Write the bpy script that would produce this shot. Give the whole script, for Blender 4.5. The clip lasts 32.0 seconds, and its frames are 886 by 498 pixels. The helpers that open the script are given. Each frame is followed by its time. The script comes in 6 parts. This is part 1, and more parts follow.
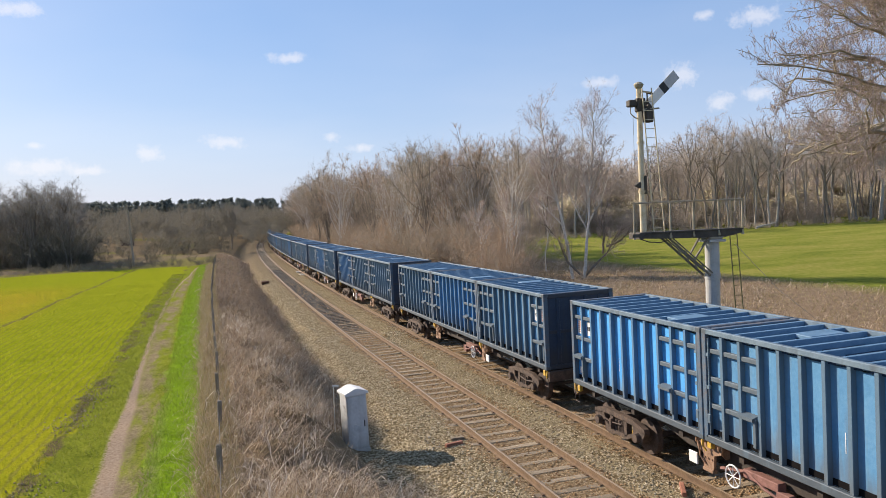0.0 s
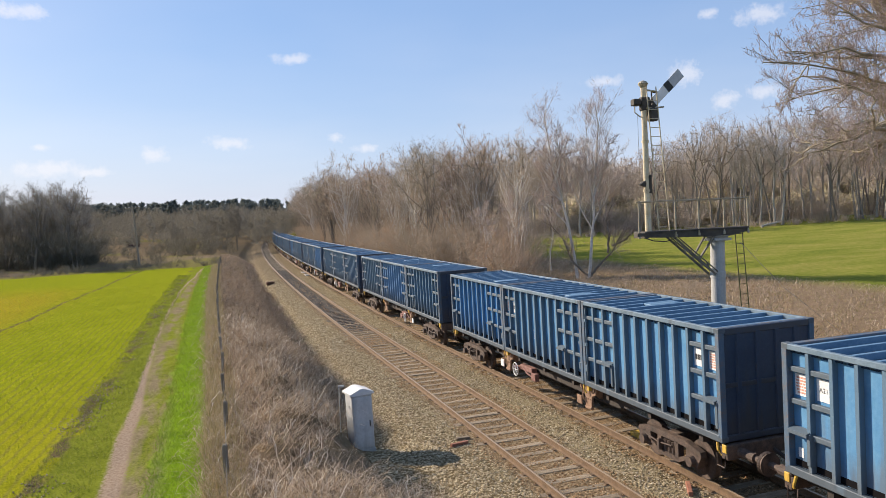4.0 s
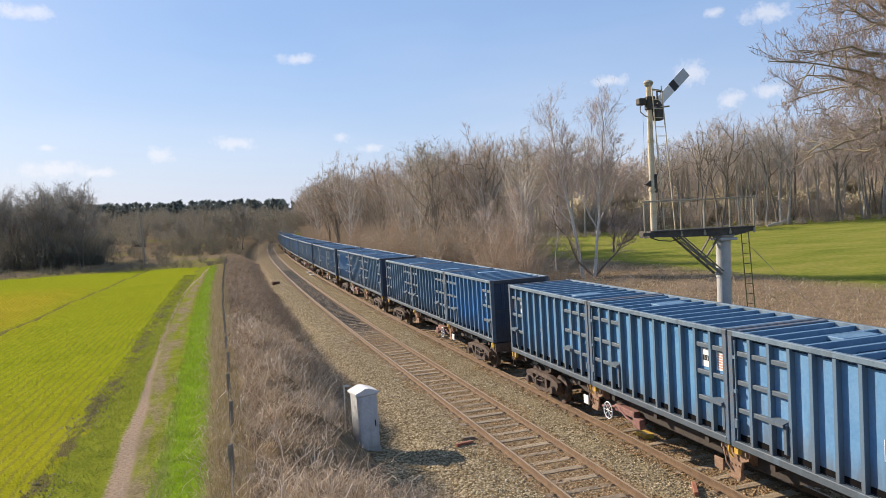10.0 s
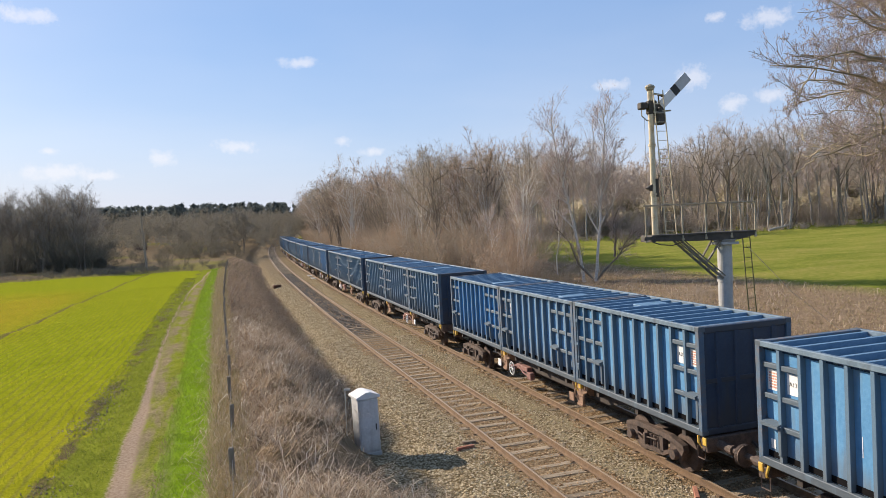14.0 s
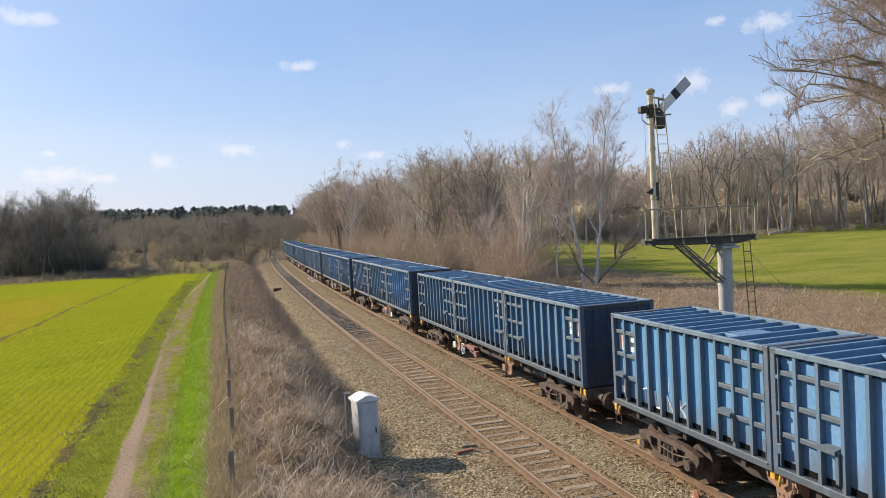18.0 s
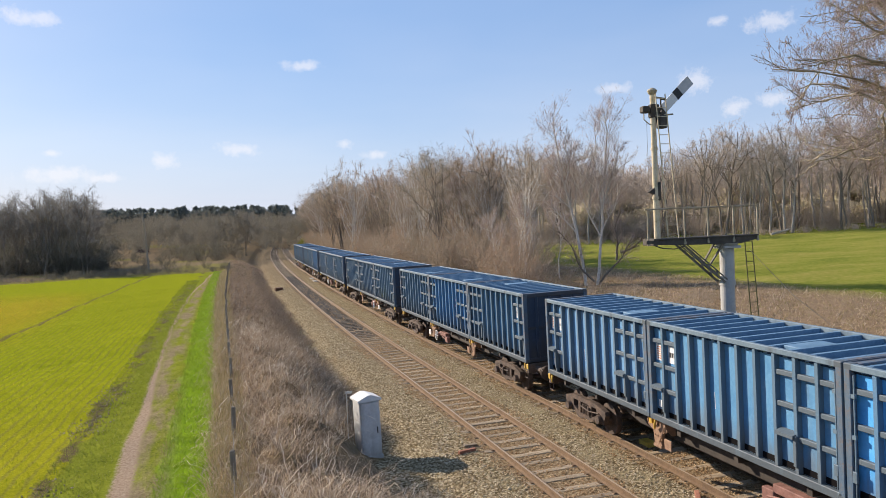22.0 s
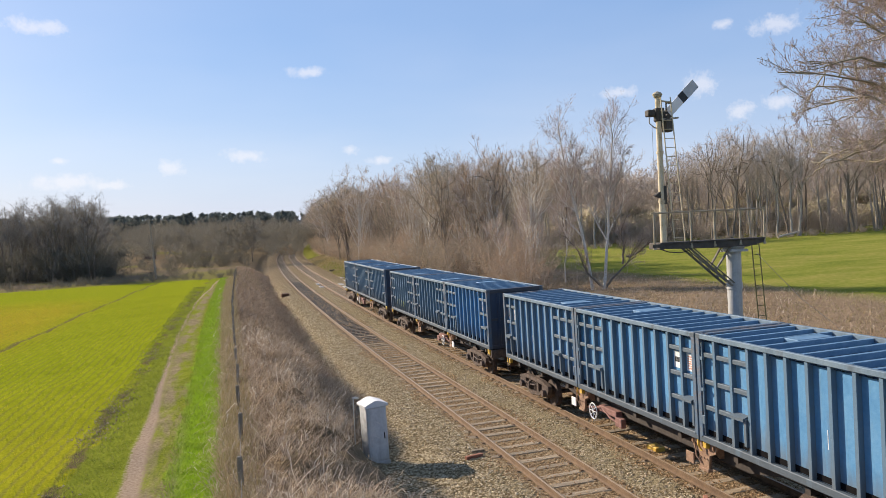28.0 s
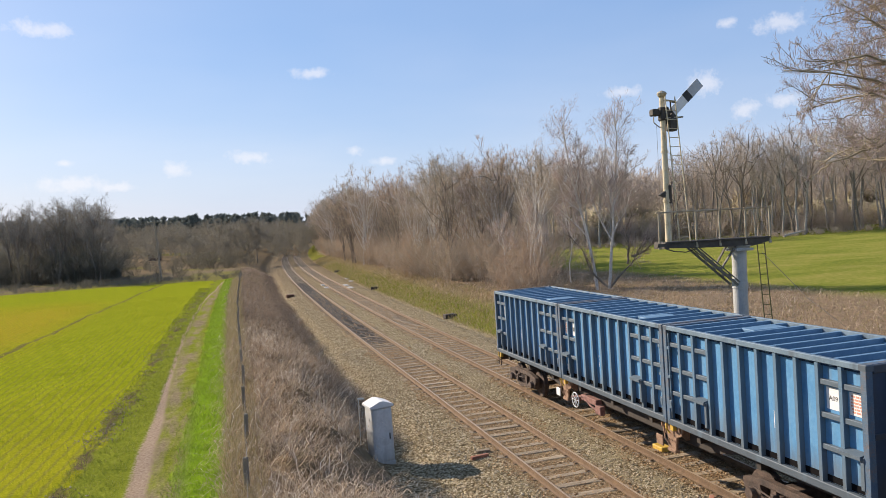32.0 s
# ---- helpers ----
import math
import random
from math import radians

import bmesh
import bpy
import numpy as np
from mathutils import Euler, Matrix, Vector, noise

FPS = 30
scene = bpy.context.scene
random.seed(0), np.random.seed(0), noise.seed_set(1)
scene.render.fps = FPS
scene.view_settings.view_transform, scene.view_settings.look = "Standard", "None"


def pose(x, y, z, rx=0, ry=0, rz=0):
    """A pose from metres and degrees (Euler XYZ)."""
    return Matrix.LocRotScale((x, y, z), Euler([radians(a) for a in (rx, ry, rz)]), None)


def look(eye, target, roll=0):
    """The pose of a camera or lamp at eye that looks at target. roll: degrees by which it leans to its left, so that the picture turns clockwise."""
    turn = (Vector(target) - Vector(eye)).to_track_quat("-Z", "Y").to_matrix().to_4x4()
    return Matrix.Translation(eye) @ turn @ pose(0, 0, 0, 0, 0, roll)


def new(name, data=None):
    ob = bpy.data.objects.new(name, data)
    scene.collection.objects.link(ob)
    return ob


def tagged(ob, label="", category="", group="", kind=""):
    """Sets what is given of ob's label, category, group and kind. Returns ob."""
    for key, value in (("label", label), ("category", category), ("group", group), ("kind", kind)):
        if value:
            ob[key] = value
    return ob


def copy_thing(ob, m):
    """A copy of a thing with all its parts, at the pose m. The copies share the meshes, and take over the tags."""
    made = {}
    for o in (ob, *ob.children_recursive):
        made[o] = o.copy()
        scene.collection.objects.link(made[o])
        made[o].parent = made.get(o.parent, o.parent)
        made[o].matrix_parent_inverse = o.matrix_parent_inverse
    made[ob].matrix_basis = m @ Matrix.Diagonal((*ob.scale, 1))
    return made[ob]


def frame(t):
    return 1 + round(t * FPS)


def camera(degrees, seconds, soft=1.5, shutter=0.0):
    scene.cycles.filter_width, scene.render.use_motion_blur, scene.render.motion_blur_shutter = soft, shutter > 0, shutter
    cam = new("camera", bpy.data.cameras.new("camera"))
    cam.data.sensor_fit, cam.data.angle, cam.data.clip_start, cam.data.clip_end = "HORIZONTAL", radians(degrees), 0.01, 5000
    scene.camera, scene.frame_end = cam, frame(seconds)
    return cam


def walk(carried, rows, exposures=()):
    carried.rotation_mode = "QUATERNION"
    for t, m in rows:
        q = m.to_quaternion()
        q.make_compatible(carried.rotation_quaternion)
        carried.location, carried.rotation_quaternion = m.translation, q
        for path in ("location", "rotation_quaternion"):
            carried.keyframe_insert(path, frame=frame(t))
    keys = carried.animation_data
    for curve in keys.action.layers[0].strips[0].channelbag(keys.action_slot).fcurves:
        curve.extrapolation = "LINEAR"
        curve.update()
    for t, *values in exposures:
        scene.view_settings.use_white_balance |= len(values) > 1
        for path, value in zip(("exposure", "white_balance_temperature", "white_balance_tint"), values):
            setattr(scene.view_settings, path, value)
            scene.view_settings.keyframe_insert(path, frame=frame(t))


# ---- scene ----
# The camera stands on a bridge beside a two-track railway and is turned slowly by hand.
# World: metres, rail heads at z = 0; the track is described by s (along) and lat (to the right of the far line's centre).
EYE = (0.0, 0.0, 6.30)
TURNS = [  # seconds, yaw to the left, pitch, roll in degrees
    (0.0, -0.875, -2.618, -2.196), (1.0, -0.814, -2.594, -2.22), (2.0, -0.708, -2.589, -2.298), (3.0, -0.624, -2.601, -2.378),
    (3.5, -0.559, -2.609, -2.431), (5.5, -0.442, -2.607, -2.471), (6.0, -0.442, -2.625, -2.497), (7.0, -0.387, -2.674, -2.511),
    (8.0, -0.269, -2.678, -2.545), (9.0, -0.199, -2.669, -2.565), (10.0, -0.111, -2.611, -2.511), (11.0, -0.048, -2.549, -2.489),
    (12.0, -0.014, -2.469, -2.463), (13.0, 0.017, -2.39, -2.413), (14.0, -0.027, -2.317, -2.397), (14.5, -0.041, -2.288, -2.372),
    (16.5, -0.078, -2.148, -2.322), (17.0, -0.064, -2.113, -2.289), (18.0, -0.024, -2.061, -2.291), (19.0, 0.008, -2.054, -2.263),
    (20.0, 0.057, -2.077, -2.233), (21.0, 0.073, -2.104, -2.247), (22.0, 0.112, -2.073, -2.251), (23.0, 0.114, -2.022, -2.325),
    (24.0, 0.122, -1.971, -2.329), (25.0, 0.21, -1.869, -2.401), (25.5, 0.227, -1.829, -2.426), (27.5, 0.522, -1.664, -2.479),
    (28.0, 0.553, -1.664, -2.601), (29.0, 0.653, -1.646, -2.689), (30.0, 0.732, -1.597, -2.762), (31.0, 0.819, -1.592, -2.82),
    (32.0, 0.911, -1.618, -2.853)]


def view(yaw, pitch, roll):
    a, b = radians(yaw), radians(pitch)
    ahead = Vector((-math.sin(a) * math.cos(b), math.cos(a) * math.cos(b), math.sin(b)))
    return look(EYE, Vector(EYE) + ahead, roll)


cam = camera(61.8, 32.0, soft=0.8)
walk(cam, [(t, view(*turn)) for t, *turn in TURNS], exposures=[(0.0, 0.7, 6570, 14), (32.0, 0.7, 6570, 14)])

# ---- daylight ----
SUN_AZIMUTH, SUN_HEIGHT = 54.0, 26.5  # degrees to the left of straight ahead, and above the horizon
world = bpy.data.worlds.new("world")
scene.world = world
world.use_nodes = True
wn, wl = world.node_tree.nodes, world.node_tree.links
wn.clear()
sky = wn.new("ShaderNodeTexSky")
sky.sky_type, sky.sun_disc = "NISHITA", False
sky.sun_elevation, sky.sun_rotation = radians(SUN_HEIGHT), radians(-SUN_AZIMUTH)
sky.air_density, sky.dust_density, sky.ozone_density = 1.0, 0.6, 1.6
# fair-weather clouds: small puffs low over the horizon and thin veils
tc = wn.new("ShaderNodeTexCoord")
sep = wn.new("ShaderNodeSeparateXYZ")
wl.new(tc.outputs["Generated"], sep.inputs[0])


def wmath(op, a, b=None, clamp=False):
    n = wn.new("ShaderNodeMath")
    n.operation, n.use_clamp = op, clamp
    for i, v in enumerate((a, b)):
        if v is None:
            continue
        if isinstance(v, (int, float)):
            n.inputs[i].default_value = v
        else:
            wl.new(v, n.inputs[i])
    return n.outputs[0]


flat = wmath("ADD", wmath("ABSOLUTE", sep.outputs[2]), 0.12)
comb = wn.new("ShaderNodeCombineXYZ")
wl.new(wmath("DIVIDE", sep.outputs[0], flat), comb.inputs[0])
wl.new(wmath("DIVIDE", sep.outputs[1], flat), comb.inputs[1])


def cloud(scale, detail, low, high, shift):
    m = wn.new("ShaderNodeMapping")
    m.inputs["Location"].default_value = (shift, shift * 0.7, 0.3)
    wl.new(comb.outputs[0], m.inputs[0])
    n = wn.new("ShaderNodeTexNoise")
    n.inputs["Scale"].default_value, n.inputs["Detail"].default_value, n.inputs["Roughness"].default_value = scale, detail, 0.55
    wl.new(m.outputs[0], n.inputs["Vector"])
    r = wn.new("ShaderNodeMapRange")
    r.inputs["From Min"].default_value, r.inputs["From Max"].default_value = low, high
    wl.new(n.outputs["Fac"], r.inputs["Value"])
    return r.outputs[0]


PUFFS = [  # degrees to the left, above the horizon, half width, half height
    (-18.95, 9.45, 1.2, 0.85), (-24.3, 7.7, 1.2, 0.6), (-21.65, 7.3, 1.05, 0.57), (-24.0, 12.86, 1.75, 0.61), (-13.34, 9.39, 1.4, 0.44), (15.07, 6.02, 1.66, 0.52), (20.49, 5.16, 0.87, 0.57), (27.06, 4.25, 2.62, 0.57), (28.39, 14.55, 1.84, 0.57), (10.27, 12.04, 1.49, 0.39), (7.38, 6.23, 0.61, 0.39), (27.65, 5.73, 0.66, 0.26), (24.64, 4.01, 1.4, 0.31), (-20.82, 13.41, 0.96, 0.39), (5.07, 5.37, 1.09, 0.31)]
ragged = wn.new("ShaderNodeTexNoise")
ragged.inputs["Scale"].default_value, ragged.inputs["Detail"].default_value, ragged.inputs["Roughness"].default_value = 60.0, 8.0, 0.7
wl.new(tc.outputs["Generated"], ragged.inputs["Vector"])
edge_noise = wmath("MULTIPLY", wmath("SUBTRACT", ragged.outputs["Fac"], 0.5), 3.0)
puffs = None
for az_, el_, pw, ph in PUFFS:
    az_, el_ = radians(az_), radians(el_)
    side_v = Vector((math.cos(az_), math.sin(az_), 0)) / radians(pw)
    up_v = Vector((math.sin(az_) * math.sin(el_), -math.cos(az_) * math.sin(el_), math.cos(el_))) / radians(ph)
    front_v = Vector((-math.sin(az_), math.cos(az_), 0))
    dots = []
    for vec_ in (side_v, up_v, front_v):
        dn = wn.new("ShaderNodeVectorMath")
        dn.operation = "DOT_PRODUCT"
        wl.new(tc.outputs["Generated"], dn.inputs[0])
        dn.inputs[1].default_value = vec_
        dots.append(dn.outputs["Value"])
    off = wmath("ADD", wmath("MULTIPLY", dots[0], dots[0]), wmath("MULTIPLY", dots[1], dots[1]))
    one = wmath("MULTIPLY", wmath("SUBTRACT", 1.25, wmath("ADD", wmath("SQRT", off), edge_noise)), wmath("GREATER_THAN", dots[2], 0.0), True)
    puffs = one if puffs is None else wmath("MAXIMUM", puffs, one)
puffs = wmath("MULTIPLY", puffs, 0.5)
veil = wmath("MULTIPLY", cloud(0.5, 4, 0.35, 0.8, 1.7), 0.16)
cover = wmath("MAXIMUM", puffs, veil, True)
mixc = wn.new("ShaderNodeMix")
mixc.data_type = "RGBA"
wl.new(cover, mixc.inputs["Factor"])
wl.new(sky.outputs[0], mixc.inputs[6])
mixc.inputs[7].default_value = (8.6, 8.6, 8.7, 1)
# pale haze towards the horizon
haze = wmath("POWER", wmath("SUBTRACT", 1.0, wmath("ABSOLUTE", sep.outputs[2]), True), 7.0)
mixh = wn.new("ShaderNodeMix")
mixh.data_type = "RGBA"
wl.new(wmath("MULTIPLY", haze, 0.8), mixh.inputs["Factor"])
rich = wn.new("ShaderNodeHueSaturation")
rich.inputs["Saturation"].default_value = 1.5
wl.new(sky.outputs[0], rich.inputs["Color"])
# a thin even veil of high haze
mixv = wn.new("ShaderNodeMix")
mixv.data_type = "RGBA"
mixv.inputs["Factor"].default_value = 0.55
wl.new(rich.outputs[0], mixv.inputs[6])
mixv.inputs[7].default_value = (3.05, 4.8, 8.1, 1)
wl.new(mixv.outputs[2], mixh.inputs[6])
mixh.inputs[7].default_value = (5.75, 6.5, 8.1, 1)
wl.new(mixh.outputs[2], mixc.inputs[6])
bg = wn.new("ShaderNodeBackground")
bg.inputs["Strength"].default_value = 0.072
wl.new(mixc.outputs[2], bg.inputs[0])
wout = wn.new("ShaderNodeOutputWorld")
wl.new(bg.outputs[0], wout.inputs[0])
sun = new("sun", bpy.data.lights.new("sun", "SUN"))
sun.data.energy, sun.data.angle, sun.data.color = 5.0, radians(0.55), (1.0, 0.88, 0.71)
a, e = radians(SUN_AZIMUTH), radians(SUN_HEIGHT)
sun.matrix_world = look((0, 0, 40), Vector((0, 0, 40)) - Vector((-math.sin(a) * math.cos(e), math.cos(a) * math.cos(e), math.sin(e))))

# ---- the line of the track ----
CANT = 0.0152
SIX = 3.391  # from one line's centre to the other's
GRID = np.arange(-420.0, 1200.0, 0.5)


def heading(s):
    u = np.clip(np.asarray(s, float), 0, 600) / 100
    return 0.3209 - 0.0585 * u + 0.0171 * np.maximum(u - 0.6, 0) - 0.0062 * np.maximum(u - 1.9, 0) - 0.138 * np.maximum(0.35 - u, 0)


_h = heading(GRID)
_m = (_h[1:] + _h[:-1]) / 2
LINE_X = np.concatenate([[0], np.cumsum(-np.sin(_m) * 0.5)])
LINE_Y = np.concatenate([[0], np.cumsum(np.cos(_m) * 0.5)])
_o = int(np.argmin(abs(GRID)))
LINE_X, LINE_Y = LINE_X - LINE_X[_o] + 11.563, LINE_Y - LINE_Y[_o]


def spot(s, lat):
    """World x, y of a place s along the line and lat to the right of it (arrays too)."""
    h = heading(s)
    return np.interp(s, GRID, LINE_X) + np.cos(h) * lat, np.interp(s, GRID, LINE_Y) + np.sin(h) * lat


def along(x, y):
    """s and lat of a place in the world."""
    i = int(np.argmin((LINE_X - x) ** 2 + (LINE_Y - y) ** 2))
    return GRID[i], (x - LINE_X[i]) * math.cos(_h[i]) + (y - LINE_Y[i]) * math.sin(_h[i])


def on_track(s, lat=0.0, up=0.0):
    """World place in the canted plane of the rails."""
    x, y = spot(s, lat * math.cos(CANT) - up * math.sin(CANT))
    return Vector((float(x), float(y), up * math.cos(CANT) + lat * math.sin(CANT)))


def track_pose(s, half, lat=0.0, up=0.0):
    """The pose of a vehicle whose pivots are half before and behind s."""
    p, q = on_track(s - half, lat), on_track(s + half, lat)
    fwd = (q - p).normalized()
    side = Vector((fwd.y, -fwd.x, 0)).normalized()
    right = side * math.cos(CANT) + Vector((0, 0, math.sin(CANT)))
    upv = right.cross(fwd)
    m = Matrix((right, fwd, upv)).transposed().to_4x4()
    m.translation = (p + q) / 2 + upv * up
    return m


def smooth(v, a, b):
    u = np.clip((np.asarray(v, float) - a) / (b - a), 0, 1)
    return u * u * (3 - 2 * u)


def wobble(x, y, size, seed=0.0):
    """A cheap smooth unevenness between -1 and 1."""
    k = 6.283 / size
    return (np.sin(k * x + 1.3 * seed) * np.cos(k * 0.83 * y + seed) + 0.6 * np.sin(k * 1.9 * x + k * 1.3 * y + 2.1 * seed) * np.cos(k * 0.7 * x - k * 2.3 * y)) / 1.6


def ground_z(s, lat):
    """Height of the ground."""
    s, lat = np.asarray(s, float), np.asarray(lat, float)
    wide, near = smooth(s, 26, 46), 1 - smooth(s, 16, 23.5)
    left = 1.5 * (1 - smooth((lat + 8.75 + 0.25 * wide - 0.45 * near) / (1.45 + 1.15 * wide + 0.85 * near), -1, 1))
    left = left * (1 - 0.6 * smooth(s, 105, 190))
    bed = -0.40 + 0.215 * (1 - smooth(abs(lat + SIX / 2), 3.9, 4.9)) + 0.0152 * np.clip(lat, -7, 4)
    bed = bed + 0.035 * smooth(abs(abs(lat + SIX / 2) - SIX / 2), 0.9, 1.15) * (1 - smooth(abs(lat + SIX / 2), 3.9, 4.9))
    verge = 0.95 * smooth(lat, 3.2, 9.0) + 0.5 * smooth(lat, 10, 40) + 1.6 * smooth(lat, 40, 130) + 5.0 * smooth(lat, 128, 210)
    x, y = spot(s, lat)
    z = np.maximum(left, 0) + bed * smooth(lat, -9.0, -7.0) * (1 - smooth(lat, 3.2, 5.5)) + verge
    d = np.sqrt(x * x + y * y)
    z = z + 4.5 * smooth(d, 230, 470) * smooth(-lat, -40, 30)
    z = z - 0.5 * np.exp(-((s - 26.6) / 2.0) ** 2 - ((lat + 8.75) / 0.75) ** 2)
    rough = smooth(abs(lat + 1.7), 5.6, 8.0)
    thatch = smooth(lat, -11.3, -10.3) * (1 - smooth(lat, -8.6, -7.4)) * smooth(abs(s - 24.5) + 3.0 * np.maximum(-8.4 - lat, 0), 0.8, 2.2)
    z = z + thatch * (1 - 0.8 * wide) * (0.24 + 0.28 * wobble(x, y, 2.3, 1.0) + 0.2 * wobble(x, y, 5.9, 3.0))
    return z + rough * (0.05 * wobble(x, y, 3.1) + 0.09 * wobble(x, y, 11.0, 2.0))

# ---- materials ----
def material(name, stops, scale=4.0, rough=0.8, metal=0.0, bump=0.0, bump_scale=None, fine=0.35, detail=5.0, spread=0.0, coords="Object", stretch=(1, 1, 1), spec=0.5, dirt=None):
    """A surface whose colour wanders through the stops at two scales; spread varies it from piece to piece; dirt: (colour, amount, height) of splashes."""
    m = bpy.data.materials.new(name)
    m.use_nodes = True
    n, l = m.node_tree.nodes, m.node_tree.links
    b = n["Principled BSDF"]
    co = n.new("ShaderNodeTexCoord")
    mp = n.new("ShaderNodeMapping")
    mp.inputs["Scale"].default_value = stretch
    l.new(co.outputs[coords], mp.inputs[0])
    vec = mp.outputs[0]

    def tex(sc, de):
        t = n.new("ShaderNodeTexNoise")
        t.inputs["Scale"].default_value, t.inputs["Detail"].default_value, t.inputs["Roughness"].default_value = sc, de, 0.6
        l.new(vec, t.inputs["Vector"])
        return t.outputs["Fac"]

    def blend(op, p, q):
        k = n.new("ShaderNodeMath")
        k.operation = op
        for i, v in enumerate((p, q)):
            if isinstance(v, (int, float)):
                k.inputs[i].default_value = v
            else:
                l.new(v, k.inputs[i])
        return k.outputs[0]

    big, small = tex(scale, detail), tex(scale * 9, 4.0)
    f = blend("ADD", blend("MULTIPLY", big, 1 - fine), blend("MULTIPLY", small, fine))
    ramp = n.new("ShaderNodeValToRGB")
    l.new(f, ramp.inputs[0])
    cr = ramp.color_ramp
    while len(cr.elements) < len(stops):
        cr.elements.new(0.5)
    for i, c in enumerate(stops):
        cr.elements[i].position = 0.32 + 0.36 * i / max(1, len(stops) - 1)
        cr.elements[i].color = (*c, 1)
    col = ramp.outputs[0]
    if dirt:
        dcol, amount, height = dirt
        sx = n.new("ShaderNodeSeparateXYZ")
        l.new(co.outputs["Object"], sx.inputs[0])
        streak = n.new("ShaderNodeTexNoise")
        streak.inputs["Scale"].default_value, streak.inputs["Detail"].default_value = 5.0, 6.0
        ms = n.new("ShaderNodeMapping")
        ms.inputs["Scale"].default_value = (1.0, 1.0, 0.12)
        l.new(co.outputs["Object"], ms.inputs[0])
        l.new(ms.outputs[0], streak.inputs["Vector"])
        low = n.new("ShaderNodeMapRange")
        low.inputs["From Min"].default_value, low.inputs["From Max"].default_value = height, 0.0
        low.inputs["To Min"].default_value, low.inputs["To Max"].default_value = 0.0, 0.42
        l.new(sx.outputs[2], low.inputs["Value"])
        g = n.new("ShaderNodeMapRange")
        g.inputs["From Min"].default_value, g.inputs["From Max"].default_value = 0.52, 0.82
        g.inputs["To Max"].default_value = amount
        l.new(blend("ADD", streak.outputs["Fac"], low.outputs[0]), g.inputs["Value"])
        mx = n.new("ShaderNodeMix")
        mx.data_type = "RGBA"
        l.new(g.outputs[0], mx.inputs["Factor"])
        l.new(col, mx.inputs[6])
        mx.inputs[7].default_value = (*dcol, 1)
        col = mx.outputs[2]
    if spread:
        info = n.new("ShaderNodeObjectInfo")
        hs = n.new("ShaderNodeHueSaturation")
        l.new(blend("ADD", blend("MULTIPLY", info.outputs["Random"], 2 * spread), 1 - spread), hs.inputs["Value"])
        l.new(col, hs.inputs["Color"])
        col = hs.outputs[0]
    l.new(col, b.inputs["Base Color"])
    rr = n.new("ShaderNodeMapRange")
    rr.inputs["To Min"].default_value, rr.inputs["To Max"].default_value = max(0.05, rough - 0.12), min(1, rough + 0.12)
    l.new(small, rr.inputs["Value"])
    l.new(rr.outputs[0], b.inputs["Roughness"])
    b.inputs["Metallic"].default_value = metal
    b.inputs["Specular IOR Level"].default_value = spec
    if bump:
        bp = n.new("ShaderNodeBump")
        bp.inputs["Strength"].default_value, bp.inputs["Distance"].default_value = min(1, bump), 0.03
        l.new(tex(bump_scale or scale * 6, 6.0), bp.inputs["Height"])
        l.new(bp.outputs[0], b.inputs["Normal"])
    return m


def leafy(name, stops, rough=0.7, glow=0.25):
    """Blades, stems and twigs: colour varies from piece to piece, and thin ones let some light through."""
    m = bpy.data.materials.new(name)
    m.use_nodes = True
    n, l = m.node_tree.nodes, m.node_tree.links
    b = n["Principled BSDF"]
    geo = n.new("ShaderNodeNewGeometry")
    ramp = n.new("ShaderNodeValToRGB")
    l.new(geo.outputs["Random Per Island"], ramp.inputs[0])
    cr = ramp.color_ramp
    while len(cr.elements) < len(stops):
        cr.elements.new(0.5)
    for i, c in enumerate(stops):
        cr.elements[i].position = i / max(1, len(stops) - 1)
        cr.elements[i].color = (*c, 1)
    l.new(ramp.outputs[0], b.inputs["Base Color"])
    b.inputs["Roughness"].default_value = rough
    b.inputs["Specular IOR Level"].default_value = 0.12
    if glow:
        tr = n.new("ShaderNodeBsdfTranslucent")
        l.new(ramp.outputs[0], tr.inputs[0])
        mx = n.new("ShaderNodeMixShader")
        mx.inputs[0].default_value = glow
        l.new(b.outputs[0], mx.inputs[1])
        l.new(tr.outputs[0], mx.inputs[2])
        l.new(mx.outputs[0], n["Material Output"].inputs[0])
    return m


GRIME = (0.045, 0.045, 0.045)
DUST = (0.115, 0.11, 0.10)
BLUES, RIBS = {}, {}
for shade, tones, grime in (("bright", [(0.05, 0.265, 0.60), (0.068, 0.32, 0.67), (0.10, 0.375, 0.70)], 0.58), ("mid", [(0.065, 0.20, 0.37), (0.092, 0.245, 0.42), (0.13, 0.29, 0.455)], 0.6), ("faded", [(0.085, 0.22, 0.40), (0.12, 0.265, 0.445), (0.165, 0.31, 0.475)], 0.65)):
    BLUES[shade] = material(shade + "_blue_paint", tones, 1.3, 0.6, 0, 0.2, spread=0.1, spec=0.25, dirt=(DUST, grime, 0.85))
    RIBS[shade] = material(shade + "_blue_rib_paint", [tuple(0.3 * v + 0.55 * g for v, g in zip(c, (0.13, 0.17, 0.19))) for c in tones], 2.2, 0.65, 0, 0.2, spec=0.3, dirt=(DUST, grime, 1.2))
# black that stands for the shade above the containers' bottom rail
GAPBLACK = material("gap_shade_black", [(0.005, 0.005, 0.006), (0.013, 0.012, 0.012)], 6, 0.95, spec=0.05)
RIBP = material("dirty_blue_steel", [(0.075, 0.125, 0.175), (0.115, 0.175, 0.225), (0.165, 0.225, 0.275)], 2.5, 0.6, 0, 0.2, dirt=((0.05, 0.055, 0.06), 0.7, 0.9))
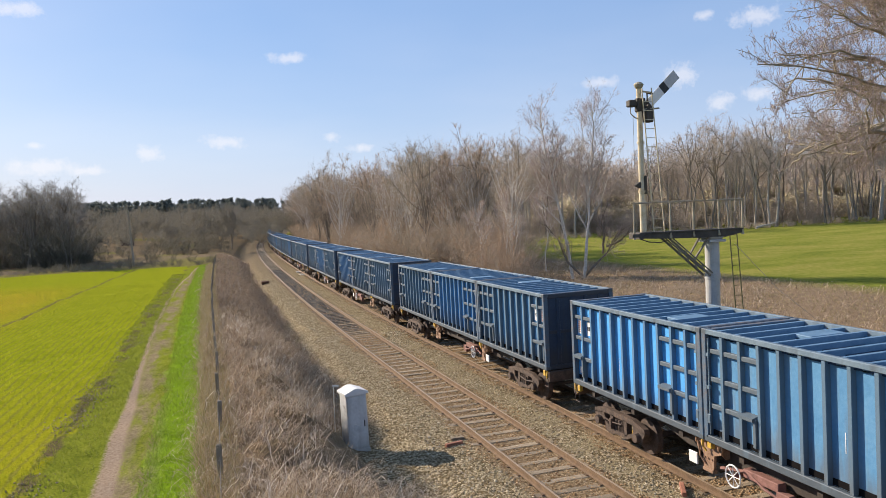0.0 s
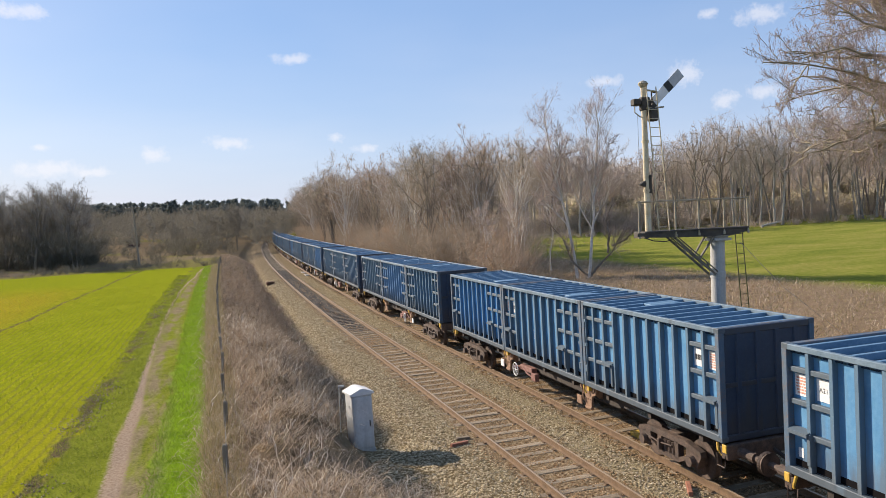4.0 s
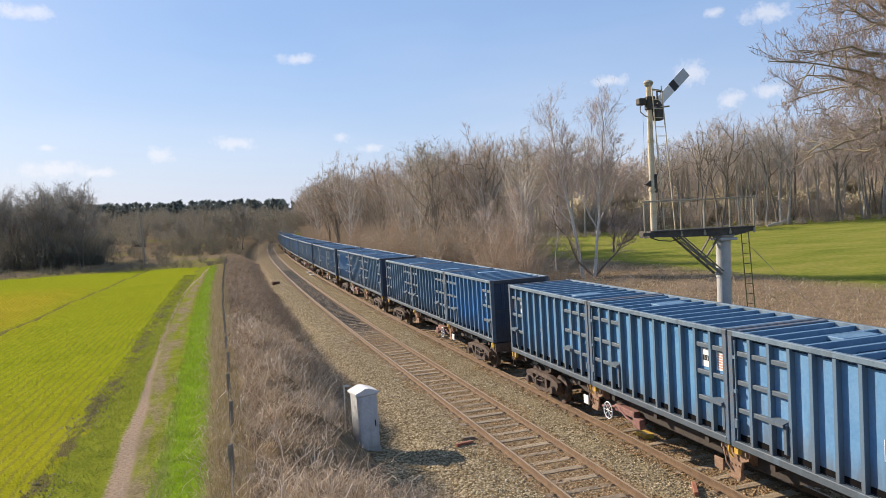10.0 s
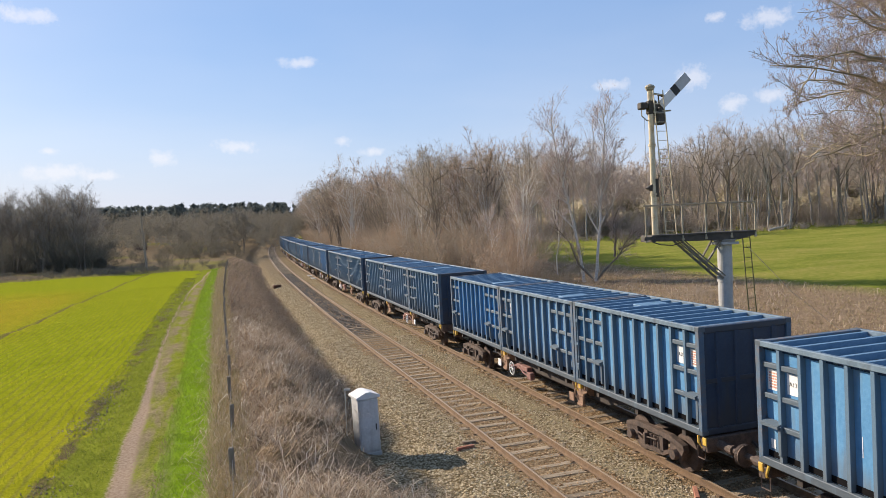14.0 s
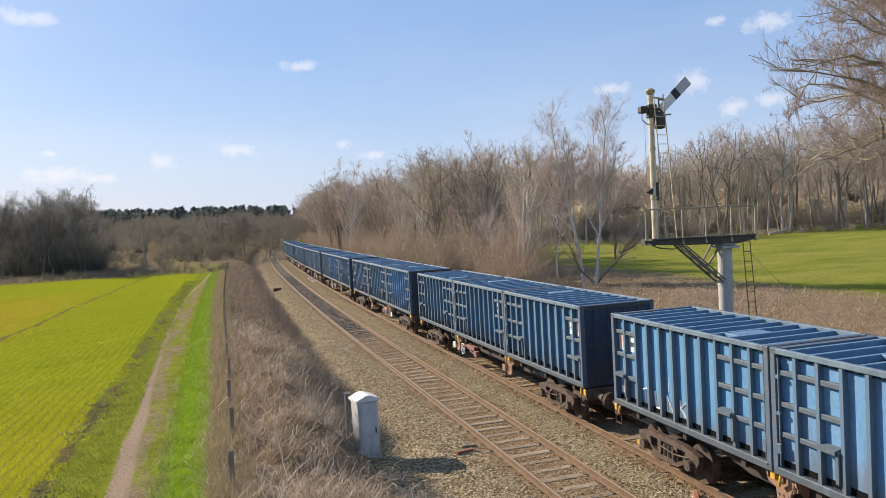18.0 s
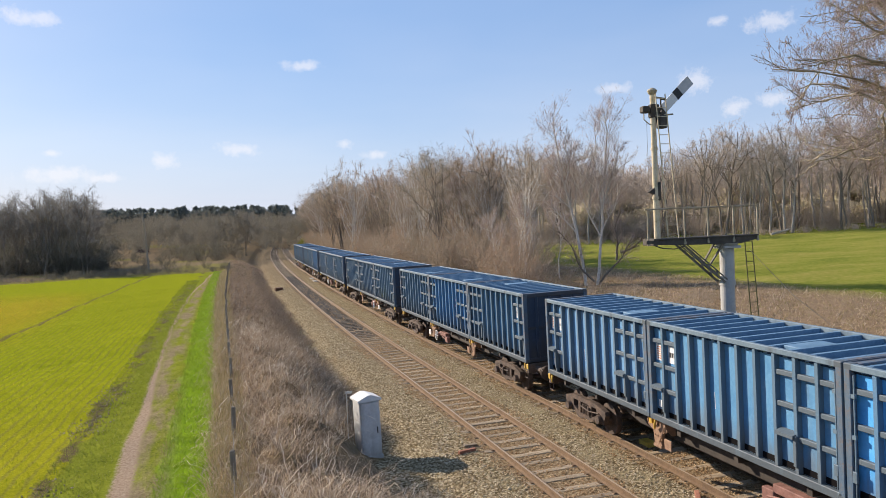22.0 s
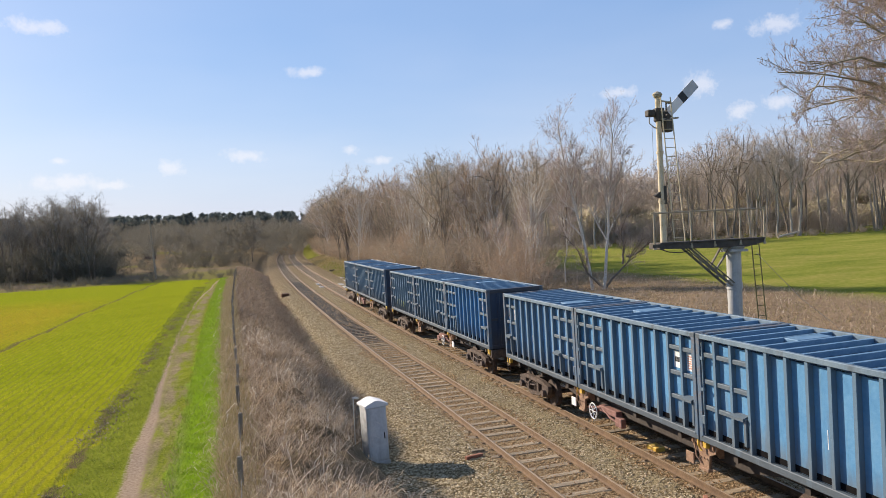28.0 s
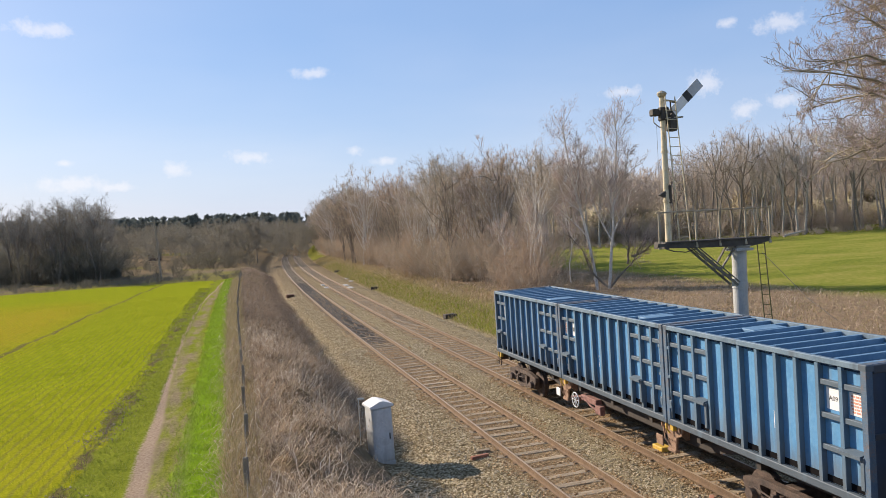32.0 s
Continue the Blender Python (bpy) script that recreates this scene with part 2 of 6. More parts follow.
BARP = material("scuffed_blue_bars", [(0.08, 0.145, 0.20), (0.12, 0.19, 0.245), (0.165, 0.24, 0.295)], 2.5, 0.6, 0, 0.2, dirt=((0.06, 0.065, 0.07), 0.6, 0.9))
NAVY = material("navy_end_paint", [(0.013, 0.028, 0.058), (0.020, 0.040, 0.076), (0.034, 0.058, 0.095)], 1.5, 0.5, 0, 0.15, dirt=(GRIME, 0.6, 1.0))
# roof sheet blue, darkened to hold the shade between the beams
ROOFP = material("shaded_roof_paint", [(0.011, 0.026, 0.052), (0.017, 0.038, 0.075), (0.028, 0.056, 0.10)], 1.6, 0.8, 0, 0.2, spec=0.2)
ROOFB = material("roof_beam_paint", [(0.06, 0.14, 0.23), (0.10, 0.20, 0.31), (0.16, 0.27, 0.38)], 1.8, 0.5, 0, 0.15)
WHITEP = material("white_plate", [(0.62, 0.62, 0.6), (0.78, 0.78, 0.76)], 6, 0.6)
RUSTBLUE = material("rust_streaked_blue", [(0.045, 0.095, 0.165), (0.075, 0.12, 0.17), (0.15, 0.105, 0.08)], 3.5, 0.7, 0, 0.3)
YELLOWGREEN = material("yellow_spray_paint", [(0.72, 0.70, 0.04), (0.82, 0.80, 0.08)], 8, 0.6)
PINKW = material("pink_spray_paint", [(0.7, 0.62, 0.66), (0.62, 0.42, 0.5)], 9, 0.6)
REDP = material("red_lettering", [(0.52, 0.22, 0.15), (0.62, 0.33, 0.24)], 8, 0.6)
BLACKP = material("black_paint", [(0.012, 0.012, 0.013), (0.03, 0.03, 0.03)], 8, 0.55)
RUSTY = material("rusty_iron", [(0.06, 0.032, 0.02), (0.13, 0.062, 0.032), (0.2, 0.095, 0.05)], 6, 0.85, 0, 0.5)
BOGIE = material("oily_brown_iron", [(0.03, 0.021, 0.016), (0.075, 0.05, 0.037), (0.15, 0.098, 0.068)], 5, 0.75, 0, 0.5)
ORANGE = material("rust_orange_plate", [(0.15, 0.085, 0.052), (0.26, 0.16, 0.10), (0.37, 0.245, 0.165)], 7, 0.85, 0, 0.3)
UNDER = material("underframe_black", [(0.022, 0.018, 0.015), (0.06, 0.046, 0.036)], 4, 0.8, 0, 0.2)
YELLOW = material("yellow_paint", [(0.36, 0.20, 0.04), (0.55, 0.35, 0.05), (0.66, 0.45, 0.06)], 6, 0.6)
REDGEAR = material("faded_red_paint", [(0.12, 0.06, 0.05), (0.21, 0.10, 0.08), (0.28, 0.15, 0.125)], 7, 0.8, 0, 0.2)
RUSTRED = material("dull_rust_red", [(0.18, 0.07, 0.045), (0.30, 0.12, 0.07), (0.38, 0.18, 0.11)], 6, 0.85, 0, 0.3)
RAILTOP = material("worn_rail_head", [(0.33, 0.235, 0.15), (0.45, 0.34, 0.235)], 9, 0.5, 0.3)
RAILSIDE = material("rusty_rail", [(0.09, 0.055, 0.03), (0.145, 0.09, 0.048), (0.20, 0.128, 0.07)], 5, 0.85, 0, 0.4)
OILED = material("oil_soaked_sleeper_timber", [(0.075, 0.062, 0.05), (0.13, 0.108, 0.082), (0.19, 0.155, 0.115)], 2.5, 0.85, 0, 0.6, 30, spread=0.2, stretch=(1, 6, 6))
SLEEPER = material("weathered_sleeper_timber", [(0.17, 0.13, 0.085), (0.27, 0.21, 0.14), (0.37, 0.30, 0.21)], 2.5, 0.9, 0, 0.7, 30, spread=0.25, stretch=(1, 6, 6))
STONE = leafy("ballast_stone", [(0.17, 0.12, 0.07), (0.43, 0.345, 0.215), (0.31, 0.235, 0.135), (0.66, 0.57, 0.42), (0.23, 0.165, 0.095), (0.52, 0.43, 0.29)], 0.9, 0)
STONE_RUST = leafy("rust_stained_stone", [(0.19, 0.11, 0.055), (0.40, 0.27, 0.15), (0.30, 0.185, 0.092), (0.52, 0.385, 0.24), (0.24, 0.14, 0.07)], 0.9, 0)
STONE_MOSS = leafy("mossy_stone", [(0.18, 0.135, 0.085), (0.43, 0.355, 0.24), (0.29, 0.235, 0.14), (0.62, 0.535, 0.40), (0.36, 0.285, 0.175), (0.24, 0.18, 0.115)], 0.9, 0)
STONE2 = material("pale_stone_chips", [(0.3, 0.29, 0.28), (0.42, 0.41, 0.4)], 20, 0.9, 0, 0.6, 60)
CONCRETE = material("grey_cabinet_paint", [(0.46, 0.465, 0.46), (0.58, 0.585, 0.58), (0.66, 0.665, 0.655)], 2.0, 0.7, 0, 0.15, dirt=((0.2, 0.19, 0.16), 0.5, 0.5))
CABTOP = material("pale_cabinet_lid", [(0.6, 0.6, 0.59), (0.72, 0.72, 0.7)], 5, 0.7)
CREAM = material("flaking_cream_paint", [(0.24, 0.16, 0.09), (0.52, 0.43, 0.28), (0.63, 0.55, 0.39), (0.27, 0.16, 0.08)], 4.5, 0.75, 0, 0.3)
STEELG = material("grey_steel_column", [(0.30, 0.30, 0.29), (0.40, 0.40, 0.38), (0.46, 0.45, 0.42)], 2.5, 0.6, 0.1, 0.15)
DECK = material("dark_tarred_steel", [(0.025, 0.022, 0.018), (0.055, 0.046, 0.036), (0.09, 0.075, 0.055)], 3, 0.75, 0, 0.3)
LADDER = material("mossy_green_ladder", [(0.05, 0.055, 0.02), (0.09, 0.09, 0.03)], 6, 0.8)
RAILING = material("galvanised_rail", [(0.20, 0.16, 0.10), (0.34, 0.29, 0.2), (0.44, 0.4, 0.31)], 5, 0.7, 0.1)
POSTW = material("weathered_post_timber", [(0.17, 0.14, 0.105), (0.31, 0.265, 0.205)], 4, 0.9, 0, 0.6, spread=0.2, stretch=(4, 4, 1))
WIRE = material("fence_wire", [(0.30, 0.28, 0.26), (0.42, 0.40, 0.37)], 20, 0.6, 0.3)
BARK = material("grey_brown_bark", [(0.10, 0.08, 0.062), (0.20, 0.165, 0.13), (0.29, 0.25, 0.19)], 3, 0.9, 0, 0.6, stretch=(3, 3, 0.8))
OAKBARK = material("lichened_oak_bark", [(0.18, 0.15, 0.10), (0.30, 0.255, 0.17), (0.41, 0.36, 0.24)], 3, 0.9, 0, 0.6)
PALEBARK = material("pale_lichened_bark", [(0.16, 0.135, 0.11), (0.38, 0.34, 0.285), (0.50, 0.46, 0.39)], 4, 0.85, 0, 0.3, stretch=(1, 1, 2.0))
BIRCHBARK = material("birch_bark", [(0.30, 0.265, 0.23), (0.60, 0.56, 0.50), (0.76, 0.72, 0.66)], 5, 0.8, 0, 0.3, stretch=(1, 1, 2.5))


# ---- mesh helpers ----
class Shape:
    """Vertices and faces gathered piece by piece, one mesh in the end."""

    def __init__(self):
        self.v, self.f, self.k = [], [], []

    def add(self, verts, faces, slot=0):
        o = len(self.v)
        self.v += [tuple(p) for p in verts]
        self.f += [tuple(i + o for i in f) for f in faces]
        self.k += [slot] * len(faces)
        return self

    def box(self, x0, x1, y0, y1, z0, z1, c=0.0, slot=0, m=None):
        """A box; c chamfers its edges."""
        if c <= 0:
            v = [(x, y, z) for x in (x0, x1) for y in (y0, y1) for z in (z0, z1)]
            f = [(0, 1, 3, 2), (4, 6, 7, 5), (0, 4, 5, 1), (2, 3, 7, 6), (0, 2, 6, 4), (1, 5, 7, 3)]
        else:
            v, f = [], []
            for sx, x in ((-1, x0), (1, x1)):
                for sy, y in ((-1, y0), (1, y1)):
                    for sz, z in ((-1, z0), (1, z1)):
                        v += [(x, y - sy * c, z - sz * c), (x - sx * c, y, z - sz * c), (x - sx * c, y - sy * c, z)]
            n = lambda i, j, k, a: 3 * (4 * i + 2 * j + k) + a
            f += [(n(0, 0, 0, 0), n(0, 0, 1, 0), n(0, 1, 1, 0), n(0, 1, 0, 0)), (n(1, 0, 0, 0), n(1, 1, 0, 0), n(1, 1, 1, 0), n(1, 0, 1, 0))]
            f += [(n(0, 0, 0, 1), n(1, 0, 0, 1), n(1, 0, 1, 1), n(0, 0, 1, 1)), (n(0, 1, 0, 1), n(0, 1, 1, 1), n(1, 1, 1, 1), n(1, 1, 0, 1))]
            f += [(n(0, 0, 0, 2), n(0, 1, 0, 2), n(1, 1, 0, 2), n(1, 0, 0, 2)), (n(0, 0, 1, 2), n(1, 0, 1, 2), n(1, 1, 1, 2), n(0, 1, 1, 2))]
            for j in (0, 1):
                for k in (0, 1):
                    f.append((n(0, j, k, 1), n(0, j, k, 2), n(1, j, k, 2), n(1, j, k, 1)) if j == k else (n(0, j, k, 2), n(0, j, k, 1), n(1, j, k, 1), n(1, j, k, 2)))
                    f.append((n(j, 0, k, 2), n(j, 0, k, 0), n(j, 1, k, 0), n(j, 1, k, 2)) if j == k else (n(j, 0, k, 0), n(j, 0, k, 2), n(j, 1, k, 2), n(j, 1, k, 0)))
                    f.append((n(j, k, 0, 0), n(j, k, 0, 1), n(j, k, 1, 1), n(j, k, 1, 0)) if j == k else (n(j, k, 0, 1), n(j, k, 0, 0), n(j, k, 1, 0), n(j, k, 1, 1)))
            for i in (0, 1):
                for j in (0, 1):
                    for k in (0, 1):
                        t = (n(i, j, k, 0), n(i, j, k, 1), n(i, j, k, 2))
                        f.append(t if (i + j + k) % 2 else t[::-1])
        if m is not None:
            v = [m @ Vector(p) for p in v]
        return self.add(v, f, slot)

    def rod(self, points, radii, sides=6, slot=0, caps=True):
        """A round bar along points; radii: one, or one for each point."""
        pts = [Vector(p) for p in points]
        if isinstance(radii, (int, float)):
            radii = [radii] * len(pts)
        v, f = [], []
        for i, p in enumerate(pts):
            d = (pts[min(i + 1, len(pts) - 1)] - pts[max(i - 1, 0)]).normalized()
            a = d.cross(Vector((0.13, 0.31, 0.94)) if abs(d.z) < 0.9 else Vector((1, 0.1, 0))).normalized()
            b = d.cross(a)
            for j in range(sides):
                w = 2 * math.pi * j / sides
                v.append(p + (a * math.cos(w) + b * math.sin(w)) * radii[i])
        for i in range(len(pts) - 1):
            for j in range(sides):
                k = (j + 1) % sides
                f.append((i * sides + j, i * sides + k, (i + 1) * sides + k, (i + 1) * sides + j))
        if caps:
            f += [tuple(range(sides))[::-1], tuple(range((len(pts) - 1) * sides, len(pts) * sides))]
        return self.add(v, f, slot)

    def extrude(self, outline, y0, y1, axis="y", slot=0):
        """A flat outline (pairs) made thick along an axis."""
        n = len(outline)
        put = {"y": lambda a, b, c: (a, c, b), "x": lambda a, b, c: (c, a, b), "z": lambda a, b, c: (a, b, c)}[axis]
        v = [put(a, b, y0) for a, b in outline] + [put(a, b, y1) for a, b in outline]
        f = [tuple(range(n))[::-1], tuple(range(n, 2 * n))] + [(i, (i + 1) % n, n + (i + 1) % n, n + i) for i in range(n)]
        return self.add(v, f, slot)

    def mesh(self, name, *mats, soft=False, fix=True):
        me = bpy.data.meshes.new(name)
        me.from_pydata(self.v, [], self.f)
        for m in mats:
            me.materials.append(m)
        if len(mats) > 1:
            me.polygons.foreach_set("material_index", self.k)
        if soft:
            me.polygons.foreach_set("use_smooth", [True] * len(self.f))
        if fix and len(self.f) < 4000:
            bm = bmesh.new()
            bm.from_mesh(me)
            bmesh.ops.recalc_face_normals(bm, faces=bm.faces)
            bm.to_mesh(me)
            bm.free()
        me.update()
        return me


def part(name, shape, mat, parent, label="", at=None, soft=False):
    """One mesh object under a thing or a part."""
    me = shape if isinstance(shape, bpy.types.Mesh) else shape.mesh(name, mat, soft=soft)
    ob = new(name, me)
    ob.parent = parent
    if at is not None:
        ob.matrix_basis = at
    return tagged(ob, label)


def thing(name, label, category, group="", at=None):
    ob = new(name)
    ob.empty_display_size = 0.3
    if at is not None:
        ob.matrix_basis = at
    return tagged(ob, label, category, group)


def whole(name, shape, mats, label, category, group="", kind="", at=None, soft=False):
    ob = new(name, shape.mesh(name, *mats, soft=soft))
    if at is not None:
        ob.matrix_basis = at
    return tagged(ob, label, category, group, kind)


def ground_at(x, y):
    return float(ground_z(*along(x, y)))


# ---- the ground: one sheet, laid out along the line ----
def ground_material():
    m = bpy.data.materials.new("ground_cover")
    m.use_nodes = True
    n, l = m.node_tree.nodes, m.node_tree.links
    b = n["Principled BSDF"]
    b.inputs["Roughness"].default_value = 0.95
    b.inputs["Specular IOR Level"].default_value = 0.0
    uv = n.new("ShaderNodeUVMap")
    uv.uv_map = "plan"
    sx = n.new("ShaderNodeSeparateXYZ")
    l.new(uv.outputs[0], sx.inputs[0])
    S, LAT = sx.outputs[0], sx.outputs[1]

    def calc(op, p, q=0.0, r=None):
        k = n.new("ShaderNodeMath")
        k.operation = op
        for i, v in enumerate((p, q) if r is None else (p, q, r)):
            if isinstance(v, (int, float)):
                k.inputs[i].default_value = v
            else:
                l.new(v, k.inputs[i])
        return k.outputs[0]

    def tex(scale, detail=4.0, stretch=(1, 1, 1), rough=0.6):
        mp = n.new("ShaderNodeMapping")
        mp.inputs["Scale"].default_value = stretch
        l.new(uv.outputs[0], mp.inputs[0])
        t = n.new("ShaderNodeTexNoise")
        t.inputs["Scale"].default_value, t.inputs["Detail"].default_value, t.inputs["Roughness"].default_value = scale, detail, rough
        l.new(mp.outputs[0], t.inputs["Vector"])
        return t.outputs["Fac"]

    def ramp(fac, *stops):
        k = n.new("ShaderNodeValToRGB")
        l.new(fac, k.inputs[0])
        while len(k.color_ramp.elements) < len(stops):
            k.color_ramp.elements.new(0.5)
        for i, (p, c) in enumerate(stops):
            k.color_ramp.elements[i].position, k.color_ramp.elements[i].color = p, (*c, 1)
        return k.outputs[0]

    def step(v, a, b2):
        k = n.new("ShaderNodeMapRange")
        k.interpolation_type = "SMOOTHSTEP"
        for name, x in (("From Min", a), ("From Max", b2)):
            k.inputs[name].default_value = x
        l.new(v, k.inputs["Value"])
        return k.outputs[0]

    def mix(fac, p, q):
        k = n.new("ShaderNodeMix")
        k.data_type = "RGBA"
        l.new(fac, k.inputs["Factor"])
        l.new(p, k.inputs[6])
        l.new(q, k.inputs[7])
        return k.outputs[2]

    edge = calc("ADD", LAT, calc("MULTIPLY", calc("SUBTRACT", tex(0.9, 5.0), 0.5), 0.9))
    fine, mid, wide = tex(14, 5), tex(2.2, 4), tex(0.12, 3)
    # young winter corn in drilled rows, yellowing in wide patches
    rows = n.new("ShaderNodeTexWave")
    rows.bands_direction = "Y"
    rows.inputs["Scale"].default_value, rows.inputs["Distortion"].default_value, rows.inputs["Detail Scale"].default_value = 1.1, 1.6, 3.0
    slant = n.new("ShaderNodeCombineXYZ")
    l.new(S, slant.inputs[0])
    l.new(calc("SUBTRACT", LAT, calc("MULTIPLY", S, 0.037)), slant.inputs[1])
    l.new(slant.outputs[0], rows.inputs["Vector"])
    corn = ramp(calc("ADD", calc("MULTIPLY", fine, 0.55), calc("MULTIPLY", mid, 0.45)), (0.30, (0.145, 0.175, 0.008)), (0.5, (0.24, 0.27, 0.012)), (0.7, (0.33, 0.35, 0.02)))
    yellow = ramp(fine, (0.3, (0.27, 0.20, 0.014)), (0.7, (0.42, 0.34, 0.03)))
    patch = calc("MULTIPLY", calc("MULTIPLY", step(LAT, -19.5, -24.0), step(calc("ABSOLUTE", calc("SUBTRACT", S, 54.0)), 24, 6)), calc("MULTIPLY", mid, 1.6))
    near = calc("MULTIPLY", step(S, 36, 14), calc("MULTIPLY", wide, 0.75))
    corn = mix(calc("MAXIMUM", patch, near), corn, yellow)
    soil = ramp(fine, (0.3, (0.075, 0.06, 0.03)), (0.7, (0.18, 0.14, 0.075)))
    corn = mix(calc("MULTIPLY", step(calc("ADD", rows.outputs["Fac"], calc("MULTIPLY", mid, 0.7)), 0.9, 1.45), 0.42), corn, soil)
    # tractor lines and the ragged ploughed edge
    drift = calc("SUBTRACT", edge, calc("MULTIPLY", calc("SUBTRACT", S, 14.0), 0.012))
    clods = calc("MULTIPLY", step(calc("ABSOLUTE", calc("ADD", drift, 14.75)), 0.36, 0.1), step(tex(0.55, 3), 0.46, 0.56))
    corn = mix(clods, corn, soil)
    wheel = lambda slope, off, w: step(calc("ABSOLUTE", calc("ADD", calc("ADD", LAT, calc("MULTIPLY", S, slope)), off)), w, w * 0.35)
    tram = calc("MULTIPLY", calc("MAXIMUM", wheel(-0.0406, 23.26, 0.2), calc("MAXIMUM", wheel(0.11, 29.5, 0.35), wheel(0.11, 31.8, 0.35))), calc("MULTIPLY", step(mid, 0.3, 0.5), 0.8))
    corn = mix(tram, corn, soil)
    verge = ramp(calc("ADD", calc("MULTIPLY", fine, 0.6), calc("MULTIPLY", mid, 0.4)), (0.3, (0.085, 0.095, 0.015)), (0.45, (0.17, 0.195, 0.022)), (0.58, (0.22, 0.24, 0.03)), (0.72, (0.32, 0.28, 0.075)))
    lush = ramp(calc("ADD", calc("MULTIPLY", fine, 0.5), calc("MULTIPLY", mid, 0.5)), (0.3, (0.13, 0.21, 0.010)), (0.5, (0.21, 0.33, 0.018)), (0.7, (0.29, 0.42, 0.03)))
    trod = ramp(fine, (0.3, (0.26, 0.185, 0.125)), (0.55, (0.35, 0.262, 0.185)), (0.75, (0.42, 0.335, 0.25)))
    dry = ramp(calc("ADD", calc("MULTIPLY", fine, 0.6), calc("MULTIPLY", mid, 0.4)), (0.3, (0.13, 0.09, 0.06)), (0.5, (0.25, 0.185, 0.125)), (0.72, (0.40, 0.31, 0.205)))
    vor = n.new("ShaderNodeTexVoronoi")
    vor.inputs["Scale"].default_value = 19.0
    l.new(uv.outputs[0], vor.inputs["Vector"])
    vs = n.new("ShaderNodeSeparateXYZ")
    l.new(vor.outputs["Color"], vs.inputs[0])
    gaps = step(vor.outputs["Distance"], 0.62, 0.3)
    bed = ramp(calc("ADD", calc("ADD", calc("MULTIPLY", vs.outputs[0], 0.42), calc("MULTIPLY", mid, 0.34)), calc("MULTIPLY", gaps, 0.13)), (0.32, (0.13, 0.097, 0.053)), (0.5, (0.33, 0.265, 0.165)), (0.68, (0.56, 0.48, 0.33)))
    oily = ramp(fine, (0.3, (0.028, 0.026, 0.026)), (0.7, (0.07, 0.064, 0.06)))
    oil = calc("MULTIPLY", step(calc("ABSOLUTE", calc("ADD", LAT, 3.39)), 0.75, 0.5), calc("MULTIPLY", step(S, 41, 50), step(S, 300, 200)))
    gauge = calc("MINIMUM", calc("ABSOLUTE", LAT), calc("ABSOLUTE", calc("ADD", LAT, 3.391)))
    stain = ramp(fine, (0.3, (0.15, 0.092, 0.05)), (0.7, (0.33, 0.235, 0.145)))
    bed = mix(calc("MULTIPLY", step(calc("ADD", gauge, calc("MULTIPLY", mid, 0.5)), 1.6, 1.1), 0.65), bed, stain)
    moss = ramp(fine, (0.3, (0.19, 0.15, 0.085)), (0.7, (0.40, 0.335, 0.21)))
    bed = mix(calc("MULTIPLY", calc("MULTIPLY", step(gauge, 1.0, 1.3), step(LAT, -5.2, -4.2)), step(tex(1.1, 3), 0.42, 0.6)), bed, moss)
    dull = ramp(fine, (0.3, (0.12, 0.09, 0.06)), (0.7, (0.27, 0.21, 0.145)))
    bed = mix(calc("MULTIPLY", step(S, 70, 130), 0.6), bed, dull)
    bed = mix(oil, bed, oily)
    # shaded holes beneath the brambles, painted as patches of the dark leaf-litter colour
    under = calc("MULTIPLY", calc("MULTIPLY", step(edge, -11.1, -10.4), step(edge, -7.4, -8.2)), step(calc("ADD", tex(0.8, 4), calc("MULTIPLY", step(S, 26, 50), 0.12)), 0.40, 0.52))
    grassr = ramp(calc("ADD", calc("MULTIPLY", fine, 0.5), calc("MULTIPLY", mid, 0.5)), (0.3, (0.10, 0.10, 0.02)), (0.5, (0.17, 0.17, 0.035)), (0.7, (0.27, 0.24, 0.08)))
    meadow = ramp(calc("ADD", calc("MULTIPLY", tex(0.3, 6, (1, 0.3, 1)), 0.6), calc("MULTIPLY", mid, 0.4)), (0.34, (0.13, 0.16, 0.03)), (0.48, (0.205, 0.225, 0.042)), (0.6, (0.28, 0.255, 0.07)), (0.72, (0.40, 0.32, 0.13)))
    litter_and_shade = ramp(fine, (0.3, (0.11, 0.082, 0.05)), (0.7, (0.25, 0.19, 0.12)))
    col = mix(step(drift, -14.75, -14.55), corn, verge)
    bendp = calc("ADD", calc("MULTIPLY", step(S, 12, 40), 0.52), calc("ADD", calc("MULTIPLY", step(S, 58, 84), -0.75), calc("MULTIPLY", step(S, 84, 106), -1.4)))
    pathc = calc("ADD", calc("ADD", calc("ADD", LAT, 13.27), bendp), calc("MULTIPLY", calc("SUBTRACT", tex(0.13, 2), 0.5), 0.35))
    col = mix(step(edge, -12.85, -12.6), col, lush)
    worn = calc("ADD", calc("ABSOLUTE", calc("ADD", pathc, calc("MULTIPLY", calc("SUBTRACT", fine, 0.5), 0.25))), calc("MULTIPLY", step(S, 16, 34), calc("ADD", 0.06, calc("MULTIPLY", tex(0.35, 3), 0.12))))
    col = mix(calc("MULTIPLY", step(calc("ABSOLUTE", calc("SUBTRACT", pathc, 0.45)), 0.6, 0.15), calc("MULTIPLY", step(tex(1.5, 6, (0.2, 1, 1)), 0.36, 0.58), 0.85)), col, dry)
    col = mix(step(worn, 0.26, 0.13), col, trod)
    col = mix(step(edge, -11.75, -11.5), col, dry)
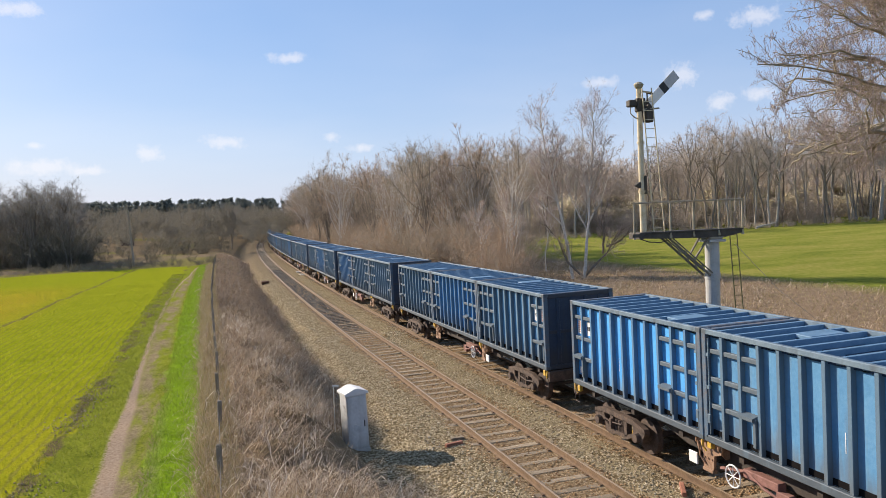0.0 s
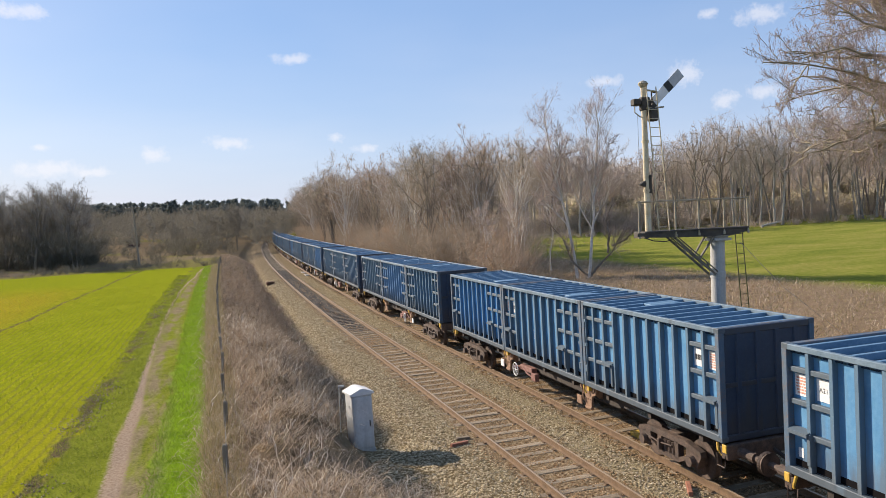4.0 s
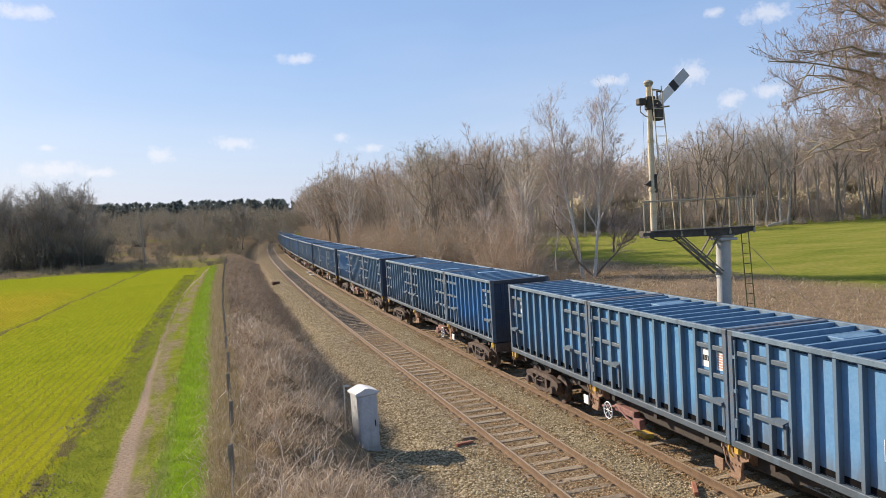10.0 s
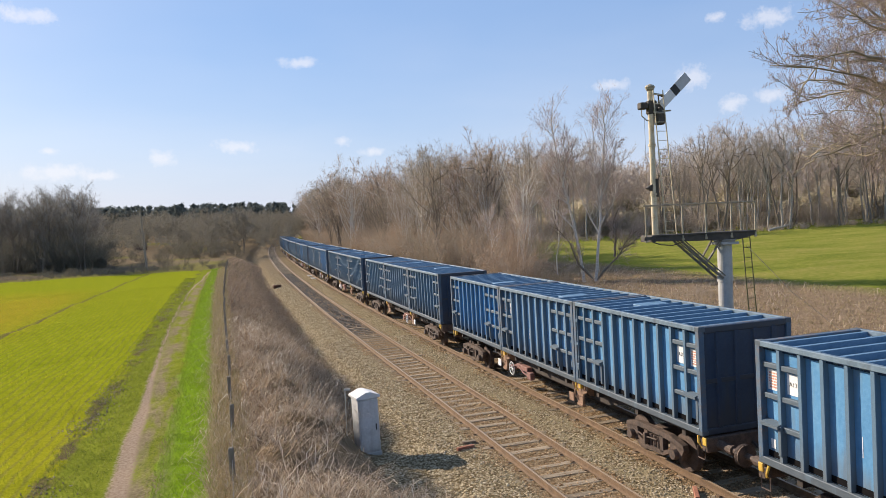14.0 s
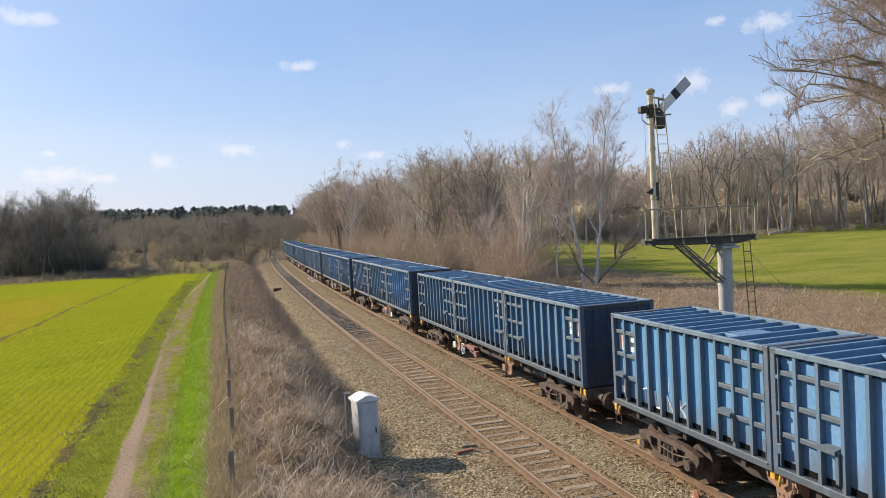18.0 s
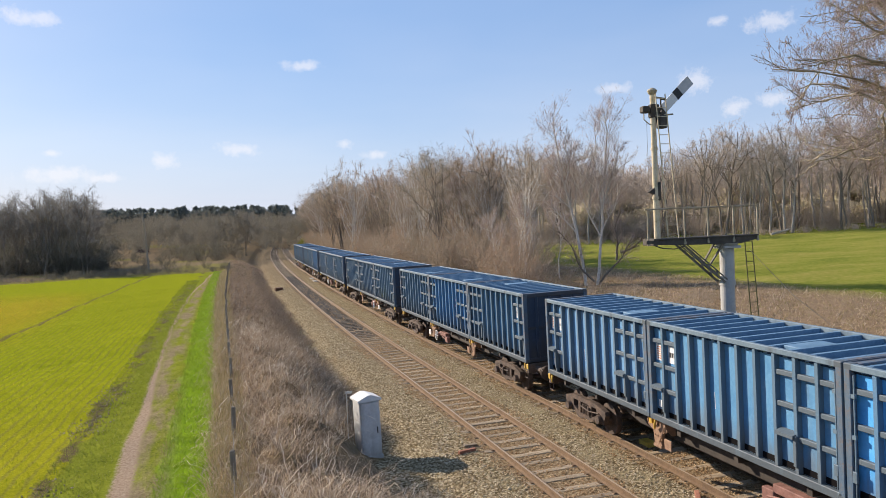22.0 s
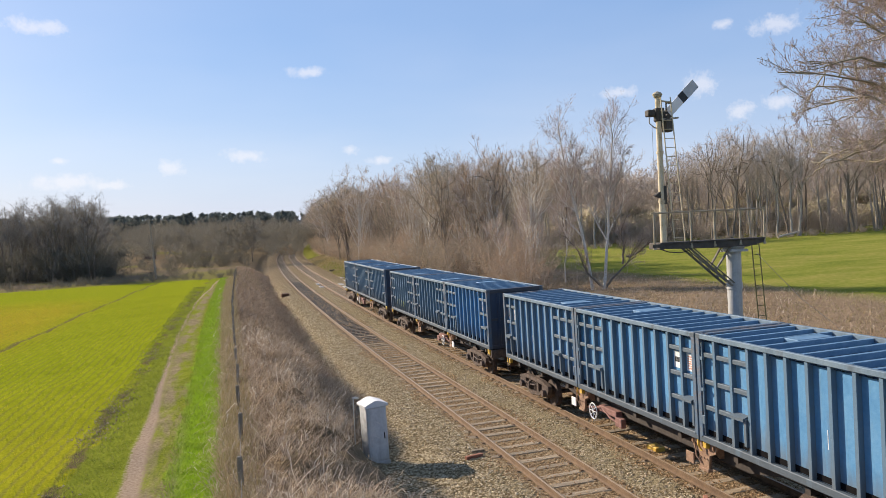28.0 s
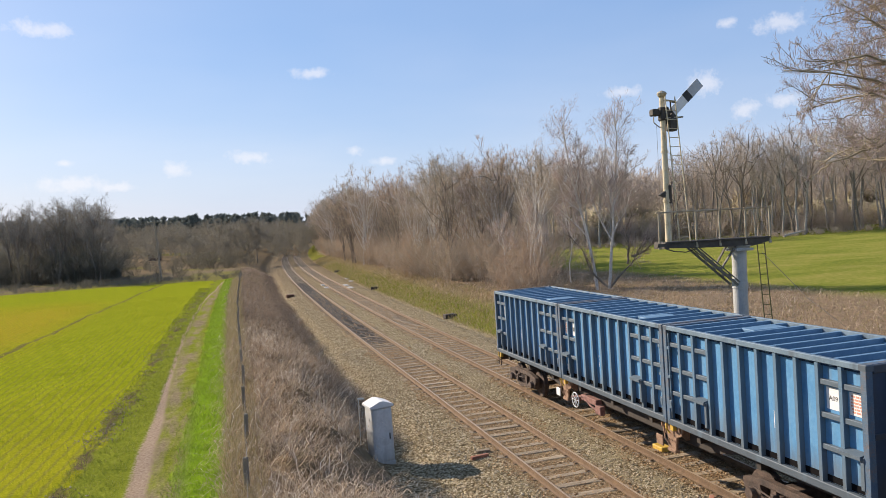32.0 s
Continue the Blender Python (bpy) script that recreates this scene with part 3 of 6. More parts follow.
    brush = ramp(calc("ADD", calc("MULTIPLY", fine, 0.6), calc("MULTIPLY", mid, 0.4)), (0.3, (0.09, 0.068, 0.045)), (0.5, (0.19, 0.145, 0.095)), (0.72, (0.36, 0.285, 0.19)))
    scrub = mix(calc("MULTIPLY", step(tex(0.25, 3), 0.5, 0.62), 0.3), brush, verge)
    scrub = mix(step(S, 118, 150), scrub, litter_and_shade)
    scrub = mix(calc("MULTIPLY", step(tex(0.03, 2), 0.56, 0.62), 0.6), scrub, grassr)
    col = mix(under, col, litter_and_shade)
    col = mix(calc("MULTIPLY", step(calc("ADD", S, calc("MULTIPLY", edge, -0.2)), 96.5, 98.5), step(edge, -7.0, -8.0)), col, scrub)
    col = mix(step(calc("ADD", edge, calc("MULTIPLY", mid, 0.8)), -7.6, -6.9), col, bed)
    col = mix(step(edge, 3.3, 3.9), col, grassr)
    col = mix(step(edge, 6.0, 7.5), col, dry)
    col = mix(step(edge, 22.0, 26.0), col, meadow)
    col = mix(step(edge, 118.0, 130.0), col, litter_and_shade)
    l.new(col, b.inputs["Base Color"])
    bp = n.new("ShaderNodeBump")
    bp.inputs["Strength"].default_value, bp.inputs["Distance"].default_value = 0.9, 0.06
    l.new(calc("ADD", calc("ADD", tex(22, 5), calc("MULTIPLY", mid, 0.8)), calc("MULTIPLY", calc("MULTIPLY", gaps, step(LAT, -8.5, -7.0)), 0.5)), bp.inputs["Height"])
    l.new(bp.outputs[0], b.inputs["Normal"])
    return m


def steps(*spans):
    out = []
    for a, b, d in spans:
        out += list(np.arange(a, b, d))
    return np.array(out + [spans[-1][1]])


def ground():
    ss = steps((-400, -60, 40), (-60, 0, 6), (0, 60, 0.5), (60, 130, 1.0), (130, 300, 4), (300, 600, 15), (600, 1190, 60))
    ls = steps((-1500, -600, 150), (-600, -120, 30), (-120, -40, 5), (-40, -18, 1.0), (-18, 12, 0.3), (12, 60, 2), (60, 160, 6), (160, 600, 40), (600, 1400, 200))
    S, L = np.meshgrid(ss, ls, indexing="ij")
    X, Y = spot(S, L)
    Z = ground_z(S, L)
    nv = len(ls)
    v = np.stack([X, Y, Z], -1).reshape(-1, 3)
    f = [(i * nv + j, i * nv + j + 1, (i + 1) * nv + j + 1, (i + 1) * nv + j) for i in range(len(ss) - 1) for j in range(nv - 1)]
    me = bpy.data.meshes.new("ground")
    me.from_pydata(v.tolist(), [], f)
    me.materials.append(ground_material())
    lay = me.uv_layers.new(name="plan")
    idx = np.empty(len(me.loops), int)
    me.loops.foreach_get("vertex_index", idx)
    lay.data.foreach_set("uv", np.stack([S.ravel()[idx], L.ravel()[idx]], -1).ravel())
    me.polygons.foreach_set("use_smooth", [True] * len(f))
    if me.polygons[0].normal.z < 0:
        me.flip_normals()
    tagged(new("ground", me), "green corn field, trodden path, dry bank and stone ballast", "ground", kind="structure")


# ---- the two lines of track ----
def rail_profile(shape_s, lat, spans):
    """A flat-bottomed rail swept along the line: slot 0 sides, slot 1 worn head."""
    prof = [(-0.07, -0.159), (0.07, -0.159), (0.07, -0.148), (0.012, -0.125), (0.012, -0.045), (0.036, -0.036), (0.036, -0.006), (0.026, 0.0), (-0.026, 0.0), (-0.036, -0.006), (-0.036, -0.036), (-0.012, -0.045), (-0.012, -0.125), (-0.07, -0.148)]
    sh, n = Shape(), len(prof)
    v = [on_track(s, lat + a, b) for s in spans for a, b in prof]
    f, k = [], []
    for i in range(len(spans) - 1):
        for j in range(n):
            f.append((i * n + j, i * n + (j + 1) % n, (i + 1) * n + (j + 1) % n, (i + 1) * n + j))
            k.append(1 if j == 7 else 0)
    sh.v, sh.f, sh.k = [tuple(p) for p in v], f, k
    return sh


def track(centre, label):
    line = thing("railway_track", label, "railway track", "pair of running lines")
    tagged(line, kind="structure")
    spans = list(steps((-300, -30, 6.0), (-30, 140, 2.0), (140, 620, 8.0)))
    for side in (-1, 1):
        sh = rail_profile(None, centre + side * 0.7525, spans)
        part("rail", sh.mesh("rail", RAILSIDE, RAILTOP), None, line, "rusty rail with a worn bright head")
    bar = [Shape().box(-1.3, 1.3, -0.125, 0.125, -0.29, -0.165, 0.012).mesh("sleeper", SLEEPER), Shape().box(-1.32, 1.28, -0.12, 0.13, -0.295, -0.168, 0.02).mesh("sleeper", SLEEPER)]
    oiled = [Shape().box(-1.3, 1.3, -0.125, 0.125, -0.29, -0.165, 0.012).mesh("sleeper", OILED)]
    rest, chairs = Shape(), Shape()
    rnd = random.Random(int(centre * 10) + 50)
    s = -290.0
    while s < 3.4:
        rest.box(-1.3, 1.3, -0.125, 0.125, -0.29, -0.165, m=track_pose(s, 0.3, centre))
        s += 0.70
    s = 4.0
    while s < 300:
        m = track_pose(s, 0.3, centre) @ pose(rnd.uniform(-0.03, 0.03), 0, rnd.uniform(-0.012, 0.008), 0, rnd.uniform(-0.6, 0.6), rnd.uniform(-1.2, 1.2))
        if s < 105:
            part("sleeper", rnd.choice(oiled if centre < 0 and s > 46 + rnd.uniform(-4, 4) else bar), None, line, at=m)
        else:
            rest.box(-1.3, 1.3, -0.125, 0.125, -0.29, -0.165, m=m)
        if s < 110:
            for side in (-1, 1):
                for o in (-0.1, 0.1):
                    chairs.box(side * 0.7525 + o - 0.04, side * 0.7525 + o + 0.04, -0.065, 0.065, -0.17, -0.14, m=m)
        s += 0.70
    tagged(part("sleeper_rest", rest, SLEEPER, line), kind="stuff")
    tagged(part("rail_chair", chairs, RAILSIDE, line, "rusty cast-iron rail chairs"), kind="stuff")


ground()
track(-SIX, "empty line with rusty rails on weathered timber sleepers")
track(0.0, "line under the train with rusty rails on sleepers")


# ---- the waste train ----
BAYS = [-2.97 + i * 5.94 / 11 for i in range(12)]
WAGON_PITCH, WAGONS = 20.078, range(-1, 14)


def travelled(t):
    return 6.79355 * t + 0.0765842 * t * t - 0.000995070 * t ** 3 + 0.00000880593 * t ** 4


CM = {}


def container_meshes():
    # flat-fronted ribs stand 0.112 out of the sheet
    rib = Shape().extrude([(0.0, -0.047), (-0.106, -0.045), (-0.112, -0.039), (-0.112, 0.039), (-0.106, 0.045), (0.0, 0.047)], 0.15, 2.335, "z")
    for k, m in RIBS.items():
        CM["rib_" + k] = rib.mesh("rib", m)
    CM["post"] = Shape().box(-0.07, 0.07, -0.07, 0.07, 0.0, 2.44, 0.012).mesh("corner_post", RUSTBLUE)
    CM["casting"] = Shape().box(-0.085, 0.085, -0.09, 0.09, 0.0, 0.12, 0.015).mesh("corner_casting", RIBP)
    CM["top_rail"] = Shape().box(-0.05, 0.05, -2.96, 2.96, 2.33, 2.44, 0.012).mesh("top_rail", RIBP)
    CM["bottom_rail"] = Shape().box(-0.055, 0.055, -2.96, 2.96, 0.0, 0.15, 0.012).mesh("bottom_rail", RIBP)
    w2, w3 = BAYS[2] - BAYS[0], BAYS[11] - BAYS[8]
    CM["bar2"] = Shape().box(-0.092, 0.0, 0.02, w2, -0.05, 0.05, 0.01).mesh("crossbar", BARP)
    CM["bar3"] = Shape().box(-0.092, 0.0, 0.0, w3 - 0.02, -0.05, 0.05, 0.01).mesh("crossbar", BARP)
    br = Shape().extrude([(-0.19, -0.03), (-0.19, 0.035), (-0.02, 0.085), (0.0, 0.075), (0.0, -0.03)], 0.0, 0.46, "y")
    br.box(-0.15, -0.02, -0.045, 0.045, -0.55, 0.03, 0.01)
    CM["bracket"] = br.mesh("lifting_bracket", BARP)
    ro = Shape().rod([(0, 0, 0.18), (0, 0, 2.25)], 0.018, 6)
    for z in (0.5, 1.2, 1.9):
        ro.box(-0.035, 0.02, -0.04, 0.04, z - 0.035, z + 0.035)
    ro.box(-0.04, 0.0, -0.05, 0.05, 0.42, 0.62, 0.01)
    CM["lock"] = ro.mesh("lock_rod", RIBP)
    CM["plate"] = Shape().box(-0.006, 0.0, -0.16, 0.16, -0.2, 0.2).mesh("label_plate", WHITEP)
    rl = Shape()
    rnd = random.Random(5)
    for i in range(6):
        y = -0.13
        while y < 0.1:
            w = rnd.uniform(0.03, 0.09)
            rl.box(-0.0085, -0.0045, y, min(0.135, y + w), 0.15 - i * 0.055 - 0.034, 0.15 - i * 0.055)
            y += w + 0.015
    CM["redtext"] = rl.mesh("lettering", REDP)
    bl = Shape()
    for y in (-0.12, -0.035, 0.05):
        bl.box(-0.0085, -0.0045, y, y + 0.068, -0.06, 0.06)
    CM["bartext"] = bl.mesh("lettering", BLACKP)
    CM["small_plate"] = Shape().box(-0.006, 0.0, -0.06, 0.06, -0.09, 0.09).mesh("small_plate", WHITEP)
    CM["scrape"] = Shape().box(-0.003, 0.0, -0.006, 0.007, -0.22, 0.14).mesh("paint_scrape", WHITEP)
    beam = Shape().extrude([(-0.055, -0.13), (-0.045, 0.012), (0.045, 0.012), (0.055, -0.13)], -1.16, 1.16, "x")
    CM["beam"] = beam.mesh("roof_beam", ROOFB)
    CM["end"] = Shape().box(-1.17, 1.17, -0.02, 0.02, 0.15, 2.33).mesh("end_wall", NAVY)
    CM["end_rib"] = Shape().extrude([(-0.07, -0.018), (-0.045, -0.06), (0.045, -0.06), (0.07, -0.018)], 0.155, 2.325, "z").mesh("end_rib", NAVY)
    CM["end_rail"] = Shape().box(-1.1, 1.1, -0.06, 0.06, 0.0, 0.14, 0.012).mesh("end_rail", NAVY)
    CM["end_bar"] = Shape().box(-1.1, 1.1, -0.045, -0.018, -0.05, 0.05, 0.008).mesh("end_bar", NAVY)
    for k, m in BLUES.items():
        CM["panel_" + k] = Shape().box(-0.008, 0.008, -2.96, 2.96, 0.14, 2.34).mesh("side_panel", m)
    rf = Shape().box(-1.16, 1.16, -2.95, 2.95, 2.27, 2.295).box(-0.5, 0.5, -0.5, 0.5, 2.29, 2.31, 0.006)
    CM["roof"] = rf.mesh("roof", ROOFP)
    CM["end_beam"] = Shape().box(-1.16, 1.16, -0.075, 0.075, 2.30, 2.437, 0.012).mesh("roof_end_beam", RUSTBLUE)
    CM["hatch"] = Shape().box(-0.45, 0.45, -0.24, 0.24, -0.08, 0.012, 0.015).mesh("roof_hatch", ROOFB)
    strokes = {"F": ((0, 0, 0, 1), (0, 1, 1, 1), (0, 0.5, 0.8, 0.5)), "U": ((0, 1, 0.2, 0), (0.2, 0, 1, 0), (1, 0, 1, 1)), "N": ((0, 0, 0, 1), (0, 1, 1, 0), (1, 0, 1, 1)), "K": ((0, 0, 0, 1), (0, 0.5, 1, 1), (0, 0.5, 1, 0)), "1": ((0.5, 0, 0.5, 1), (0.2, 0.8, 0.5, 1)), "T": ((0.4, 0, 0.45, 1), (0, 0.85, 1, 1))}
    for ch, lines in strokes.items():
        for tone, mat, bold in (("yellow", YELLOWGREEN, 0.03), ("white", WHITEP, 0.026)):
            sh = Shape()
            for a, b, c_, d_ in lines:
                sh.rod([(0, 0.13 - 0.26 * a, 0.36 + 0.4 * b), (0, 0.13 - 0.26 * c_, 0.36 + 0.4 * d_)], bold, 4)
            CM[tone + ch] = sh.mesh("painted_letter", mat)
    pk = Shape()
    for i in range(8):
        pk.box(-0.004, 0.0, -0.07 + 0.03 * (i % 2), 0.05 + 0.03 * (i % 3), 0.55 + i * 0.125, 0.655 + i * 0.125)
    CM["pink"] = pk.mesh("paint_strip", PINKW)
    # thin black strip: the shade above the bottom rail, put in as a sheet
    CM["shade_strip"] = Shape().box(-0.012, 0.0, -2.88, 2.88, 0.155, 0.275).mesh("drain_gap", GAPBLACK)
    CM["floor"] = Shape().box(-1.18, 1.18, -2.96, 2.96, 0.03, 0.1).mesh("floor", UNDER)


def container(paint):
    """A 20-foot waste container, its two long sides alike when turned about."""
    names = {"bright": "bright blue", "mid": "dirty dark blue", "faded": "faded blue"}
    c = thing("waste_container", names[paint] + " ribbed steel waste container locked on a wagon", "container", "containers on the train")
    for side in (0, 1):
        # the far side mirrors the near one: its plates stand at the same end
        turn = pose(0, 0, 0, 0, 0, 180 * side)
        flip = -1 if side else 1
        put = lambda name, key, m, label="": part(name, CM[key], None, c, label, turn @ m)
        put("side_panel", "panel_" + paint, pose(-1.102, 0, 0), names[paint] + " painted sheet")
        put("top_rail", "top_rail", pose(-1.2, 0, 0))
        put("bottom_rail", "bottom_rail", pose(-1.195, 0, 0))
        put("drain_gap", "shade_strip", pose(-1.109, 0, 0), "black strip for the shade above the bottom rail")
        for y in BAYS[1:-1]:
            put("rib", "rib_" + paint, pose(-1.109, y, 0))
        for z in (1.98, 1.38, 0.8):
            put("crossbar", "bar2", pose(-1.109, BAYS[9] if side else BAYS[0], z))
            put("crossbar", "bar3", pose(-1.109, BAYS[0] if side else BAYS[8], z))
        put("lifting_bracket", "bracket", pose(-1.112, (BAYS[11] - 0.56) if side else BAYS[0] + 0.1, 0.83))
        put("lifting_bracket", "bracket", pose(-1.112, BAYS[2] if side else BAYS[9] - 0.44, 0.83))
        plate = put("label_plate", "plate", pose(-1.111, flip * ((BAYS[0] + BAYS[1]) / 2 + 0.02), 1.69), "white plate with rows of red writing")
        part("lettering", CM["redtext"], None, plate)
        plate = put("label_plate", "plate", pose(-1.111, flip * (BAYS[1] + BAYS[2]) / 2, 1.69), "white number plate")
        part("lettering", CM["bartext"], None, plate)
        put("small_plate", "small_plate", pose(-1.111, flip * (BAYS[0] + 0.22), 0.42))
        put("paint_scrape", "scrape", pose(-1.111, flip * (BAYS[4] + 0.2), 1.0), "pale scrape in the paint")
        put("lock_rod", "lock", pose(-1.215, flip * (BAYS[11] - 0.12), 0))
        for y in (-2.96, 2.96):
            put("corner_post", "post", pose(-1.18, y, 0))
            put("corner_casting", "casting", pose(-1.166, y * 2.945 / 2.96, 0))
            put("corner_casting", "casting", pose(-1.166, y * 2.945 / 2.96, 2.325))
        part("end_wall", CM["end"], None, c, "dark navy ribbed end wall", turn @ pose(0, -2.97, 0))
        for x in (-0.75, -0.25, 0.25, 0.75):
            part("end_rib", CM["end_rib"], None, c, at=turn @ pose(x, -2.97, 0))
        for z in (0.008, 2.29):
            part("end_rail", CM["end_rail"], None, c, at=turn @ pose(0, -2.97, z))
        part("end_bar", CM["end_bar"], None, c, at=turn @ pose(0, -2.97, 1.21))
    part("roof", CM["roof"], None, c, "blue roof sheet darkened for the shade between the beams")
    part("floor", CM["floor"], None, c)
    for y in (-2.9, 2.9):
        part("roof_end_beam", CM["end_beam"], None, c, "rusty end beam of the roof", pose(0, y, 0))
    part("roof_hatch", CM["hatch"], None, c, at=pose(0.35, 1.4, 2.40))
    for i in range(11):
        part("roof_beam", CM["beam"], None, c, at=pose(0, (BAYS[i] + BAYS[i + 1]) / 2, 2.40))
    return c


def ring(shape, centre, r, tube, axis="x", n=20, sides=5, slot=0):
    pts = []
    for i in range(n + 1):
        w = 2 * math.pi * i / n
        a, b = r * math.cos(w), r * math.sin(w)
        pts.append(Vector(centre) + Vector((0, a, b) if axis == "x" else (a, b, 0)))
    return shape.rod(pts, tube, sides, slot, caps=False)


def wagon():
    """A 60-foot container flat on two cast bogies; its origin is on the rails in the middle."""
    w = thing("container_wagon", "rusty brown skeletal container flat wagon on two bogies", "wagon", "wagons of the train")
    fr = Shape()
    for x in (-0.78, 0.78):
        fr.extrude([(-9.2, 1.0), (-9.2, 1.19), (9.2, 1.19), (9.2, 1.0), (5.2, 1.0), (4.2, 0.78), (-4.2, 0.78), (-5.2, 1.0)], x - 0.06, x + 0.06, "x")
        fr.box(x - 0.14, x + 0.14, -9.2, 9.2, 1.19, 1.205)
    for y in np.arange(-8.2, 8.3, 2.05):
        fr.box(-1.1, 1.1, y - 0.07, y + 0.07, 1.02, 1.2)
    part("underframe", fr, UNDER, w, "black skeletal underframe")
    for e in (-1, 1):
        h = Shape().box(-1.2, 1.2, 9.12 * e - 0.1, 9.12 * e + 0.1, 0.9, 1.22, 0.015)
        part("headstock", h, BOGIE, w)
        if e < 0:
            db = Shape().rod([(0, -9.2, 0.95), (0, -9.42, 0.95)], 0.2, 14).rod([(0, -9.42, 0.95), (0, -10.03, 0.95)], 0.15, 14)
            db.box(-0.3, 0.3, -9.47, -9.42, 0.68, 1.22, 0.01).box(-0.27, 0.27, -9.78, -9.72, 0.72, 1.18, 0.01)
            db.rod([(-0.24, -9.72, 1.12), (-0.24, -9.45, 1.12)], 0.03, 6).rod([(0.24, -9.72, 1.12), (0.24, -9.45, 1.12)], 0.03, 6)
            part("drawbar", db, UNDER, w, "thick rusty drawbar between paired wagons")
        for x in (-0.87, 0.87) if e > 0 else ():
            b = Shape().rod([(x, 9.15 * e, 1.04), (x, 9.68 * e, 1.04)], 0.11, 10)
            b.rod([(x, 9.66 * e, 1.04), (x, 9.98 * e, 1.04)], 0.07, 10)
            b.rod([(x, 9.97 * e, 1.04), (x, 10.025 * e, 1.04)], [0.24, 0.22], 16)
            part("buffer", b, BOGIE, w, "oily buffer", soft=False)
        c = Shape().rod([(0, 9.2 * e, 0.98), (0.05, 9.6 * e, 0.9), (0.0, 10.02 * e, 0.93)], 0.045, 6)
        c.rod([(-0.3, 9.2 * e, 0.9), (-0.32, 9.6 * e, 0.62), (-0.2, 10.0 * e, 0.7)], 0.025, 6)
        part("coupling", c, UNDER, w, "coupling and brake hose")
        bogie = Shape().box(-0.95, 0.95, 6.9 * e - 0.2, 6.9 * e + 0.2, 0.55, 0.86, 0.02)
        bogie.rod([(0, 6.9 * e, 0.84), (0, 6.9 * e, 1.02)], 0.3, 12)
        bg_ = part("bogie", bogie, BOGIE, w, "oily brown cast bogie")
        for side in (-1, 1):
            x = 1.03 * side
            sf, y0 = Shape(), 6.9 * e
            out = [(-1.28, 0.62), (-1.25, 0.74), (-0.7, 0.84), (0.7, 0.84), (1.25, 0.74), (1.28, 0.62), (1.15, 0.34), (0.75, 0.34), (0.6, 0.52), (0.42, 0.3), (-0.42, 0.3), (-0.6, 0.52), (-0.75, 0.34), (-1.15, 0.34)]
            pieces = [[(-1.28, 0.62), (-1.25, 0.74), (-0.7, 0.86), (0.7, 0.86), (1.25, 0.74), (1.28, 0.62), (0.66, 0.72), (-0.66, 0.72)],
                      [(-1.28, 0.64), (-0.74, 0.72), (-0.7, 0.5), (-0.78, 0.34), (-1.14, 0.34), (-1.2, 0.5)], [(1.28, 0.64), (0.74, 0.72), (0.7, 0.5), (0.78, 0.34), (1.14, 0.34), (1.2, 0.5)],
                      [(-0.8, 0.46), (-0.4, 0.26), (0.4, 0.26), (0.8, 0.46), (0.74, 0.52), (0.36, 0.37), (-0.36, 0.37), (-0.74, 0.52)],
                      [(-0.42, 0.34), (-0.3, 0.34), (-0.26, 0.74), (-0.42, 0.74)], [(0.42, 0.34), (0.3, 0.34), (0.26, 0.74), (0.42, 0.74)]]
            for p in pieces:
                sf.extrude([(a + y0, b) for a, b in p], x - 0.075, x + 0.075, "x")
            for a in (-0.16, 0.0, 0.16):
                sf.rod([(x, y0 + a, 0.36), (x, y0 + a, 0.66)], 0.065, 8)
            for a in (-0.96, 0.96):
                sf.rod([(x + 0.06 * side, y0 + a, 0.47), (x + 0.19 * side, y0 + a, 0.47)], [0.14, 0.12], 12)
            sf.box(x - 0.02, x + 0.14 * side + 0.02, y0 - 0.34, y0 - 0.24, 0.4, 0.66, 0.01)
            sf.rod([(x + 0.1 * side, y0 - 0.9, 0.62), (x + 0.12 * side, y0 - 0.35, 0.56), (x + 0.1 * side, y0 + 0.2, 0.6)], 0.02, 6)
            part("side_frame", sf, BOGIE, bg_, "cast side frame with springs")
        for a in (-0.96, 0.96):
            ws = Shape().rod([(-1.05, 0, 0), (1.05, 0, 0)], 0.07, 10)
            for side in (-1, 1):
                x = 0.7525 * side
                ws.rod([(x - 0.085 * side, 0, 0), (x - 0.05 * side, 0, 0)], [0.475, 0.475], 24)
                ws.rod([(x - 0.05 * side, 0, 0), (x + 0.055 * side, 0, 0)], [0.46, 0.452], 24)
                ws.rod([(x + 0.05 * side, 0, 0), (x + 0.12 * side, 0, 0)], [0.16, 0.12], 12)
                for q in range(3):
                    w0 = q * 2.094
                    ws.box(x + 0.045 * side, x + 0.062 * side, 0.2 * math.cos(w0) - 0.05, 0.2 * math.cos(w0) + 0.05, 0.2 * math.sin(w0) - 0.05, 0.2 * math.sin(w0) + 0.05)
            wheel = part("wheelset", ws, BOGIE, bg_, "steel wheelset", pose(0, 6.9 * e + a, 0.462))
    for y in (-3.05, 3.05):
        for side in (-1, 1):
            x = 1.06 * side
            g = Shape().extrude([(y - 0.52, 1.19), (y + 0.40, 1.19), (y + 0.34, 0.98), (y + 0.12, 0.9), (y + 0.08, 0.58), (y - 0.24, 0.54), (y - 0.28, 0.88), (y - 0.46, 0.96)], x - 0.03, x + 0.03, "x")
            for a in (-0.46, -0.1, 0.3):
                g.extrude([(0.84 * side, 1.19), (1.13 * side, 1.19), (1.13 * side, 1.08), (0.95 * side, 0.86), (0.84 * side, 0.86)], y + a - 0.018, y + a + 0.018, "y")
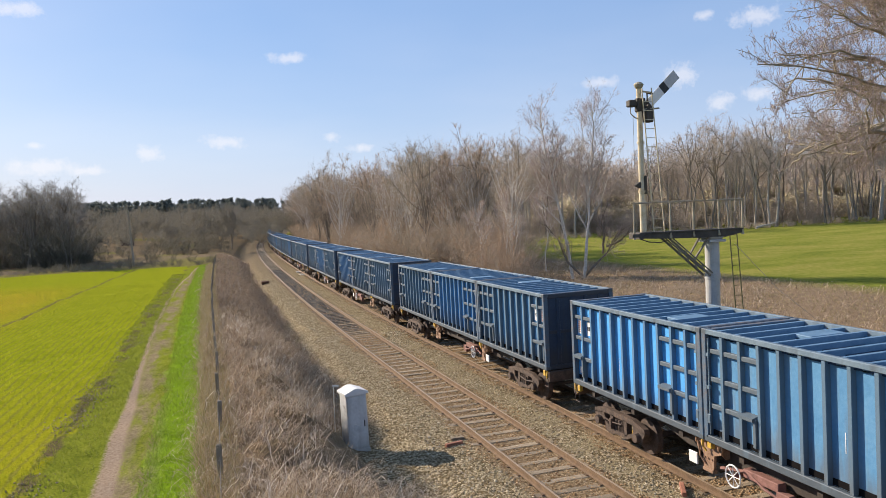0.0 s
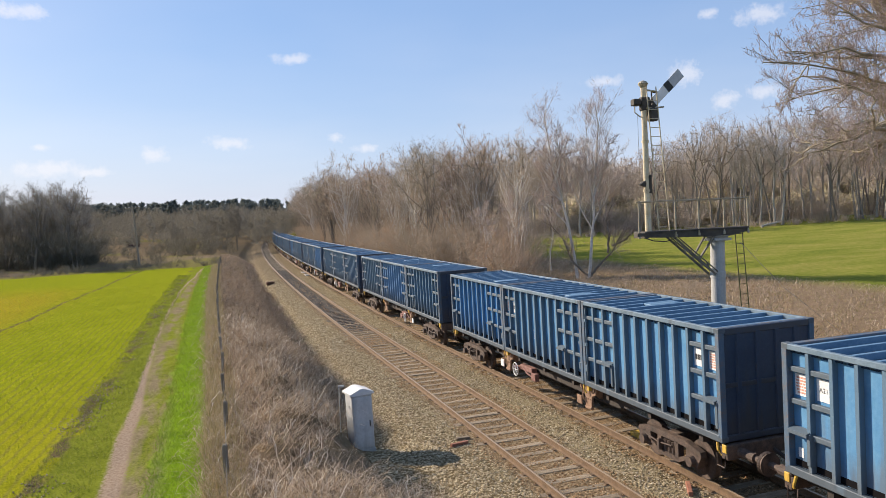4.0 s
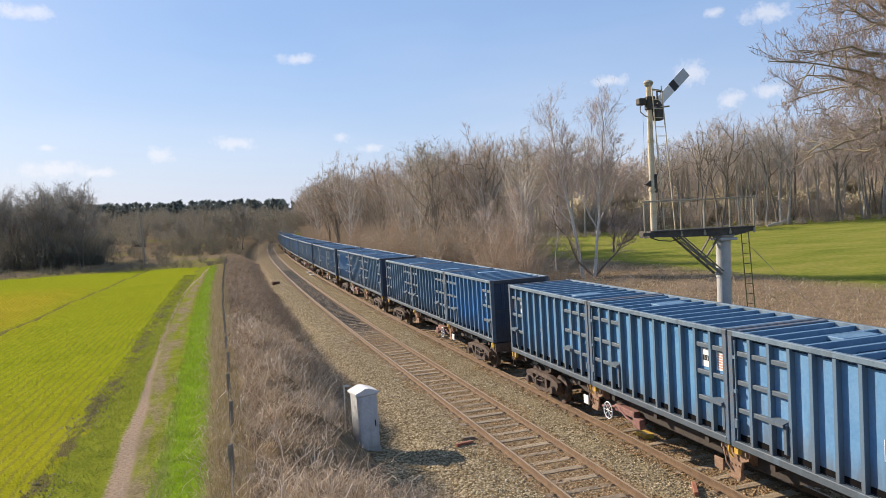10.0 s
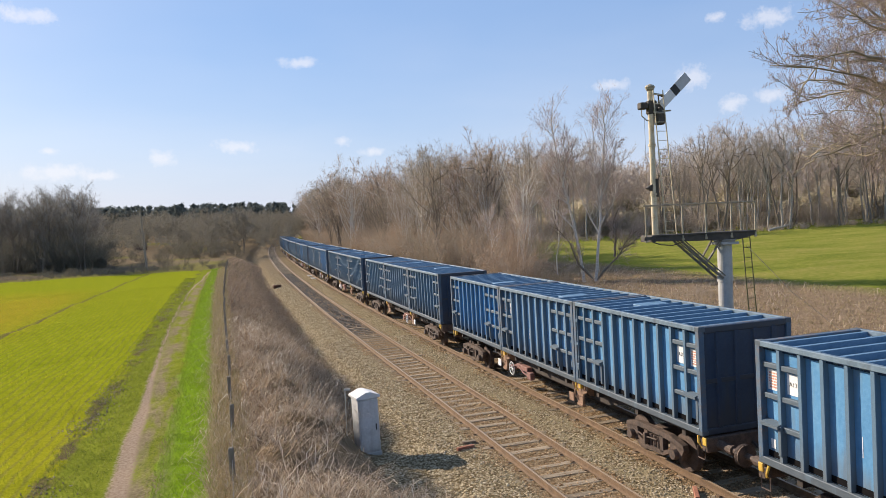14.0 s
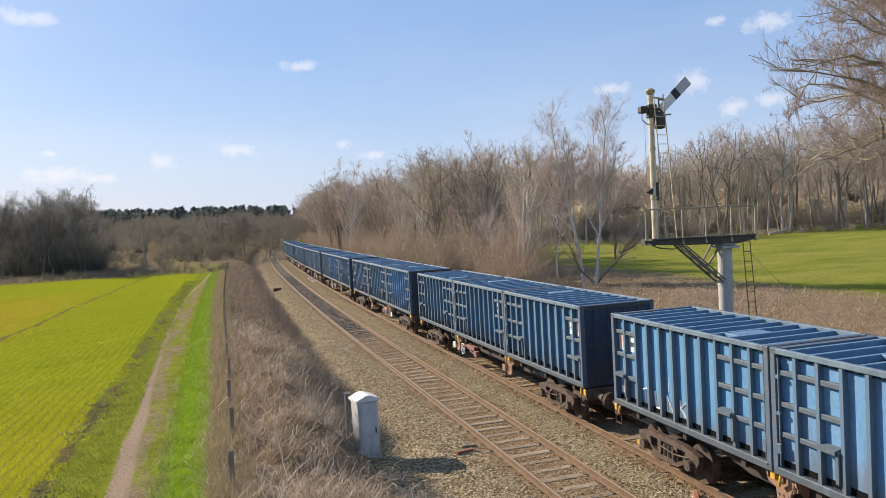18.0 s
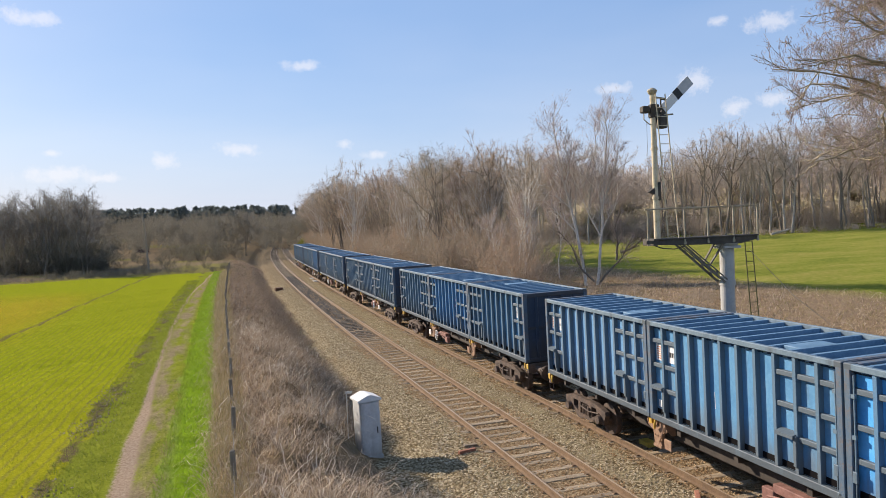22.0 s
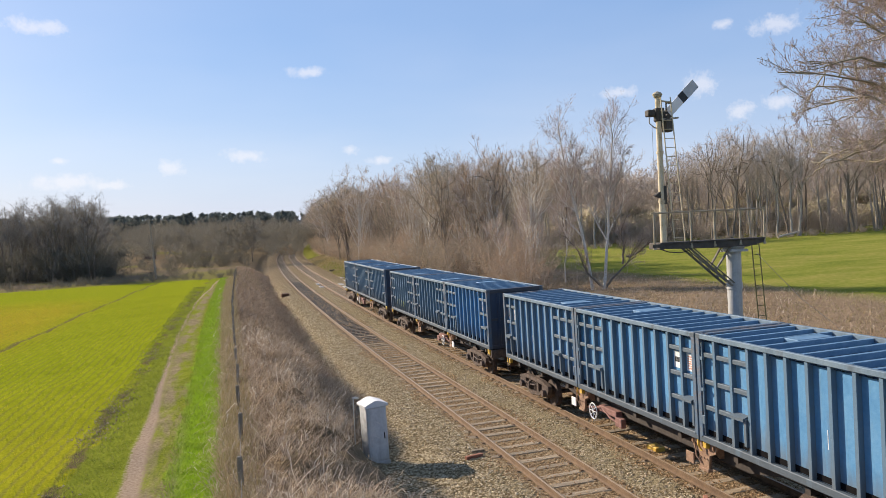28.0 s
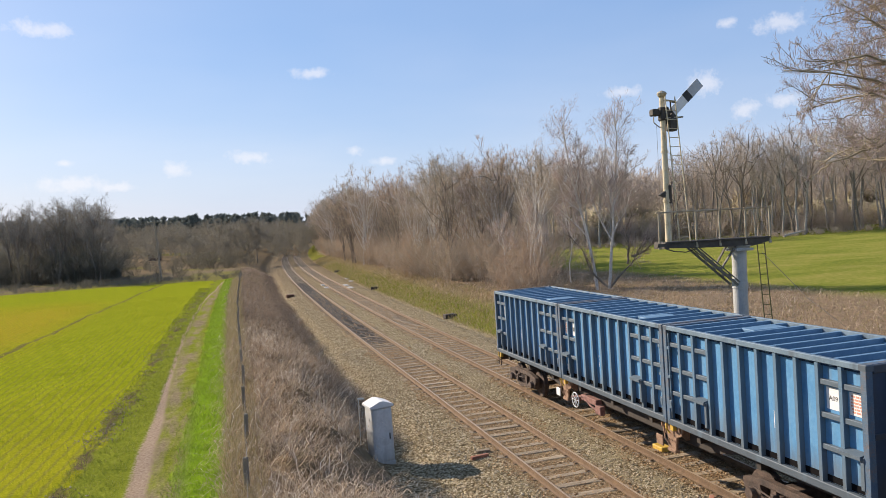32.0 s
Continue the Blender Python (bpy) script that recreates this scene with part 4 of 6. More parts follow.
            g.box(x - 0.06, x + 0.06, y - 0.26, y + 0.1, 0.50, 0.58, 0.01).rod([(1.11 * side, y - 0.4, 1.1), (1.14 * side, y - 0.3, 0.8), (1.11 * side, y - 0.16, 0.66)], 0.02, 6)
            for a in (-0.2, -0.08, 0.04):
                g.rod([(x, y + a, 0.8), (x + 0.05 * side, y + a, 0.8)], 0.022, 6)
            part("support_bracket", g, ORANGE, w, "rusty orange support bracket")
            p = Shape().box(1.12 * side - 0.02, 1.12 * side + 0.02, y - 0.72, y - 0.42, 0.56, 0.82, 0.01)
            part("wagon_plate", p, WHITEP if y < 0 else ORANGE, w, "small painted plate")
            k = Shape().rod([(1.18 * side, y - 0.14, 1.24), (1.2 * side, y - 0.12, 1.1), (1.16 * side, y - 0.05, 0.98)], 0.03, 6).box(1.14 * side - 0.05, 1.14 * side + 0.05, y + 0.02, y + 0.16, 1.08, 1.24, 0.01)
            part("twist_lock", k, YELLOW, w, "yellow twist lock")
    for side in (-1, 1):
        hw = ring(Shape(), (1.2 * side, -2.2, 0.72), 0.23, 0.018)
        for q in range(4):
            a = q * math.pi / 4
            hw.rod([(1.2 * side, -2.2 + 0.23 * math.cos(a), 0.72 + 0.23 * math.sin(a)), (1.2 * side, -2.2 - 0.23 * math.cos(a), 0.72 - 0.23 * math.sin(a))], 0.01, 4)
        part("handbrake_wheel", hw, WHITEP, w, "pale handbrake wheel")
        gear = Shape().rod([(0.9 * side, -2.2, 0.72), (1.18 * side, -2.2, 0.72)], 0.05, 8).box(0.98 * side - 0.1, 0.98 * side + 0.1, -2.05, -1.05, 0.74, 0.92, 0.015)
        gear.rod([(1.05 * side, -2.0, 0.9), (1.1 * side, -1.4, 0.7), (1.08 * side, -0.9, 0.62)], 0.03, 6).box(1.02 * side - 0.08, 1.02 * side + 0.08, -1.1, -0.75, 0.52, 0.78, 0.015).rod([(1.0 * side, -2.0, 0.84), (1.06 * side, -2.75, 0.7)], 0.04, 6)
        part("brake_gear", gear, REDGEAR, w, "faded red brake rigging")
        for y in (-9.0, 9.0):
            st = Shape().rod([(1.2 * side, y - 0.13, 0.98), (1.2 * side, y - 0.13, 0.72), (1.2 * side, y + 0.13, 0.72), (1.2 * side, y + 0.13, 0.98)], 0.016, 5)
            st.box(1.17 * side - 0.03, 1.17 * side + 0.03, y - 0.1, y + 0.05, 0.98, 1.16, 0.01)
            part("step_iron", st, BOGIE, w, "brown step iron")
            q = Shape().rod([(1.2 * side, y - 0.1, 1.22), (1.22 * side, y - 0.06, 1.06), (1.17 * side, y, 0.96)], 0.032, 6).box(1.17 * side - 0.05, 1.17 * side + 0.05, y + 0.06, y + 0.2, 1.04, 1.22, 0.012)
            part("twist_lock", q, YELLOW, w, "yellow twist lock")
    cyl = Shape().rod([(-0.2, -1.6, 0.78), (-0.2, -0.9, 0.78)], 0.2, 12).rod([(0.3, -1.5, 0.8), (0.3, 0.4, 0.8)], 0.16, 12).rod([(0, -5.9, 0.7), (0, 5.9, 0.7)], 0.03, 6)
    part("brake_cylinder", cyl, UNDER, w)
    return w


container_meshes()
first = wagon()
boxes = {k: container(k) for k in BLUES}
used = set()
PAINTS = {-1: "mid mid bright", 0: "mid bright mid", 1: "mid mid bright", 2: "mid bright mid", 3: "faded mid mid", 4: "bright mid mid", 5: "mid faded bright", 6: "faded faded mid",
          7: "mid mid mid", 8: "bright mid faded", 9: "mid bright mid", 10: "mid faded mid", 11: "mid mid faded", 12: "bright mid mid", 13: "mid mid faded"}
TURNED = {(n, 2) for n in WAGONS} | {(n, 1) for n in WAGONS if n % 4 in (0, 1)}
CODES = {(0, 0): "A08", (2, 0): "A17", (2, 2): "A05", (3, 0): "A22", (4, 2): "A13", (0, 2): "A21", (5, 0): "A20", (6, 0): "A23", (7, 0): "A15", (8, 0): "A10", (8, 2): "A18", (9, 0): "A14", (9, 2): "A12", (10, 0): "A03", (11, 0): "A00", (12, 0): "A11", (12, 1): "A05", (13, 0): "A09"}
TRAIN = []


def code_on(ob, body):
    """Puts a container's own number on its plates."""
    for ch in list(ob.children):
        if ch.name.startswith("label_plate") and ch.children and ch.children[0].data == CM["bartext"]:
            bpy.data.objects.remove(ch.children[0])
            cu = bpy.data.curves.new("lettering", "FONT")
            cu.body, cu.size, cu.align_x, cu.align_y = body, 0.125, "CENTER", "CENTER"
            cu.materials.append(BLACKP)
            ob2 = new("lettering", cu)
            ob2.parent = ch
            ob2.matrix_basis = Matrix(((0, 0, -1, -0.009), (-1, 0, 0, 0), (0, 1, 0, 0), (0, 0, 0, 1)))


for n in WAGONS:
    w = first if n == WAGONS[0] else copy_thing(first, Matrix())
    load = []
    for k, paint in enumerate(PAINTS[n].split()):
        if paint in used:
            c = copy_thing(boxes[paint], Matrix())
        else:
            c = boxes[paint]
            used.add(paint)
        if (n, k) in CODES:
            code_on(c, CODES[n, k])
        load.append((c, pose(0, -6.1 + 6.1 * k, 1.247, 0, 0, 180 if (n, k) in TURNED else 0)))
    if n == 10:
        for q, ch in enumerate("FUNK1"):
            part("painted_letter", CM["yellow" + ch], None, load[0][0], "yellow sprayed letter", pose(-1.115, 1.08 - 0.54 * q, 0))
        part("paint_strip", CM["pink"], None, load[0][0], "pink and white painted strip", pose(-1.112, BAYS[7] + 0.25, 0))
    if n == 12:
        for q, ch in enumerate("FUNK1"):
            part("painted_letter", CM["yellow" + ch], None, load[2][0], "yellow sprayed letter", pose(1.115, -1.62 + 0.54 * q, 0, 0, 0, 180))
    if n == 6:
        for q, ch in enumerate("TUNK"):
            part("painted_letter", CM["white" + ch], None, load[2][0], "white sprayed letter", pose(1.115, -1.62 + 0.54 * q, -0.08, 0, 0, 180))
    if n == 9:
        part("paint_strip", CM["pink"], None, load[1][0], "pink and white painted strip", pose(1.112, 1.0, 0, 0, 0, 180))
    TRAIN.append((n, w, load))


# ---- the bracket signal beyond the train ----
STRUT = material("grimy_brown_steel", [(0.09, 0.08, 0.062), (0.17, 0.15, 0.118), (0.26, 0.235, 0.19)], 4, 0.75, 0, 0.3)


def bracket_signal():
    x0, y0 = 8.68, 22.77
    s0, l0 = along(x0, y0)
    z0 = float(ground_z(s0, l0))
    sig = thing("bracket_signal", "old semaphore bracket signal on a thick grey column", "railway signal", at=pose(x0, y0, 0, 0, 0, math.degrees(float(heading(s0)))))
    col = Shape().rod([(0, 0, z0 - 0.3), (0, 0, 5.22)], 0.215, 24)
    part("column", col, STEELG, sig, "smooth grey steel column", soft=False)
    part("column_head", Shape().box(-0.3, 0.3, -0.3, 0.3, 5.16, 5.24, 0.01), STEELG, sig)
    part("column_collar", Shape().rod([(0, 0, 4.02), (0, 0, 4.2)], 0.235, 24), STEELG, sig)
    for y in (-0.22, 0.22):
        g = Shape().extrude([(-2.66, 5.38), (-2.66, 5.51), (0.92, 5.51), (0.92, 5.42), (0.3, 5.30), (-1.8, 5.34)], y - 0.05, y + 0.05, "y")
        part("girder", g, DECK, sig, "dark steel girder")
        st = Shape()
        st.rod([(-1.66, y * 0.9, 5.34), (-0.22, y * 0.8, 4.14)], 0.05, 4).rod([(-1.54, y * 0.9, 5.34), (-0.14, y * 0.8, 4.22)], 0.026, 4)
        for u in (0.2, 0.4, 0.6, 0.8):
            st.box(-1.68 + 1.48 * u - 0.03, -1.68 + 1.48 * u + 0.05, y * 0.7 - 0.012, y * 0.7 + 0.012, 5.28 - 1.14 * u, 5.40 - 1.14 * u)
        part("strut", st, STRUT, sig, "sloping steel strut")
        part("brace", Shape().rod([(-0.28, y, 5.32), (-0.78, y * 0.8, 4.66)], 0.035, 4), STRUT, sig, "short cross brace under the deck")
    part("post_foot", Shape().box(-2.98, -2.70, -0.31, -0.23, 5.42, 5.52, 0.01), DECK, sig)
    part("end_beam", Shape().box(-2.74, -2.60, -0.31, 0.31, 5.36, 5.54, 0.012), DECK, sig, "timber beam across the deck's end")
    rnd = random.Random(2)
    for i in range(5):
        b = Shape().box(-2.72, 0.94, -0.30 + i * 0.12, -0.19 + i * 0.12, 5.515, 5.555 + rnd.uniform(0, 0.006), 0.006)
        part("deck_board", b, DECK, sig)
    part("column_cap", Shape().rod([(0, 0, 5.16), (0, 0, 5.32)], [0.23, 0.36], 16), STEELG, sig)
    y = -0.27
    for x in (-2.90, -1.66, -0.85, 0.06, 0.93):
        p = Shape().rod([(x, y, 5.36), (x, y, 6.44)], 0.027, 8).rod([(x, y, 6.40), (x, y, 6.47)], 0.037, 8).box(x - 0.04, x + 0.04, y - 0.03, y + 0.03, 5.36, 5.44, 0.008)
        part("railing_post", p, RAILING, sig)
    part("handrail", Shape().rod([(-3.0, y, 6.43), (-1.66, y, 6.44), (0.06, y, 6.44), (0.96, y, 6.44)], 0.025, 8), RAILING, sig, "thin weathered handrail")
    part("handrail", Shape().rod([(0.93, y, 6.43), (0.93, 0.27, 6.43), (0.93, 0.27, 5.52)], 0.019, 8), RAILING, sig)
    head = pose(-0.14, 0, -0.16)  # the post and its fittings, from the post's own measure
    doll = Shape().rod([(-2.28, 0, 5.70), (-2.30, 0, 8.16), (-2.32, 0, 9.98)], [0.095, 0.085, 0.075], 14)
    for z in (6.9, 8.35):
        doll.rod([(-2.3, 0, z), (-2.3, 0, z + 0.07)], 0.11, 14)
    part("signal_post", doll, CREAM, sig, "tall post in flaking cream paint", head)
    fin = Shape().rod([(-2.32, 0, 9.97), (-2.32, 0, 10.03), (-2.32, 0, 10.1), (-2.32, 0, 10.15), (-2.32, 0, 10.19)], [0.07, 0.12, 0.15, 0.11, 0.02], 12)
    part("finial", fin, RAILING, sig, "turned cap on the post", head)
    # the arm points up to the right, seen from behind
    am = Matrix.Translation((-2.134, 0.13, 9.317)) @ pose(0, 0, 0, 0, -42.5, 0)
    cuts = [(0.10, 0.74, WHITEP), (0.74, 0.97, BLACKP), (0.97, 1.47, None)]
    arm = None
    grey = material("grey_enamel", [(0.38, 0.39, 0.40), (0.5, 0.51, 0.52)], 6, 0.5)
    for a, b, mt in cuts:
        sh = Shape().box(a, b, -0.012, 0.012, -0.14 - 0.015 * a, 0.14 + 0.015 * a, 0.003)
        if arm is None:
            arm = part("semaphore_arm", sh, mt, sig, "white enamelled arm with a black stripe", am)
        else:
            part("arm_stripe" if mt else "arm_tip", sh, mt or grey, arm)
    sp = Shape().box(-0.38, 0.16, -0.03, 0.03, -0.16, 0.12, 0.02).rod([(-0.22, -0.04, -0.05), (-0.22, 0.04, -0.05)], 0.17, 14).rod([(0, -0.16, 0), (0, 0.12, 0)], 0.05, 8)
    part("spectacle_plate", sp, DECK, arm, "dark casting of the arm")
    lamp = Shape().box(-2.2, -1.95, -0.2, 0.05, 8.98, 9.36, 0.03).rod([(-2.07, -0.08, 9.36), (-2.07, -0.08, 9.46)], 0.07, 8).box(-2.7, -2.46, -0.12, 0.12, 9.44, 9.64, 0.03).rod([(-2.42, 0, 9.55), (-2.3, 0, 9.55)], 0.07, 8)
    lamp.box(-2.43, -2.14, -0.1, 0.1, 9.3, 9.7, 0.03).rod([(-2.05, -0.02, 9.62), (-2.05, -0.02, 9.86), (-1.86, 0.0, 9.84)], 0.035, 6)
    part("lamp_and_motor", lamp, DECK, sig, "dark signal lamp and arm machine", head)
    brk = Shape().rod([(-2.3, -0.1, 9.35), (-1.7, -0.1, 9.4)], 0.025, 6).rod([(-2.3, -0.1, 9.9), (-1.96, -0.1, 9.86)], 0.022, 6).rod([(-2.62, 0, 9.42), (-2.62, 0, 9.25), (-2.45, 0, 9.12), (-2.32, 0, 9.1)], 0.018, 6).rod([(-2.52, 0.02, 9.2), (-2.5, 0.02, 5.5)], 0.006, 4)
    part("bracket_iron", brk, RAILING, sig, at=head)
    part("repeater", Shape().extrude([(-2.55, 7.12), (-2.33, 7.25), (-2.33, 7.02)], -0.06, 0.06, "y").box(-2.29, -2.16, -0.09, 0.09, 6.85, 7.4, 0.02), DECK, sig, "small dark fitting on the post", head)

    def ladder(name, foot, head, mat, label, gap, n):
        f, h = Vector(foot), Vector(head)
        lad = None
        for o in (-gap / 2, gap / 2):
            sh = Shape().rod([f + Vector((o, 0, 0)), h + Vector((o * 0.9, 0, 0))], 0.018, 6)
            if lad is None:
                lad = part(name, sh, mat, sig, label)
            else:
                part("stringer", sh, mat, lad)
        for i in range(n):
            p = f.lerp(h, (i + 0.5) / n)
            part("rung", Shape().rod([p - Vector((gap / 2, 0, 0)), p + Vector((gap / 2, 0, 0))], 0.011, 6), mat, lad)

    ladder("post_ladder", (-2.0, -0.2, 5.55), (-2.32, -0.2, 9.82), CREAM, "slender ladder up the post", 0.36, 16)
    ladder("ground_ladder", (1.47, 0.3, z0), (1.03, 0.3, 5.48), LADDER, "mossy green ladder to the ground", 0.30, 18)
    cable = Shape().rod([(-1.72, -0.36, 5.32), (-2.1, -0.38, 5.24), (-2.5, -0.38, 5.28), (-2.75, -0.3, 5.38)], 0.016, 6)
    part("cable", cable, UNDER, sig)
    part("guy_wire", Shape().rod([(1.0, 0.2, 5.06), (3.0, 0.6, 3.45), (7.2, 1.6, ground_at(x0 + 6.5, y0 + 3.7) - 0.05)], 0.009, 4), WIRE, sig)


bracket_signal()


# ---- trackside things on this side ----
def cabinet():
    s, lat = 24.65, -7.45
    x, y = (float(v) for v in spot(s, lat))
    z = float(ground_z(s, lat))
    cab = thing("trackside_cabinet", "pale grey trackside apparatus cabinet with a pitched lid", "cabinet", at=pose(x, y, z - 0.02, 0, -1.6, 26))
    part("plinth", Shape().box(-0.33, 0.33, -0.31, 0.31, -0.25, 0.06, 0.01), CONCRETE, cab)
    part("body", Shape().box(-0.31, 0.31, -0.29, 0.29, 0.05, 1.68, 0.015), CONCRETE, cab, "grey painted body")
    door = part("door", Shape().box(-0.275, 0.275, -0.312, -0.288, 0.12, 1.62, 0.006), CONCRETE, cab)
    part("handle", Shape().box(0.18, 0.21, -0.34, -0.31, 0.72, 0.9, 0.006), UNDER, door)
    part("hinge", Shape().box(-0.29, -0.25, -0.325, -0.305, 0.35, 0.45).box(-0.29, -0.25, -0.325, -0.305, 1.2, 1.3), CONCRETE, door)
    lid = Shape().extrude([(-0.36, 1.67), (-0.36, 1.73), (-0.06, 1.85), (0.06, 1.85), (0.36, 1.73), (0.36, 1.67)], -0.35, 0.35, "y")
    part("lid", lid, CABTOP, cab, "pale pitched lid")
    part("side_plate", Shape().box(-0.322, -0.305, -0.1, -0.03, 1.26, 1.36, 0.004), CONCRETE, cab)
    px, py = (float(v) for v in spot(25.3, -7.95))
    pz = float(ground_z(25.3, -7.95))
    whole("marker_post", Shape().rod([(0, 0, -0.3), (0, 0, 1.50)], 0.016, 8).box(-0.03, 0.16, -0.03, 0.03, 1.46, 1.52, 0.01), [STEELG], "thin pale marker post beside the cabinet", "post", at=pose(px, py, pz))


cabinet()


def fence():
    """Posts and wires along the field's edge."""
    f = thing("fence", "old wooden posts with sagging wires along the field", "fence")
    rnd = random.Random(8)
    ends = []
    post = [Shape().box(-0.045, 0.045, -0.045, 0.045, -0.5, 0.84, 0.012).mesh("post", POSTW), Shape().box(-0.05, 0.045, -0.045, 0.05, -0.5, 0.88, 0.02).mesh("post", POSTW)]
    s = 6.5
    while s < 104:
        lat = -11.29 + 0.0045 * min(s - 13, 60)
        x, y = (float(v) for v in spot(s, lat))
        part("post", rnd.choice(post), None, f, at=pose(x, y, 1.47, rnd.uniform(-2, 2), rnd.uniform(-2, 2), 17 + rnd.uniform(-8, 8)))
        ends.append((x, y))
        s += 3.5 + rnd.uniform(-0.06, 0.06)
    for z in (0.25, 0.45, 0.66):
        pts = []
        for (x, y), (u, v) in zip(ends, ends[1:]):
            pts += [(x, y, 1.47 + z), ((x + u) / 2, (y + v) / 2, 1.44 + z)]
        part("wire", Shape().rod(pts, 0.0025, 3), WIRE, f)


fence()


def pole(x, y, z, height, lean, arms, group):
    p = thing("telegraph_pole", "dark wooden telegraph pole with a crossarm", "pole", group, at=pose(x, y, z, 0, lean, 20))
    part("shaft", Shape().rod([(0, 0, -0.8), (0, 0, height)], [0.13, 0.09], 8), POSTW, p)
    for k in range(arms):
        a = part("crossarm", Shape().box(-0.85, 0.85, -0.05, 0.05, height - 0.3 - 0.5 * k, height - 0.19 - 0.5 * k, 0.01), POSTW, p)
        for x1 in (-0.78, -0.4, 0.4, 0.78):
            part("insulator", Shape().rod([(x1, 0, height - 0.2 - 0.5 * k), (x1, 0, height - 0.06 - 0.5 * k)], 0.055, 6), WHITEP, a)


pole(-37.3, 93.1, ground_at(-37.3, 93.1), 7.6, -3.2, 1, "telegraph poles")
pole(-57.6, 195.4, ground_at(-57.6, 195.4), 7.6, -1.0, 1, "telegraph poles")


def far_buildings():
    """A dark shed and a long pale glasshouse among the trees beyond the field."""
    x, y = -93.0, 228.0
    shed = thing("shed", "small dark maroon wooden shed beyond the field", "shed", at=pose(x, y, ground_at(x, y), 0, 0, 22))
    part("wall", Shape().box(-1.9, 1.9, -1.3, 1.3, -0.3, 1.75, 0.02), material("maroon_boards", [(0.05, 0.022, 0.022), (0.09, 0.04, 0.038)], 5, 0.85, 0, 0.3, stretch=(6, 6, 0.5)), shed)
    part("roof", Shape().extrude([(-1.5, 1.72), (0, 2.15), (1.5, 1.72), (1.5, 1.8), (0, 2.24), (-1.5, 1.8)], -2.05, 2.05, "x"), DECK, shed, "dark felt roof")
    x, y = -160.0, 311.0
    g = thing("glasshouse", "long low pale glasshouse behind bare trees", "greenhouse", at=pose(x, y, ground_at(x, y), 0, 0, 26))
    part("base_wall", Shape().box(-14, 14, -3, 3, -0.4, 0.7, 0.02), CONCRETE, g)
    for i in range(12):
        x0 = -14 + i * 28 / 12
        part("wall_panel", Shape().box(x0 + 0.06, x0 + 28 / 12 - 0.06, -3.0, -2.9, 0.7, 2.7), STEELG, g)
        part("post", Shape().box(x0 - 0.06, x0 + 0.06, -3.05, -2.9, 0.6, 2.8), STEELG, g)
    part("roof", Shape().extrude([(-3.1, 2.7), (0, 4.0), (3.1, 2.7), (3.1, 2.8), (0, 4.1), (-3.1, 2.8)], -14.1, 14.1, "x"), STEELG, g, "pale glazed roof")


far_buildings()


def lineside(name, s, lat, sx, sy, sz, mat, label, cat, turn=0.0, lift=0.0, group=""):
    x, y = (float(v) for v in spot(s, lat))
    z = float(ground_z(s, lat)) + lift
    sh = Shape().box(-sx / 2, sx / 2, -sy / 2, sy / 2, -0.06, sz, min(sx, sy, sz) * 0.15)
    return whole(name, sh, [mat], label, cat, group, at=pose(x, y, z, 0, 0, math.degrees(float(heading(s))) + turn))


lineside("cable_box", 55.2, 3.75, 0.9, 0.55, 0.28, UNDER, "low dark cable box lying on the ballast", "box", 8, group="cable boxes")
lineside("cable_box", 86.5, 3.7, 0.9, 0.6, 0.3, UNDER, "low dark cable box at the foot of the bank", "box", -5, group="cable boxes")
lineside("cable_box", 84.0, -5.9, 0.8, 0.6, 0.3, RUSTY, "dark trackside box beside the dry bank", "box", 10, group="cable boxes")
lineside("cable_box", 127.0, 3.9, 0.9, 0.6, 0.35, UNDER, "low dark cable box at the foot of the bank", "box", 4, group="cable boxes")
lineside("timber_offcut", 23.05, -4.95, 0.55, 0.11, 0.05, RUSTRED, "reddish timber offcut lying on the ballast", "timber", 14, 0.03)
lineside("timber_offcut", 23.5, -4.7, 0.4, 0.14, 0.04, SLEEPER, "grey end of old timber beside the rail", "timber", 3, 0.03)
lineside("rusty_bar", 17.5, -1.3, 0.7, 0.1, 0.05, RUSTRED, "rusty orange bar lying between the lines", "metal bar", 60, 0.05)
for i, (s_, l_, a_, b_) in enumerate(((89.5, 1.35, 0.5, 2.2), (94.0, 1.4, 0.5, 2.4), (92.6, -1.15, 0.45, 1.9), (97.5, -1.1, 0.45, 1.7), (104.0, 3.4, 0.7, 1.4), (110.0, 3.6, 0.7, 1.2))):
    lineside("crossing_slab", s_, l_, a_, b_, 0.045, STONE2, "pale concrete slab beside the rails", "slab", 0, 0.03, "pale slabs")
lineside("track_magnet", 21.50, -0.09, 0.30, 0.5, 0.12, YELLOW, "yellow track magnet between the rails", "track equipment", 0, 0.0)


# ---- plants ----
def fast_mesh(name, verts, tris, mat):
    """A mesh of triangles from arrays."""
    me = bpy.data.meshes.new(name)
    verts, tris = np.asarray(verts, np.float32), np.asarray(tris, np.int32)
    me.vertices.add(len(verts))
    me.vertices.foreach_set("co", verts.ravel())
    me.loops.add(len(tris) * 3)
    me.loops.foreach_set("vertex_index", tris.ravel())
    me.polygons.add(len(tris))
    me.polygons.foreach_set("loop_start", np.arange(0, len(tris) * 3, 3, dtype=np.int32))
    me.materials.append(mat)
    me.update(calc_edges=True)
    return me


def unit(v):
    return v / np.maximum(np.linalg.norm(v, axis=-1, keepdims=True), 1e-9)


